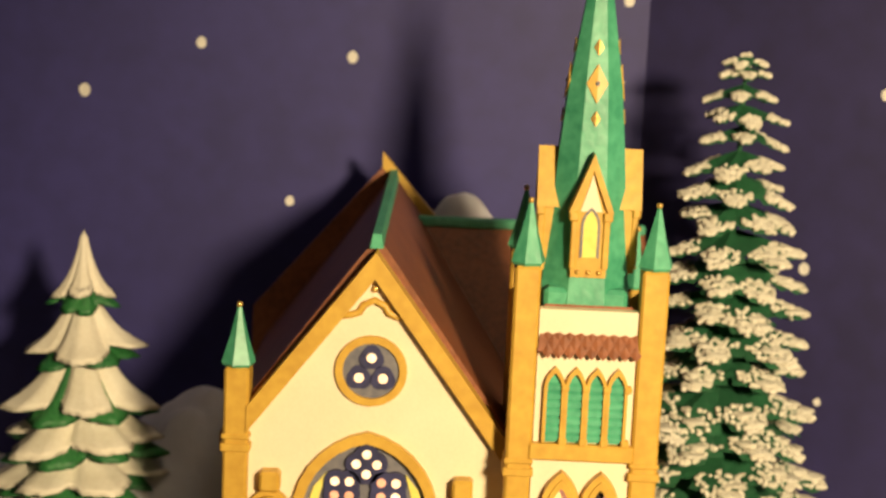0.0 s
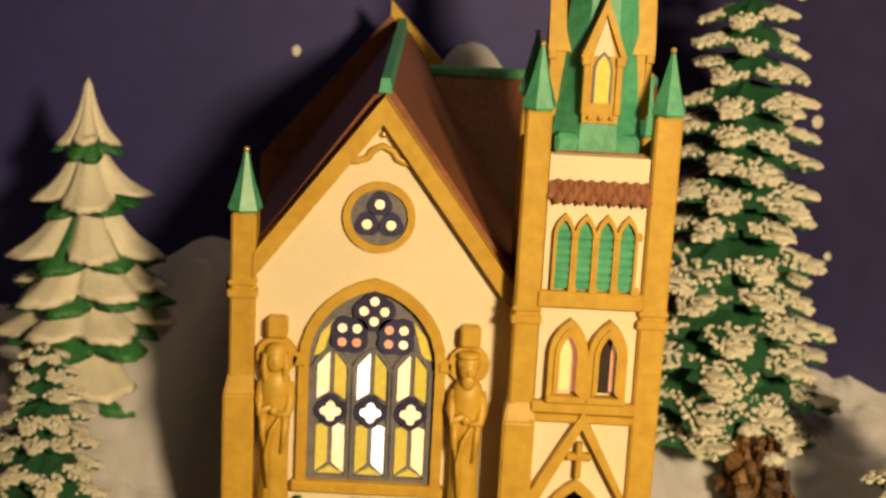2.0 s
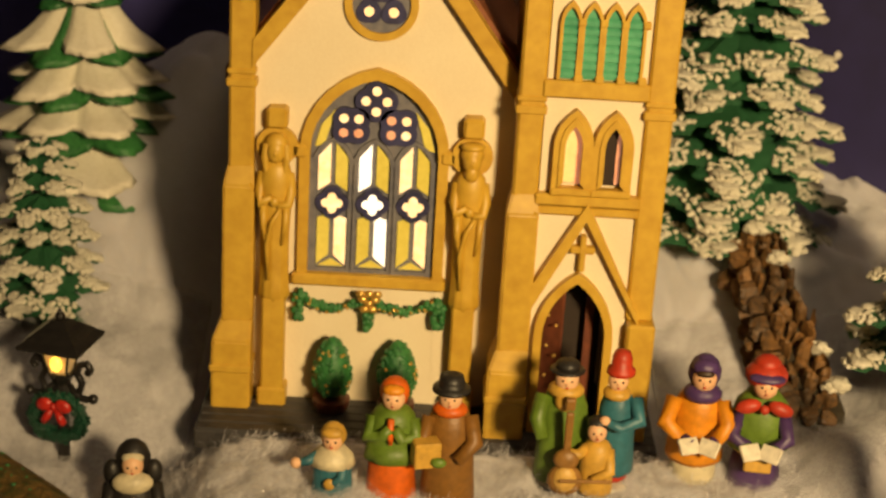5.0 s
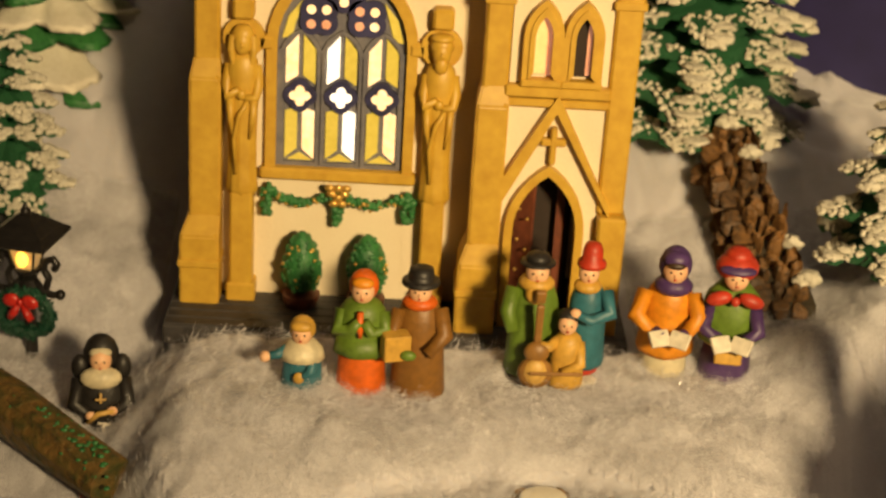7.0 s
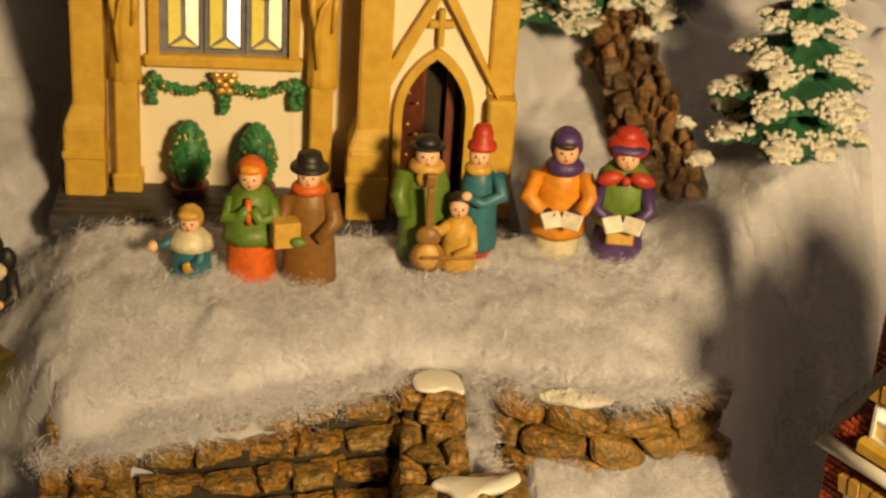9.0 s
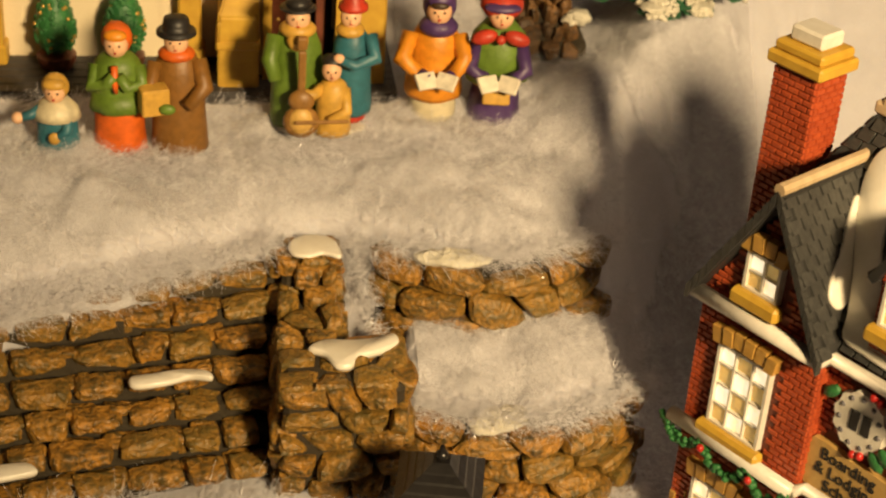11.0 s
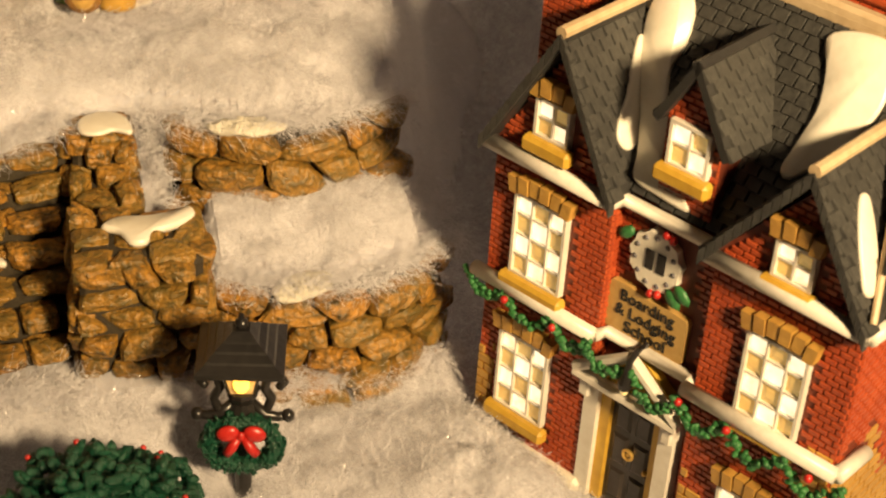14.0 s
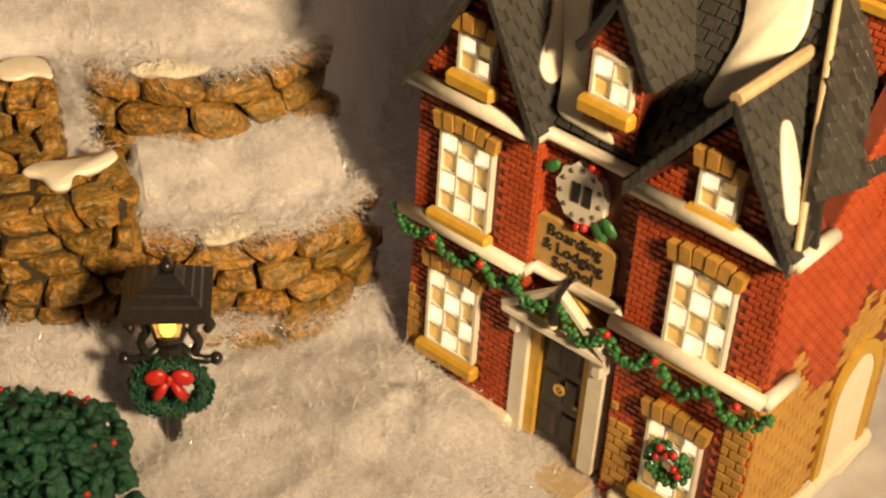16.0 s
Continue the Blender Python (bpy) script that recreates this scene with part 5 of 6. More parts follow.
def street_lamp(x, y, ztop, label, rz):
    lamp = thing("street_lamp", x, y, ztop + 7.5, label, "street lamp", group="street lamps", rz=rz)
    bm = bmesh.new()
    lathe(bm, 0, 0, [(3.2, -108), (3.2, -60), (2.6, -46), (4, -44), (4, -40)], 12)
    part("post", bm, BLACK, lamp, smooth=False)
    bm = bmesh.new()
    n = [(15.6, -25), (15.6, -23.2), (12.4, -21.0), (11.8, -20.2), (9.4, -18.4), (8.8, -17.6), (6.4, -16), (5.8, -15.4), (3, -13)]
    lathe(bm, 0, 0, [(k * 1.414, z) for k, z in n], 4, 1, 1, math.pi / 4)
    roof = part("lamp_roof", bm, BLACK, lamp)
    bm = bmesh.new()
    blob(bm, (0, 0, -11.6), (2.6, 2.6, 2.4), 12)
    lathe(bm, 0, 0, [(3.4, -16), (2.0, -13), (1.2, -9), (0.8, -7.6)], 10)
    part("finial", bm, BLACK, roof)
    bm = bmesh.new()
    lathe(bm, 0, 0, [(6.0, -40), (10.0, -25.2)], 4, 1, 1, math.pi / 4)
    glass = part("lantern", bm, LANTERN, lamp, "frosted amber-lit lantern")
    bm = bmesh.new()
    for k in range(4):
        a = math.pi / 4 + k * math.pi / 2
        tube(bm, [(6.3 * math.cos(a), 6.3 * math.sin(a), -40), (10.2 * math.cos(a), 10.2 * math.sin(a), -25)], 0.6, 6)
    part("lantern_bars", bm, BLACK, glass)
    bm = bmesh.new()
    blob(bm, (0, -6.2, -34), (3.0, 2.2, 4.0), 12)
    part("bulb", bm, BULB, glass)
    for s in (-1, 1):
        bm = bmesh.new()
        pts = [(s * 4, 0, -52), (s * 9, 0, -50), (s * 10.5, 0, -45), (s * 8, 0, -40.5), (s * 9, 0, -36), (s * 13, 0, -34.5), (s * 15, 0, -37.5), (s * 13.2, 0, -40)]
        fine = []
        for i in range(len(pts) - 1):
            for q in (0, 0.34, 0.67):
                fine.append(Vector(pts[i]).lerp(Vector(pts[i + 1]), q))
        tube(bm, fine + [pts[-1]], 1.8, 8)
        tube(bm, [(s * 3, 0, -47), (s * 8, -1, -52), (s * 13, -1, -53), (s * 16, -1, -52)], [2, 2, 1.8, 1.6], 8)
        blob(bm, (s * 16.4, -1, -52.2), 2.6, 10)
        part("scroll_arm", bm, BLACK, lamp, smooth=True)
    bm = bmesh.new()
    lathe(bm, 0, 0, [(4.6, -54), (5.4, -50), (4.2, -46), (6.2, -42), (6.4, -40)], 12)
    part("collar", bm, BLACK, lamp)
    bm = bmesh.new()
    r = random.Random(4)
    tube(bm, [(12.2 * math.cos(a), -5, -62.5 + 10.2 * math.sin(a)) for a in np.arange(0, 6.28, 0.3)], 3.0, 8, closed=True)
    for i in range(320):
        a, b = r.uniform(0, 6.28), r.uniform(0, 6.28)
        q = 3.3 * math.cos(b)
        blob(bm, ((12.2 + q) * math.cos(a), -5 - 3.3 * math.sin(b), -62.5 + (10.2 + q) * math.sin(a)), (0.7, 0.7, 1.7), 5, Euler((r.uniform(-1, 1), r.uniform(-1, 1), 0)))
    wreath = part("wreath", bm, WREATH, lamp, "dark green wreath with red bow")
    bm = bmesh.new()
    for s in (-1, 1):
        blob(bm, (s * 4.8, -9.8, -54), (4.4, 2.0, 3.4), 12, Euler((0, s * 0.35, 0)))
        tube(bm, [(s * 1, -9.8, -56), (s * 3.4, -10.4, -60), (s * 5.4, -10.4, -63)], [1.4, 2.1, 1.9], 7)
    blob(bm, (0, -10.4, -54.6), (1.7, 1.5, 2.0), 8)
    part("bow", bm, RED, wreath, "red bow", smooth=True)
    return lamp


street_lamp(105, 495, -19, "black street lamp, lit, with wreath and red bow", -11)
street_lamp(-176, 748, 55, "black street lamp, lit, beside the cotton bank", -12)

# ---- figurines: each group one plain painted mesh ----
FIG = {}
for nm, c in (("face", None), ("green", (0.13, 0.22, 0.025)), ("orange", (0.70, 0.13, 0.01)), ("brown", (0.24, 0.11, 0.02)), ("black", (0.018, 0.016, 0.015)), ("blue", (0.03, 0.15, 0.20)), ("cream", (0.70, 0.62, 0.42)), ("yellow", (0.62, 0.36, 0.06)), ("red", (0.50, 0.04, 0.015)), ("purple", (0.075, 0.035, 0.14)), ("saffron", (0.72, 0.27, 0.015)), ("paper", (0.78, 0.72, 0.58)), ("wood", (0.30, 0.15, 0.035)), ("white", (0.75, 0.70, 0.6)), ("gold", (0.65, 0.4, 0.1)), ("teal", (0.06, 0.11, 0.10)), ("hair", (0.05, 0.025, 0.01))):
    FIG[nm] = SKIN if c is None else paint("figurine_" + nm, c)
SLOT = {k: i for i, k in enumerate(FIG)}


class Doll:
    """Collects rounded painted lumps into one mesh."""

    def __init__(self):
        self.bm = bmesh.new()

    def skirt(self, x, y, prof, colour, sx=1.0, sy=0.8, folds=0):
        before = set(self.bm.faces)
        vs = lathe(self.bm, x, y, prof, 20, sx, sy)
        if folds:
            for v in vs:
                a = math.atan2(v.co.y - y, v.co.x - x)
                k = 1 + 0.05 * math.cos(folds * a) * max(0, 1 - (v.co.z - prof[0][1]) / (prof[-1][1] - prof[0][1]))
                v.co.x, v.co.y = x + (v.co.x - x) * k, y + (v.co.y - y) * k
        self.mark(before, colour)

    def lump(self, c, r, colour, rot=None, n=14):
        blob(self.bm, c, r, n, rot, slot=SLOT[colour])

    def limb(self, pts, r, colour):
        before = set(self.bm.faces)
        tube(self.bm, pts, [0.82 * q for q in r] if isinstance(r, (list, tuple)) else r, 10)
        self.mark(before, colour)

    def block(self, c, size, colour, rz=0.0, rx=0.0, cut=0.6):
        before = set(self.bm.faces)
        vs = set(self.bm.verts)
        box(self.bm, -size[0] / 2, size[0] / 2, -size[1] / 2, size[1] / 2, -size[2] / 2, size[2] / 2, cut)
        m = Matrix.Translation(c) @ Euler((rx, 0, rz)).to_matrix().to_4x4()
        bmesh.ops.transform(self.bm, matrix=m, verts=[v for v in self.bm.verts if v not in vs])
        self.mark(before, colour, False)

    def mark(self, before, colour, soft=True):
        for f in self.bm.faces:
            if f not in before:
                f.material_index = SLOT[colour]
                f.smooth = soft

    def head(self, x, y, z, r=5.2):
        self.lump((x, y, z), (r, r * 0.95, r * 1.12), "face", n=16)
        self.lump((x, y - r * 0.98, z - 0.2), (0.7, 0.8, 0.9), "face", n=6)
        for s in (-1, 1):
            self.lump((x + s * r * 0.38, y - r * 0.88, z + r * 0.2), (0.55, 0.4, 0.6), "hair", n=6)
        self.lump((x, y - r * 0.9, z - r * 0.42), (0.7, 0.45, 0.5), "red", n=6)

    def make(self, x, y, z, label, rz=0.0, size=1.0):
        me = bpy.data.meshes.new("figurine")
        for v in self.bm.verts:
            v.co *= K * size
        bmesh.ops.recalc_face_normals(self.bm, faces=self.bm.faces)
        self.bm.to_mesh(me)
        self.bm.free()
        for m in FIG.values():
            me.materials.append(m)
        ob = new("figurine", me)
        ob.matrix_world = pose(x * K, y * K, z * K, 0, 0, rz)
        return tagged(ob, label, "figurine", "porcelain figurines")


def coat(d, x, y, z0, z1, w, colour, sy=0.8, folds=0):
    h = z1 - z0
    d.skirt(x, y, [(w * 0.94, z0), (w, z0 + 2), (w * 0.92, z0 + h * 0.4), (w * 0.9, z0 + h * 0.62), (w * 0.84, z0 + h * 0.8), (w * 0.66, z0 + h * 0.93), (w * 0.4, z1)], colour, 1.0, sy, folds)


def family():
    d = Doll()
    d.lump((-2, 3, -1), (32, 11, 3), "white")
    # woman
    coat(d, -2, 0, 0, 32, 11.5, "orange", folds=9)
    coat(d, -2, 0, 23, 47, 11.8, "green", 0.85)
    d.skirt(-2, 0, [(12.6, 22), (12.2, 25), (11, 30)], "green", 1, 0.9, 7)
    d.limb([(-11, -2, 42), (-12, -6, 33), (-5, -11, 37), (-2, -11.5, 41)], [4, 4, 3.4, 2.8], "green")
    d.limb([(7, -2, 42), (9, -6, 34), (3, -11, 36), (0, -11.5, 41)], [4, 4, 3.4, 2.8], "green")
    d.limb([(-2, -10.5, 45), (-2, -11.6, 38), (-1.6, -11.2, 33)], [1.8, 2.0, 1.2], "orange")
    d.head(-2, -2.5, 51.5)
    d.lump((-2, 1.2, 53), (6.8, 6.4, 7.4), "orange")
    d.lump((-2, -4.0, 56), (5, 3.4, 2.6), "saffron")
    # man with parcel
    coat(d, 23, 4, 0, 48, 12.5, "brown", 0.85, 5)
    d.lump((23, 1, 47), (8, 7, 3.6), "orange")
    d.head(23, -0.5, 53)
    d.skirt(23, 1.5, [(8.6, 56), (8.4, 57.4), (6, 58), (5.8, 60.5), (5.2, 63), (2, 64)], "black", 1, 1)
    d.lump((23, 1.5, 57), (8.6, 8.4, 1.5), "black")
    d.limb([(32, 2, 44), (35, -3, 33), (28, -10, 27)], [4.6, 4.8, 3.6], "brown")
    d.limb([(14, 0, 43), (12, -5, 34), (14, -9, 30)], [4, 4, 3.4], "brown")
    d.block((14, -10, 30), (12, 9, 12), "yellow", 0.35)
    d.lump((20, -14, 27.5), (3.6, 2.2, 2.4), "green")
    # child
    coat(d, -28, -4, 0, 24, 9.6, "blue", folds=7)
    d.skirt(-28, -4, [(10.4, 18), (9.4, 22), (5, 26.5)], "cream", 1, 0.9)
    d.limb([(-34, -5, 22), (-38, -8, 20), (-42, -10, 19.5)], [3, 2.8, 2.2], "blue")
    d.lump((-43.5, -10.6, 19.5), 2.6, "face")
    d.limb([(-22, -7, 20), (-23, -12, 14), (-27, -13, 12)], [3, 2.8, 2], "blue")
    d.lump((-28, -13.4, 11.5), (2.6, 1.6, 2.8), "yellow")
    d.head(-28, -6, 30, 4.6)
    d.lump((-28, -3.6, 31.5), (6, 5.6, 6.2), "yellow")
    d.lump((-28, -7.2, 34), (5.2, 3.4, 2.6), "yellow")
    d.make(-13, 690, -4, "porcelain family of three in coats, holding a parcel", -4)


def musicians():
    d = Doll()
    d.lump((0, 3, -2), (22, 11, 3), "white")
    coat(d, -11, 5, 0, 46, 12.5, "green", 0.85, 5)
    d.lump((-11, 1, 46), (8.4, 7.4, 4), "yellow")
    d.lump((-11, -3, 42), (5, 4, 5), "yellow")
    d.head(-11, 0, 51.5, 5.4)
    d.lump((-11, 2, 55.5), (8.4, 8, 1.4), "black")
    d.lump((-11, 2.2, 57.6), (5.8, 5.8, 3.2), "black")
    d.limb([(-21, 3, 42), (-23, -2, 32), (-20, -6, 24)], [4.4, 4.6, 3.8], "green")
    coat(d, 13, 5, 5, 46, 9.6, "blue", 0.9, 5)
    d.lump((13, 4, 4), (7.6, 6.6, 4.4), "red")
    d.lump((12, 1, 46), (6.4, 6, 3.4), "yellow")
    d.head(12, 0.6, 52.4, 4.7)
    d.skirt(13, 2.4, [(6.6, 55.5), (6.4, 57.6), (4.8, 58.6), (4.6, 63), (3.6, 66), (1, 67)], "red", 1, 1)
    d.limb([(21, 3, 43), (23, -3, 34), (14, -8, 33), (8, -9, 36)], [4, 4.2, 3.2, 2.4], "blue")
    d.lump((7, -9.4, 36.6), (2.6, 2, 2.4), "face")
    coat(d, 5, -7, 0, 26, 8.4, "yellow", 0.9)
    d.limb([(10, -8, 22), (11, -13, 13), (3, -16, 10)], [3.4, 3.4, 2.4], "yellow")
    d.limb([(0, -8, 22), (-4, -12, 20), (-8, -13, 22)], [3.2, 3, 2.2], "yellow")
    d.head(4, -9.5, 31, 4.4)
    d.lump((4.4, -7, 34.4), (5.2, 5, 3.4), "black")
    d.block((-9, -13, 26), (3.4, 2.6, 34), "wood", 0, 0.16)
    d.block((-9, -9.8, 44), (4.4, 3.2, 6), "wood", 0, 0.16)
    d.lump((-9, -13.6, 8), (8.2, 4, 8), "wood")
    d.lump((-9, -13.2, 18), (6.0, 3.6, 5.4), "wood")
    d.lump((-9, -15.4, 9), (5.6, 3, 6.6), "gold")
    d.block((0, -18, 10), (24, 1.6, 1.8), "wood", 0.1)
    d.make(73, 706, 1, "porcelain cello player with two singing men", -2)


def carolers():
    d = Doll()
    d.lump((0, 3, -4), (22, 10, 3), "white")
    # saffron coat
    d.skirt(-12, 4, [(9.6, 0), (9.2, 14), (8, 20)], "cream", 1, 0.85, 8)
    coat(d, -12, 4, 15, 47, 11.4, "saffron", 0.85, 4)
    d.limb([(-22, 2, 42), (-25, -4, 33), (-18, -10, 30)], [4.6, 4.8, 3.6], "saffron")
    d.limb([(-3, 2, 42), (0, -4, 34), (-5, -10, 30)], [4.4, 4.4, 3.4], "saffron")
    d.limb([(-18, -10, 30), (-14, -12.5, 29)], [3.2, 2.6], "purple")
    d.limb([(-5, -10, 30), (-8, -12.5, 29)], [3.2, 2.6], "purple")
    d.head(-11.5, -1.6, 53.4, 5)
    d.lump((-11.5, 2.4, 54.6), (6.8, 6.6, 8), "purple")
    d.lump((-11.5, -1.4, 58.4), (5.6, 4.6, 3.6), "purple")
    d.lump((-11.5, 0, 46.5), (8, 7, 4.4), "purple")
    d.lump((-11.5, -5.2, 57), (3.6, 1.6, 1.6), "hair")
    # green cape
    d.skirt(13, 4, [(10.8, 0), (11, 2), (10, 16), (8.6, 24)], "purple", 1, 0.85, 8)
    coat(d, 13, 4, 22, 47, 10.6, "yellow", 0.85)
    d.skirt(13, 4.5, [(13, 24), (12.8, 34), (10.6, 43), (5.4, 49)], "green", 1, 0.78, 5)
    d.limb([(4, 0, 39), (2, -6, 31), (8, -11, 30)], [4, 3.8, 3], "purple")
    d.limb([(22, 0, 39), (24, -6, 31), (18, -11, 30)], [4, 3.8, 3], "purple")
    d.lump((7.6, -12, 29), (2.8, 2.2, 2.8), "green")
    d.lump((18.4, -12, 29), (2.8, 2.2, 2.8), "green")
    d.block((13, -8, 21), (11, 3, 7), "yellow", 0, -0.2)
    d.head(13, -1.8, 53, 5)
    d.lump((13, 2, 56.4), (8.8, 8.4, 6.0), "red")
    d.lump((13, 2.6, 61), (5.6, 5.6, 3.6), "red")
    d.lump((13, -4.6, 57.4), (7.4, 3.2, 1.7), "purple", Euler((0.3, 0, 0)))
    for s in (-1, 1):
        d.lump((13 + s * 6.4, -6.8, 45.6), (5.4, 3, 3), "red", Euler((0, s * 0.3, 0)))
    d.lump((13, -8.4, 45.4), (2, 2, 2), "red")
    for cx in (-11.5, 13):
        for s in (-1, 1):
            d.block((cx + s * 3.9, -14.5, 29), (8.6, 1.5, 6.8), "paper", -s * 0.5, -0.75, 0.3)
    d.make(138, 714, -7, "porcelain carol singers in saffron and green coats with open books", -6, 1.13)


def nun():
    d = Doll()
    coat(d, 0, 0, 0, 42, 14, "black", 0.85, 6)
    d.limb([(-10, -2, 38), (-12, -8, 27), (-4, -13, 25)], [4.4, 4.4, 3], "black")
    d.limb([(10, -2, 38), (12, -8, 28), (5, -13, 27)], [4.4, 4.4, 3], "black")
    d.lump((-4.6, -14, 25), (2.4, 2, 2.2), "face")
    d.lump((5, -14, 27.4), (2.6, 2, 2.2), "face")
    d.limb([(-6, -15, 22), (-1, -16, 27), (6, -15.4, 28)], [1.3, 1.6, 1.3], "gold")
    d.lump((0, -7.6, 41), (9.6, 5, 5.4), "cream", Euler((-0.5, 0, 0)))
    d.head(0, -4.8, 48.5, 5)
    d.lump((0, -4.2, 52), (5.2, 3.4, 2.6), "cream")
    d.lump((0, 1.2, 49), (8.2, 7.4, 9.6), "black")
    for s in (-1, 1):
        d.lump((s * 9.4, -0.5, 43), (4.2, 4, 6.4), "black")
    d.block((0, -13.6, 33), (5, 0.9, 1.0), "gold", 0, -0.4, 0.2)
    d.block((0, -13.2, 33.4), (1.0, 0.9, 5), "gold", 0, -0.4, 0.2)
    d.limb([(1, -15.6, 22), (1.6, -16, 4)], 0.7, "white")
    d.limb([(-1.6, -15.6, 22), (4.2, -16, 21.4)], 0.8, "white")
    d.limb([(0.6, -15.6, 14), (-3, -15.6, 9), (-2.4, -15.6, 3)], 0.6, "white")
    d.make(-133, 700, -46, "porcelain nun in black habit with white collar", 8)


family()
musicians()
carolers()
nun()

# ---- the school house: plan with x along its front, y into the house, z up from its foot ----
SCHOOL = Matrix.Translation((0.2031, 0.5433, -0.1257)) @ Matrix.Rotation(-0.9882, 4, "Z")
school = new("school_house")
school.empty_display_size = 0.01
school.matrix_world = SCHOOL
tagged(school, "red brick porcelain school house with grey slate roof, windows lit", "house")


def spart(name, bm, material, parent=None, label="", smooth=False, kind=""):
    return part(name, bm, material, parent or school, label, smooth, kind)


def tile_mesh(name, cells, origin, e1, e2, thick, taper, material, lift=0.0):
    """One slab for each cell (u, v, w, h) on the plane of e1 and e2; lift raises the lower edge like a slate."""
    o, a, b = Vector(origin), Vector(e1).normalized(), Vector(e2).normalized()
    n = a.cross(b)
    verts, faces = [], []
    for u, v, w, h in cells:
        i = len(verts)
        for t, up in ((0.0, 0), (taper, 1)):
            for du, dv in ((0, 0), (1, 0), (1, 1), (0, 1)):
                uu = u + t + (w - 2 * t) * du
                vv = v + t + (h - 2 * t) * dv
                verts.append((o + a * uu + b * vv + n * (up * thick * (1 if up else 0) + (lift * (1 - dv) if up else 0))) * K)
        faces += [(i + 4, i + 5, i + 6, i + 7)] + [(i + k, i + (k + 1) % 4, i + 4 + (k + 1) % 4, i + 4 + k) for k in range(4)]
    me = bpy.data.meshes.new(name)
    me.from_pydata([tuple(v) for v in verts], [], faces)
    me.materials.append(material)
    me.update()
    return me


def brick_cells(w, h, holes=(), top=None, bw=4.9, bh=2.55, gap=0.45):
    out, row, v = [], 0, 0.0
    while v + bh <= h + 0.01:
        u = -(bw / 2) * (row % 2)
        while u < w - 0.6:
            a, b = max(u, 0), min(u + bw - gap, w)
            c, d = (a + b) / 2, v + bh / 2
            if b - a > 0.8 and not any(x0 < c < x1 and z0 < d < z1 for x0, x1, z0, z1 in holes) and (top is None or d + 1 < top(c)):
                out.append((a, v, b - a, bh - gap))
            u += bw
        v += bh
        row += 1
    return out


def brick_skin(parent, cells, origin, e1, material=BRICK, singles=0, e2=(0, 0, 1)):
    """Raised bricks on a wall: a few hundred as parts of their own, the rest joined."""
    if singles:
        me = tile_mesh("brick", [(0, 0, 4.45, 2.1)], (0, 0, 0), e1, e2, 0.75, 0.25, material)
        whole = [c for c in cells if c[2] > 4.4][:singles]
        a, b = Vector(e1).normalized(), Vector(e2).normalized()
        for u, v, w, h in whole:
            ob = new("brick", me)
            ob.parent = parent
            ob.location = (Vector(origin) + a * u + b * v) * K
        cells = [c for c in cells if c not in whole]
    ob = new("brickwork", tile_mesh("brickwork", cells, origin, e1, e2, 0.75, 0.25, material))
    ob.parent = parent
    return tagged(ob, kind="stuff")


def sash(x, z, w, h, nx, nz, y=-1.9, lintel=True, sill=True, bulge=0.0):
    """A window with cream bars and panes lit in turn, an ochre brick head and an ochre sill."""
    bm = bmesh.new()
    band(bm, [(x, z), (x + w, z), (x + w, z + h), (x, z + h)], [(x + 1.3, z + 1.3), (x + w - 1.3, z + 1.3), (x + w - 1.3, z + h - 1.3), (x + 1.3, z + h - 1.3)], y - 1.2, y + 2)
    win = spart("window", bm, TRIM)
    for i in range(1, nx):
        q = x + w * i / nx
        bm = bmesh.new()
        box(bm, q - 0.55, q + 0.55, y - 0.6, y + 1.6, z + 1, z + h - 1, 0.2)
        part("glazing_bar", bm, TRIM, win)
    for j in range(1, nz):
        q = z + h * j / nz
        bm = bmesh.new()
        box(bm, x + 1, x + w - 1, y - 0.5, y + 1.5, q - 0.55, q + 0.55, 0.2)
        part("glazing_bar", bm, TRIM, win)
    for i in range(nx):
        for j in range(nz):
            a, b = x + w * i / nx, z + h * j / nz
            ww, hh = w / nx, h / nz
            bm = bmesh.new()
            lit = (i + j) % 2 == 1
            if lit:
                box(bm, a + 0.5, a + ww - 0.5, y + 0.7, y + 1.4, b + 0.5, b + hh - 0.5)
            else:
                hull(bm, [(a + 0.5, y + 0.9, b + 0.5), (a + ww - 0.5, y + 0.9, b + 0.5), (a + 0.5, y + 0.9, b + hh - 0.5), (a + ww - 0.5, y + 0.9, b + hh - 0.5), (a + ww * 0.3, y + 0.2, b + hh * 0.35), (a + ww * 0.7, y + 0.2, b + hh * 0.35), (a + ww * 0.3, y + 0.2, b + hh * 0.7), (a + ww * 0.7, y + 0.2, b + hh * 0.7), (a + ww / 2, y + 2, b + hh / 2)])
            part("pane", bm, PANE_WHITE if lit else PANE_TAN, win)
    if lintel:
        n = max(4, int(w / 3.6))
        for k in range(n):
            s = (k + 0.5) / n * 2 - 1
            a = x - 2.2 + (w + 4.4) * k / n
            up = 2.6 * (1 - s * s)
            bm = bmesh.new()
            lean = s * 1.3
            ww = (w + 4.4) / n
            hull(bm, [(a + ex * ww + (lean if ez else 0), yy, z + h + up + ez * 6.4 - 0.6) for ex in (0.05, 0.95) for ez in (0, 1) for yy in (y - 2.6, y + 1)])
            for v in bm.verts:
                if v.co.y < y - 2:
                    v.co.y -= 0.5 * (1 if k % 2 else 0)
            part("head_brick", bm, SANDSTONE, win)
    if sill:
        bm = bmesh.new()
        box(bm, x - 3, x + w + 3, y - 4.6, y + 1, z - 6, z + 0.4, 1.3)
        part("window_sill", bm, OCHRE, win)
    return win


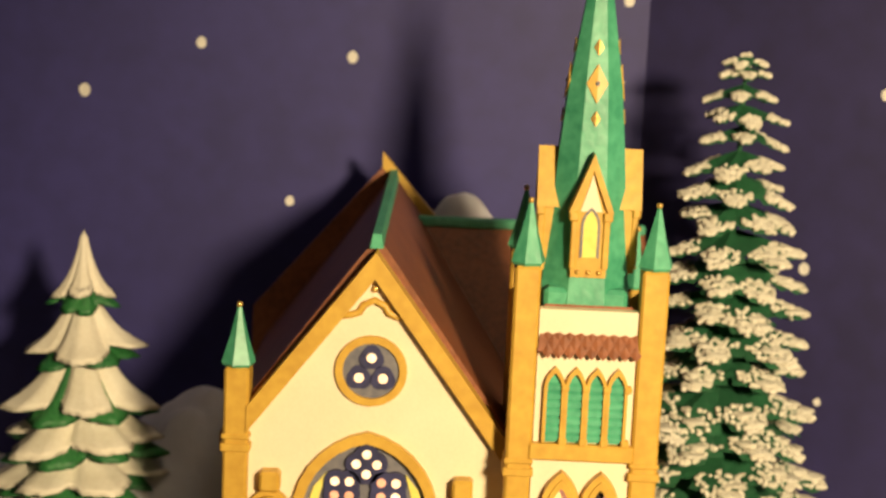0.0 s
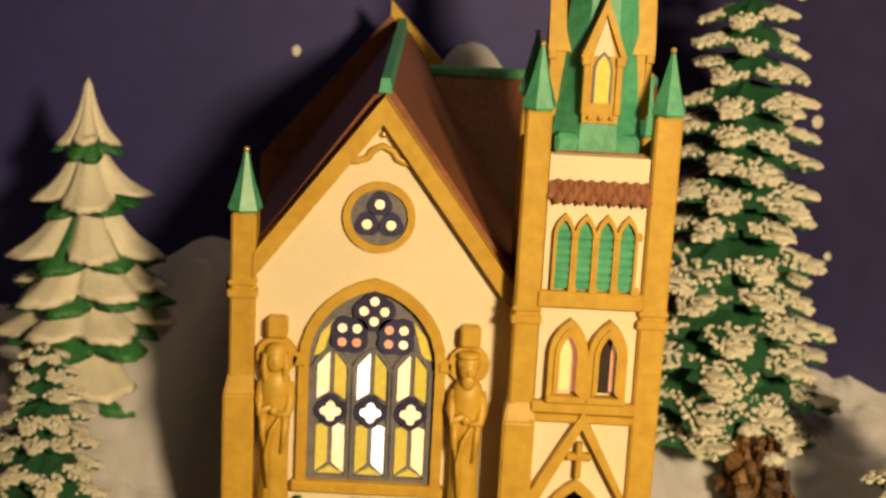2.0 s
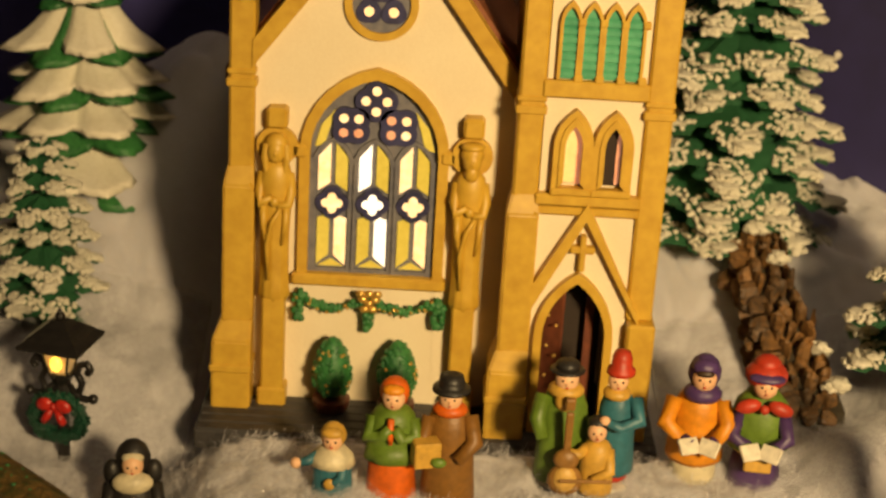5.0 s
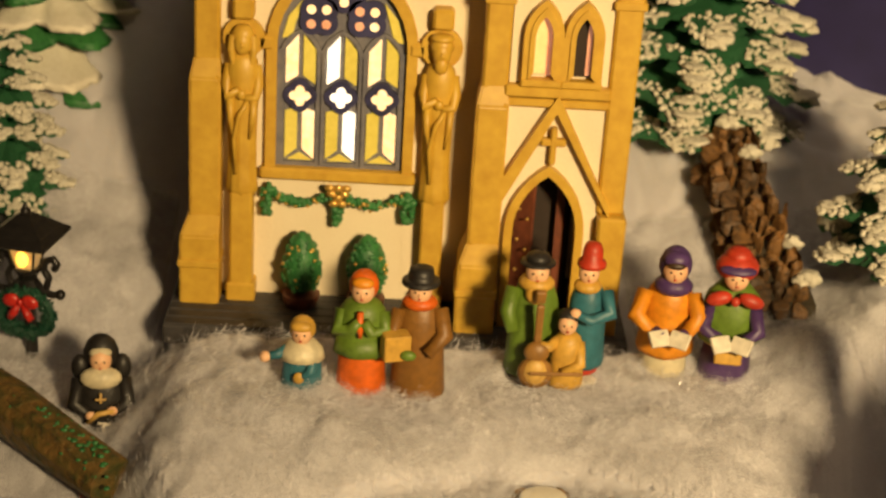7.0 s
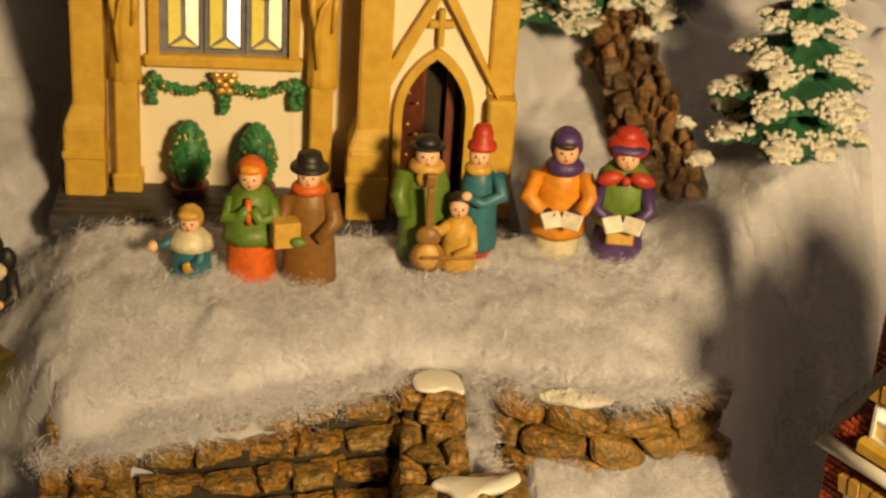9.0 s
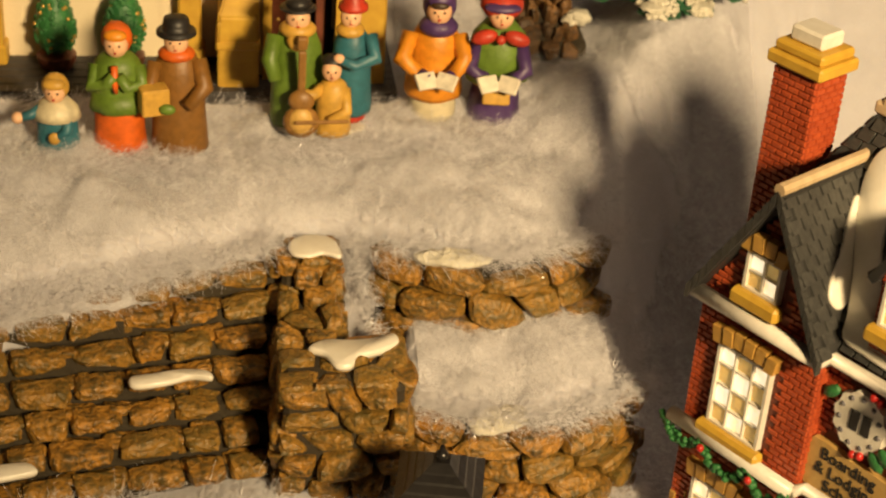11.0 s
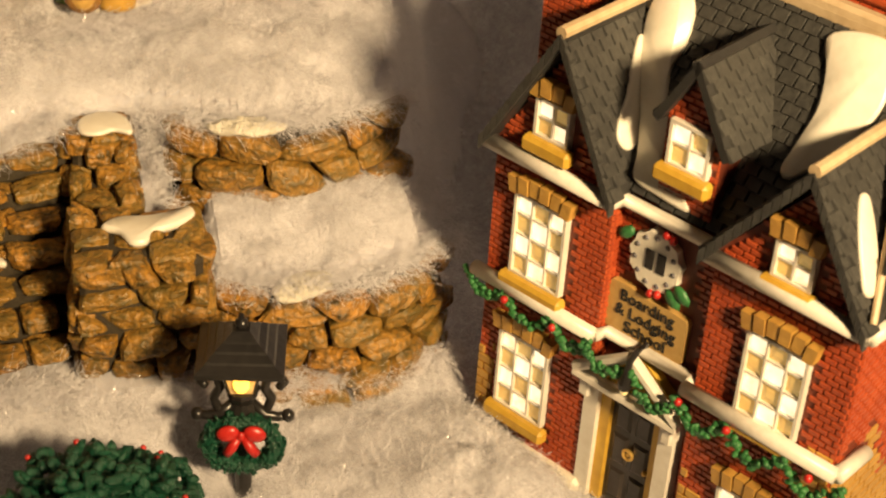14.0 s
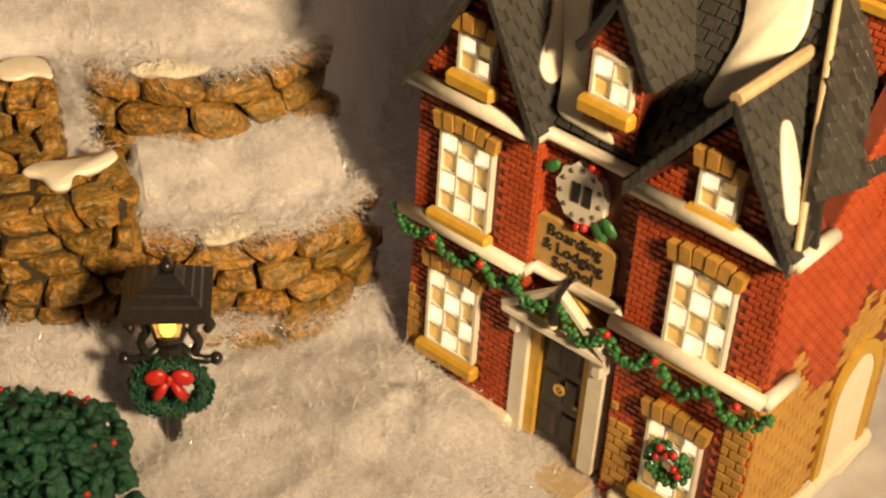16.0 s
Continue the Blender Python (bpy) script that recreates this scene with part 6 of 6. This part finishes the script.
PANE_TAN = mat("tan_lit_pane", (0.82, 0.58, 0.20), (0.74, 0.48, 0.14), rough=0.35, bump=0.05, emit=0.28)
PANE_WHITE = mat("white_lit_pane", (1.0, 0.88, 0.62), (1.0, 0.72, 0.38), rough=0.35, bump=0, stain=70, emit=1.05)

X0, WX, DEEP, EAVE = 6, 165, 100, 146
LB, RB = 62, 106      # edges of the projecting bays
GL, GR = (36, 197), (139, 190)


def bay_top(c):
    def f(x):
        if x <= LB:
            return min(EAVE + (GL[1] - 4 - EAVE) * (1 - abs(x - GL[0]) / 30), 195)
        if x >= RB:
            return min(EAVE + (GR[1] - 4 - EAVE) * (1 - abs(x - GR[0]) / 32), 189)
        return EAVE
    return f(c)


def build_school_walls():
    bm = bmesh.new()
    prism(bm, [(X0, 0), (X0, EAVE), (GL[0], GL[1] - 4), (LB, EAVE), (LB, 0)], 0, 20)
    bay_left = spart("bay_wall", bm, BRICK_JOINT)
    bm = bmesh.new()
    prism(bm, [(RB, 0), (RB, EAVE), (GR[0], GR[1] - 4), (WX, EAVE), (WX, 0)], 0, 20)
    bay_right = spart("bay_wall", bm, BRICK_JOINT)
    bm = bmesh.new()
    box(bm, LB, RB, 5, 20, 0, EAVE)
    mid = spart("middle_wall", bm, BRICK_JOINT)
    bm = bmesh.new()
    prism(bm, [(X0, 0), (X0, EAVE), (WX, EAVE), (WX, 0)], 20, DEEP)
    body = spart("body_wall", bm, BRICK_JOINT)
    bm = bmesh.new()
    hull(bm, [(WX, y, z) for y, z in ((24, EAVE), (DEEP, EAVE), (62, 196))] + [(WX - 6, y, z) for y, z in ((24, EAVE), (DEEP, EAVE), (62, 196))])
    spart("side_gable", bm, BRICK_JOINT)
    holes_l = ((17, 44, 21, 72), (16, 45, 86, 136), (21, 43, 149, 179))
    holes_r = ((121, 152, 81, 131), (124, 147, 142, 171), (121, 150, 15, 62))
    brick_skin(bay_left, brick_cells(LB - X0, 196, [(a - X0, b - X0, c, d) for a, b, c, d in holes_l], lambda u: bay_top(u + X0))[::-1], (X0, 0, 0), (1, 0, 0), singles=290)
    brick_skin(bay_right, brick_cells(WX - RB, 190, [(a - RB, b - RB, c, d) for a, b, c, d in holes_r], lambda u: bay_top(u + RB))[::-1], (RB, 0, 0), (1, 0, 0), singles=290)
    cells = brick_cells(RB - LB, EAVE, ((-1, 60, -1, 88), (4, 41, 90, 116), (10, 36, 114, 142)))
    brick_skin(mid, cells, (LB, 5, 0), (1, 0, 0), singles=280)
    for x, e in ((LB, 1), ):
        brick_skin(school, brick_cells(5, EAVE), (LB, 0, 0), (0, 1, 0))
    edge = lambda u: 84 + 9 * math.sin(u * 0.12) + 6 * math.sin(u * 0.41)
    side = brick_cells(DEEP, 194, ((54, 94, -1, 74),), lambda u: EAVE if u < 26 else EAVE + 50 * (1 - abs(u - 62) / 37))
    red = [c for c in side if c[1] > edge(c[0]) or (30 < c[0] < 52 and 62 < c[1] < 84)]
    brick_skin(school, red, (WX, 0, 0), (0, 1, 0))
    blocks = [c for c in brick_cells(DEEP, 96, ((54, 94, -1, 64),), None, 8.4, 4.4, 0.6) if c[1] + 4 <= edge(c[0]) and not (30 < c[0] < 52 and 62 < c[1] < 84)]
    brick_skin(school, blocks, (WX, 0, 0), (0, 1, 0), SANDSTONE)
    brick_skin(school, [(u, v, w, h) for u, v, w, h in brick_cells(DEEP, EAVE) if v < 60], (X0, DEEP, 0), (0, -1, 0))
    # sandstone patches on the front foot
    for x0, w, z1 in ((X0, 8, 46), (107, 12, 40), (154, 11, 84)):
        brick_skin(school, brick_cells(w, z1, (), lambda u: z1 - 8 + 10 * math.sin(u), 7, 4, 0.6), (x0, -0.7, 10), (1, 0, 0), SANDSTONE)
    bm = bmesh.new()
    box(bm, X0 - 3, LB + 1, -5, DEEP, -20, 14, 2)
    box(bm, RB + 6, WX + 4, -5, DEEP, -20, 10, 2)
    spart("plinth", bm, TREE_SNOW, label="white snow plinth")
    # arched recess in the side wall
    bm = bmesh.new()
    v = prism(bm, arch(0, 0, 45, 62, 14), -1.2, 1)
    bmesh.ops.transform(bm, matrix=Matrix.Translation((WX, 74, 0)) @ Matrix.Rotation(radians(90), 4, "Z"), verts=bm.verts)
    spart("side_arch", bm, TREE_SNOW)
    bm = bmesh.new()
    band(bm, arch(0, 0, 45, 69, 19), arch(0, 0, 45, 62, 14), -2, 1, closed=False)
    bmesh.ops.transform(bm, matrix=Matrix.Translation((WX, 74, 0)) @ Matrix.Rotation(radians(90), 4, "Z"), verts=bm.verts)
    spart("side_arch_frame", bm, OCHRE)


def rail(name, pts, r, material):
    bm = bmesh.new()
    tube(bm, pts, r, 10)
    return spart(name, bm, material, smooth=True)


def build_school_trim():
    for z in (EAVE - 1, 87):
        rail("trim_rail", [(X0 - 3, -4.5, z), (LB + 1, -4.5, z)], 3.1, TRIM)
        rail("trim_rail", [(RB - 2, -4.5, z), (WX + 3, -4.5, z)], 3.1, TRIM)
        rail("trim_rail", [(LB + 1, -4, z), (LB + 3, 1.5, z), (RB - 3, 1.5, z), (RB - 1, -4, z)], 2.6, TRIM)
        rail("trim_rail", [(WX + 3, -4.5, z), (WX + 3, 14 if z < 100 else 20, z)], 3.0, TRIM)
    sash(24, 155, 16, 16, 2, 2)
    sash(18.5, 92.5, 25, 36, 3, 4)
    sash(17, 28, 25, 37, 3, 4)
    sash(124, 88, 25, 36, 3, 4)
    sash(128, 148, 15.5, 15, 2, 2)
    wr = sash(124, 20, 23, 34, 3, 4)
    bm = bmesh.new()
    r = random.Random(6)
    for i in range(110):
        a, b = r.uniform(0, 6.28), r.uniform(0, 6.28)
        blob(bm, (135.5 + (7 + 2 * math.cos(b)) * math.cos(a), -3.5 - 2 * math.sin(b), 38 + (7 + 2 * math.cos(b)) * math.sin(a)), r.uniform(1.0, 1.6), 6)
    w2 = spart("window_wreath", bm, FOLIAGE)
    bm = bmesh.new()
    for dx, dz in ((-3, 2), (3, 2), (0, 0), (-4, -3), (4, -4), (6, -6)):
        blob(bm, (136 + dx, -6.4, 44 + dz), 1.6, 8)
    part("bow", bm, RED, w2)
    # door
    bm = bmesh.new()
    band(bm, [(60, 8), (60, 67), (102, 67), (102, 8)], [(66.5, 8), (66.5, 62), (95.5, 62), (95.5, 8)], -1.5, 6, closed=False)
    door = spart("front_door", bm, TRIM, label="dark panelled door in a white frame")
    bm = bmesh.new()
    band(bm, [(66.5, 8), (66.5, 63), (95.5, 63), (95.5, 8)], [(71, 8), (71, 60), (91.5, 60), (91.5, 8)], 1, 6, closed=False)
    part("door_lining", bm, OCHRE, door)
    bm = bmesh.new()
    box(bm, 70.5, 92, 3.4, 5.6, 8, 61)
    leaf = part("door_leaf", bm, DOOR_DARK, door)
    for x in (72.6, 82.2):
        for z0, z1 in ((12, 26), (29, 43), (46, 58)):
            bm = bmesh.new()
            hull(bm, [(a, 3.4, b) for a in (x, x + 7.6) for b in (z0, z1)] + [(a, 2.4, b) for a in (x + 1.2, x + 6.4) for b in (z0 + 1.2, z1 - 1.2)])
            part("door_panel", bm, DOOR_DARK, leaf)
    bm = bmesh.new()
    tube(bm, [(81.4 + 2.1 * math.cos(a), 1.6, 37 + 2.1 * math.sin(a)) for a in np.arange(0, 6.28, 0.5)], 0.7, 6, closed=True)
    blob(bm, (81.4, 2, 37), 1.0, 8)
    part("door_knocker", bm, GOLD, leaf)
    bm = bmesh.new()
    blob(bm, (90, 1.8, 33), 1.2, 8)
    part("door_knob", bm, GOLD, leaf)
    # pediment
    bm = bmesh.new()
    prism(bm, [(59, 66), (103, 66), (103, 69.5), (81, 86), (59, 69.5)], 0.5, 5)
    ped = spart("pediment", bm, OCHRE)
    for pts in ([(57, -5, 68), (105, -5, 68)], [(57, -5, 70), (81, -5, 87.5)], [(105, -5, 70), (81, -5, 87.5)]):
        bm = bmesh.new()
        tube(bm, [Vector(pts[0]), Vector(pts[1])], 2.4, 8)
        part("pediment_rail", bm, TRIM, ped)
    for x in (60, 99):
        bm = bmesh.new()
        box(bm, x - 1, x + 4, -5, 5, 58, 67, 0.8)
        part("bracket", bm, TRIM, ped)
    bm = bmesh.new()
    tube(bm, [(82.5, 1, 91), (82.5, -4, 91), (82.5, -8, 88), (82.5, -9, 82)], 1.4, 8)
    lathe(bm, 82.5, -9, [(2.6, 76.5), (2.9, 79), (1.4, 83)], 10)
    lan = spart("door_lantern", bm, BLACK)
    bm = bmesh.new()
    lathe(bm, 82.5, -9, [(1.4, 74), (1.9, 76.5)], 10)
    part("lantern_glass", bm, PANE_PALE, lan)
    bm = bmesh.new()
    box(bm, 60, 104, -14, 6, -18, 4, 1.2)
    spart("door_step", bm, TAN)
    # garland under the lower rail
    bm = bmesh.new()
    pts = []
    for x0, x1, y0, y1, sag in ((0, 20, -6, -6, 5), (20, 44, -6, -6, 7), (44, 62, -6, -6, 7), (62, 80, -8, -8, 5), (84, 104, -8, -8, 9), (104, 124, -7, -7, 8), (124, 148, -6, -6, 9), (148, 171, -6, -6, 8)):
        for i in range(15):
            s = i / 14
            pts.append((x0 + (x1 - x0) * s, y0, 84 - sag * math.sin(math.pi * s) - (1.5 if x0 > 60 else 0)))
    for p in pts:
        for k in range(3):
            blob(bm, (p[0] + r.uniform(-1.4, 1.4), p[1] + r.uniform(-1, 1), p[2] + r.uniform(-1.8, 1.8)), (r.uniform(1.2, 2.2), 1.2, r.uniform(0.9, 1.7)), 6, Euler((r.uniform(-1, 1), r.uniform(-1, 1), 0)))
    g = spart("garland", bm, FOLIAGE, label="green garland with red berries", kind="stuff")
    for x in (22, 46, 105, 126, 160):
        red = bmesh.new()
        blob(red, (x, -8, 83), 1.7, 8)
        part("berry", red, RED, g)
    # round plaque with holly, its number as bars
    bm = bmesh.new()
    n = 22
    prism(bm, [(80.2 + (10.4 + 1.0 * (i % 2)) * math.sin(2 * math.pi * i / n), 126.2 + (11.6 + 1.0 * (i % 2)) * math.cos(2 * math.pi * i / n)) for i in range(n)], 1.6, 5)
    plaque = spart("plaque", bm, SNOW, label="round silvery plaque with holly leaves")
    for x in (76.4, 81.4):
        bm = bmesh.new()
        box(bm, x, x + 3.6, 1.2, 1.7, 122.5, 130.5)
        part("number_bar", bm, INK, plaque)
    for i in range(11):
        a = 2 * math.pi * i / 11
        bm = bmesh.new()
        blob(bm, (80.2 + 8.6 * math.sin(a), 1.5, 126.2 + 9.8 * math.cos(a)), (1.1, 0.5, 1.1), 6)
        part("plaque_hole", bm, LEAD, plaque)
    for x, z, s in ((67, 132.5, -1), (93.5, 118.5, 1), (90, 115, 1)):
        bm = bmesh.new()
        blob(bm, (x, 1.5, z), (4.6, 1.4, 2.6), 8, Euler((0, s * 0.7, 0)), rough=1)
        part("holly_leaf", bm, FOLIAGE, plaque)
    for x, z in ((83.6, 114), (80.6, 113), (87, 138.5), (84, 139.5)):
        bm = bmesh.new()
        blob(bm, (x, 1.2, z), 1.7, 8)
        part("holly_berry", bm, RED, plaque)
    # sign
    bm = bmesh.new()
    pts = [(62, 90.2), (63, 89), (80, 88.6), (96.4, 89), (97.4, 90.2), (97.6, 107), (96.6, 108.6), (90, 109.2), (80, 108.8), (71, 110.2), (63.4, 110), (62.2, 108.6)]
    prism(bm, pts, 2.2, 5.4)
    sign = spart("sign_board", bm, SIGN_TAN, label="tan sign reading Boarding & Lodging School")
    for text, z, size, x in (("Boarding", 103.4, 6.8, 79.8), ("& Lodging", 97, 6.8, 79.8), ("School", 90.6, 7.0, 80.5)):
        cu = bpy.data.curves.new("lettering", "FONT")
        cu.body, cu.size, cu.align_x, cu.extrude = text, size * K, "CENTER", 0.0002
        cu.offset = 0.00006
        tmp = new("lettering", cu)
        me = bpy.data.meshes.new_from_object(tmp.evaluated_get(bpy.context.evaluated_depsgraph_get()))
        bpy.data.objects.remove(tmp)
        me.materials.clear()
        me.materials.append(INK)
        ob = new("lettering", me)
        ob.parent = sign
        ob.matrix_basis = pose(x * K, 2.0 * K, z * K, 90, 0, 0)


def slope(name, a, b, c, d, thick=3.0):
    """A roof slope: eave from a to b, ridge from d to c (all points in order), with slates on it."""
    A, B, C, D = (Vector(p) for p in (a, b, c, d))
    e1 = (B - A).normalized()
    n = e1.cross(D - A).normalized()
    e2 = n.cross(e1)
    bm = bmesh.new()
    pts = [A, B] + ([C, D] if (C - D).length > 0.5 else [C])
    top = [bm.verts.new(p) for p in pts]
    low = [bm.verts.new(p - n * thick) for p in pts]
    bm.faces.new(top)
    bm.faces.new(low[::-1])
    for i in range(len(pts)):
        j = (i + 1) % len(pts)
        bm.faces.new((top[i], low[i], low[j], top[j]))
    ob = spart(name, bm, SLATE_BED)
    flat = [((p - A).dot(e1), (p - A).dot(e2)) for p in pts]

    def inside(u, v):
        ok = True
        for i in range(len(flat)):
            (x0, y0), (x1, y1) = flat[i], flat[(i + 1) % len(flat)]
            ok &= (x1 - x0) * (v - y0) - (y1 - y0) * (u - x0) > -0.3
        return ok
    r = random.Random(12)
    cells = []
    us = [p[0] for p in flat]
    vmax = max(p[1] for p in flat)
    v, row = -0.5, 0
    while v < vmax:
        u = min(us) - 3.2 * (row % 2)
        while u < max(us):
            w = 6.4
            if inside(u + 0.6, v + 1) and inside(u + w - 0.9, v + 1) and inside(u + w / 2, v + 3.6):
                cells.append((u, v + r.uniform(-0.3, 0.3), w - 0.5, 5.4))
            u += w
        v += 4.6
        row += 1
    one = tile_mesh("slate", [(0, 0, 5.9, 5.4)], (0, 0, 0), e1, e2, 0.5, 0.3, SLATE, lift=0.8)
    for u, v, w, h in cells[:300]:
        q = new("slate", one)
        q.parent = ob
        q.location = (A + n * 0.1 + e1 * u + e2 * v) * K
    if cells[300:]:
        q = new("slate_rest", tile_mesh("slate_rest", cells[300:], A + n * 0.1, e1, e2, 0.5, 0.3, SLATE, lift=0.8))
        q.parent = ob
        tagged(q, kind="stuff")
    return ob, A, e1, e2, n


def ridge(a, b, r=2.3, material=None):
    bm = bmesh.new()
    tube(bm, [a, Vector(a).lerp(Vector(b), 0.5), b], r, 8)
    spart("ridge_strip", bm, material or TAN)


def dab(plane, outline, h=2.4):
    """Thick painted snow on a slope, outlined in the slope's own plan."""
    ob0, A, e1, e2, n = plane
    ob = snow_patch("roof_snow", outline, 0.6, h, 0, 0, "")
    m = Matrix((e1, e2, n)).transposed().to_4x4()
    m.translation = A * K
    ob.parent = school
    ob.matrix_basis = m
    return tagged(ob, "glossy white painted snow")


def build_school_roof():
    RY, RZ = 50, 218
    x0, x1 = 34, 137
    o = 5
    k = (RZ - EAVE) / RY
    front = slope("roof_slope", (X0 - o, 4, EAVE + 2), (WX + o, 4, EAVE + 2), (x1, RY, RZ), (x0, RY, RZ))
    slope("roof_slope", (WX + o, DEEP + o, EAVE), (X0 - o, DEEP + o, EAVE), (x0, RY, RZ), (x1, RY, RZ))
    slope("roof_slope", (WX + 2, 2, EAVE + 20), (WX + 4, 34, EAVE + 13), (x1, RY, RZ), (x1, RY, RZ))
    slope("roof_slope", (WX + 2, 34, EAVE + 13), (WX + 2, DEEP + o, EAVE), (x1, RY, RZ), (x1, RY, RZ))
    slope("roof_slope", (X0 - o, DEEP + o, EAVE), (X0 - o, -3, EAVE + 1), (x0, RY, RZ), (x0, RY, RZ))
    ridge((x0, RY, RZ + 1), (x1, RY, RZ + 1), 3.0)
    ridge((x1, RY, RZ + 3), (WX + 3, -5, EAVE + 5), 1.3)
    # front gables
    out = []
    for (gx, gz), xl, xr in ((GL, X0 - 3, LB + 3), (GR, RB - 3, WX + 3)):
        gz += 4
        yb = (gz - EAVE) / k
        l = slope("gable_slope", (xl, yb * 0.1, EAVE + 1), (xl, -7, EAVE + 1), (gx, -7, gz), (gx, yb + 4, gz))
        r = slope("gable_slope", (xr, -7, EAVE + 1), (xr, 4, EAVE + 1), (gx, yb + 4, gz), (gx, -7, gz))
        ridge((gx, -8, gz + 1), (gx, yb + 3, gz + 1), 2.4)
        for s, xe in ((-1, xl), (1, xr)):
            for i in range(12):
                q = i / 12
                x, z = xe + (gx - xe) * q, EAVE + (gz - EAVE) * q
                dx, dz = (gx - xe) / 12 * 0.9, (gz - EAVE) / 12 * 0.9
                bm = bmesh.new()
                hull(bm, [(x + e * dx, yy, z + e * dz + up) for e in (0, 1) for yy in (-8.4, -5.4) for up in (-4.6, 1.6 - 0.8 * e)])
                spart("verge_slate", bm, SLATE)
        out.append((l, r))
    # dormer in the middle
    dx0, dx1 = 73, 100
    bm = bmesh.new()
    prism(bm, [(dx0 + 2, 150), (dx0 + 2, 186), (86.5, 206), (dx1 - 2, 186), (dx1 - 2, 150)], 5, 40)
    d = spart("dormer", bm, BRICK_JOINT)
    brick_skin(d, brick_cells(23, 54, ((2.5, 20.5, 10, 34),), lambda u: 35 + 19 * (1 - abs(u - 11.5) / 11.5)), (dx0 + 2, 5, 150), (1, 0, 0))
    sash(78, 166, 17, 17.5, 2, 2, y=3, lintel=False)
    slope("dormer_slope", (71.5, 36, 182.9), (71.5, 0, 182.9), (86.5, 0, 209), (86.5, 46, 209))
    slope("dormer_slope", (104, 0, 178.5), (104, 34, 178.5), (86.5, 46, 209), (86.5, 0, 209))
    # snow on the slates
    dab(out[0][1], [(35, 50), (38, 47), (33, 36), (26, 25), (19, 16), (13, 15), (10, 20), (13, 26), (21, 33), (29, 44)])
    dab(front, [(64, 4), (74, 2.5), (88, 2), (84, 7), (76, 12), (71, 21), (64, 30), (58, 43), (59, 54), (56, 66), (48, 73), (41, 69), (40, 59), (44, 46), (55, 25), (61, 12)], 3.2)
    dab(front, [(106, 75), (116, 80), (128, 80), (132, 71), (134, 60), (130, 47), (123, 35), (116, 27), (112, 29), (113, 38), (114, 51), (111, 64)], 3.0)
    dab(out[1][1], [(15, 41), (19, 41), (19, 36), (17, 27), (13, 17), (11, 12), (6, 11), (3, 14), (5, 21), (10, 33)])
    # chimneys
    for cx, cy, zt, w in ((X0 + 4, 34, 228, 9.5), (WX - 10, 66, 204, 11)):
        bm = bmesh.new()
        box(bm, cx - w, cx + w, cy - 8, cy + 8, 130, zt)
        ch = spart("chimney", bm, BRICK_JOINT)
        brick_skin(ch, brick_cells(2 * w, zt - 130), (cx - w, cy - 8, 130), (1, 0, 0))
        brick_skin(ch, brick_cells(16, zt - 130), (cx + w, cy - 8, 130), (0, 1, 0))
        brick_skin(ch, brick_cells(16, zt - 130), (cx - w, cy + 8, 130), (0, -1, 0))
        bm = bmesh.new()
        box(bm, cx - w - 3, cx + w + 3, cy - 11, cy + 11, zt, zt + 5, 1)
        box(bm, cx - w - 1.4, cx + w + 1.4, cy - 9.4, cy + 9.4, zt + 5, zt + 9, 1)
        part("chimney_cap", bm, OCHRE, ch)
        bm = bmesh.new()
        box(bm, cx - w + 2, cx + w - 2, cy - 6, cy + 6, zt + 9, zt + 15, 1)
        part("chimney_top", bm, TRIM, ch)


def build_parapet():
    """Brick parapet behind the ridge with a row of white dentils."""
    bm = bmesh.new()
    box(bm, 62, 128, 58, 84, 190, 244)
    wall = spart("parapet", bm, BRICK_JOINT, label="red brick parapet with white dentils")
    brick_skin(wall, brick_cells(66, 54), (62, 58, 190), (1, 0, 0))
    brick_skin(wall, brick_cells(26, 54), (62, 84, 190), (0, -1, 0))
    for z, d in ((222, 2.2), (234, 3.0)):
        bm = bmesh.new()
        box(bm, 60.5, 129.5, 58 - d, 85, z, z + 2.6, 0.6)
        part("cornice", bm, BRICK, wall)
    for i in range(11):
        bm = bmesh.new()
        blob(bm, (65 + i * 6, 57.2, 229), (1.9, 1.8, 3.6), 8)
        part("dentil", bm, TRIM, wall)
    bm = bmesh.new()
    box(bm, 30, 140, 47, 58, 214, 219.5, 1.2)
    spart("ridge_beam", bm, TAN)


build_school_walls()
build_parapet()
build_school_trim()
build_school_roof()
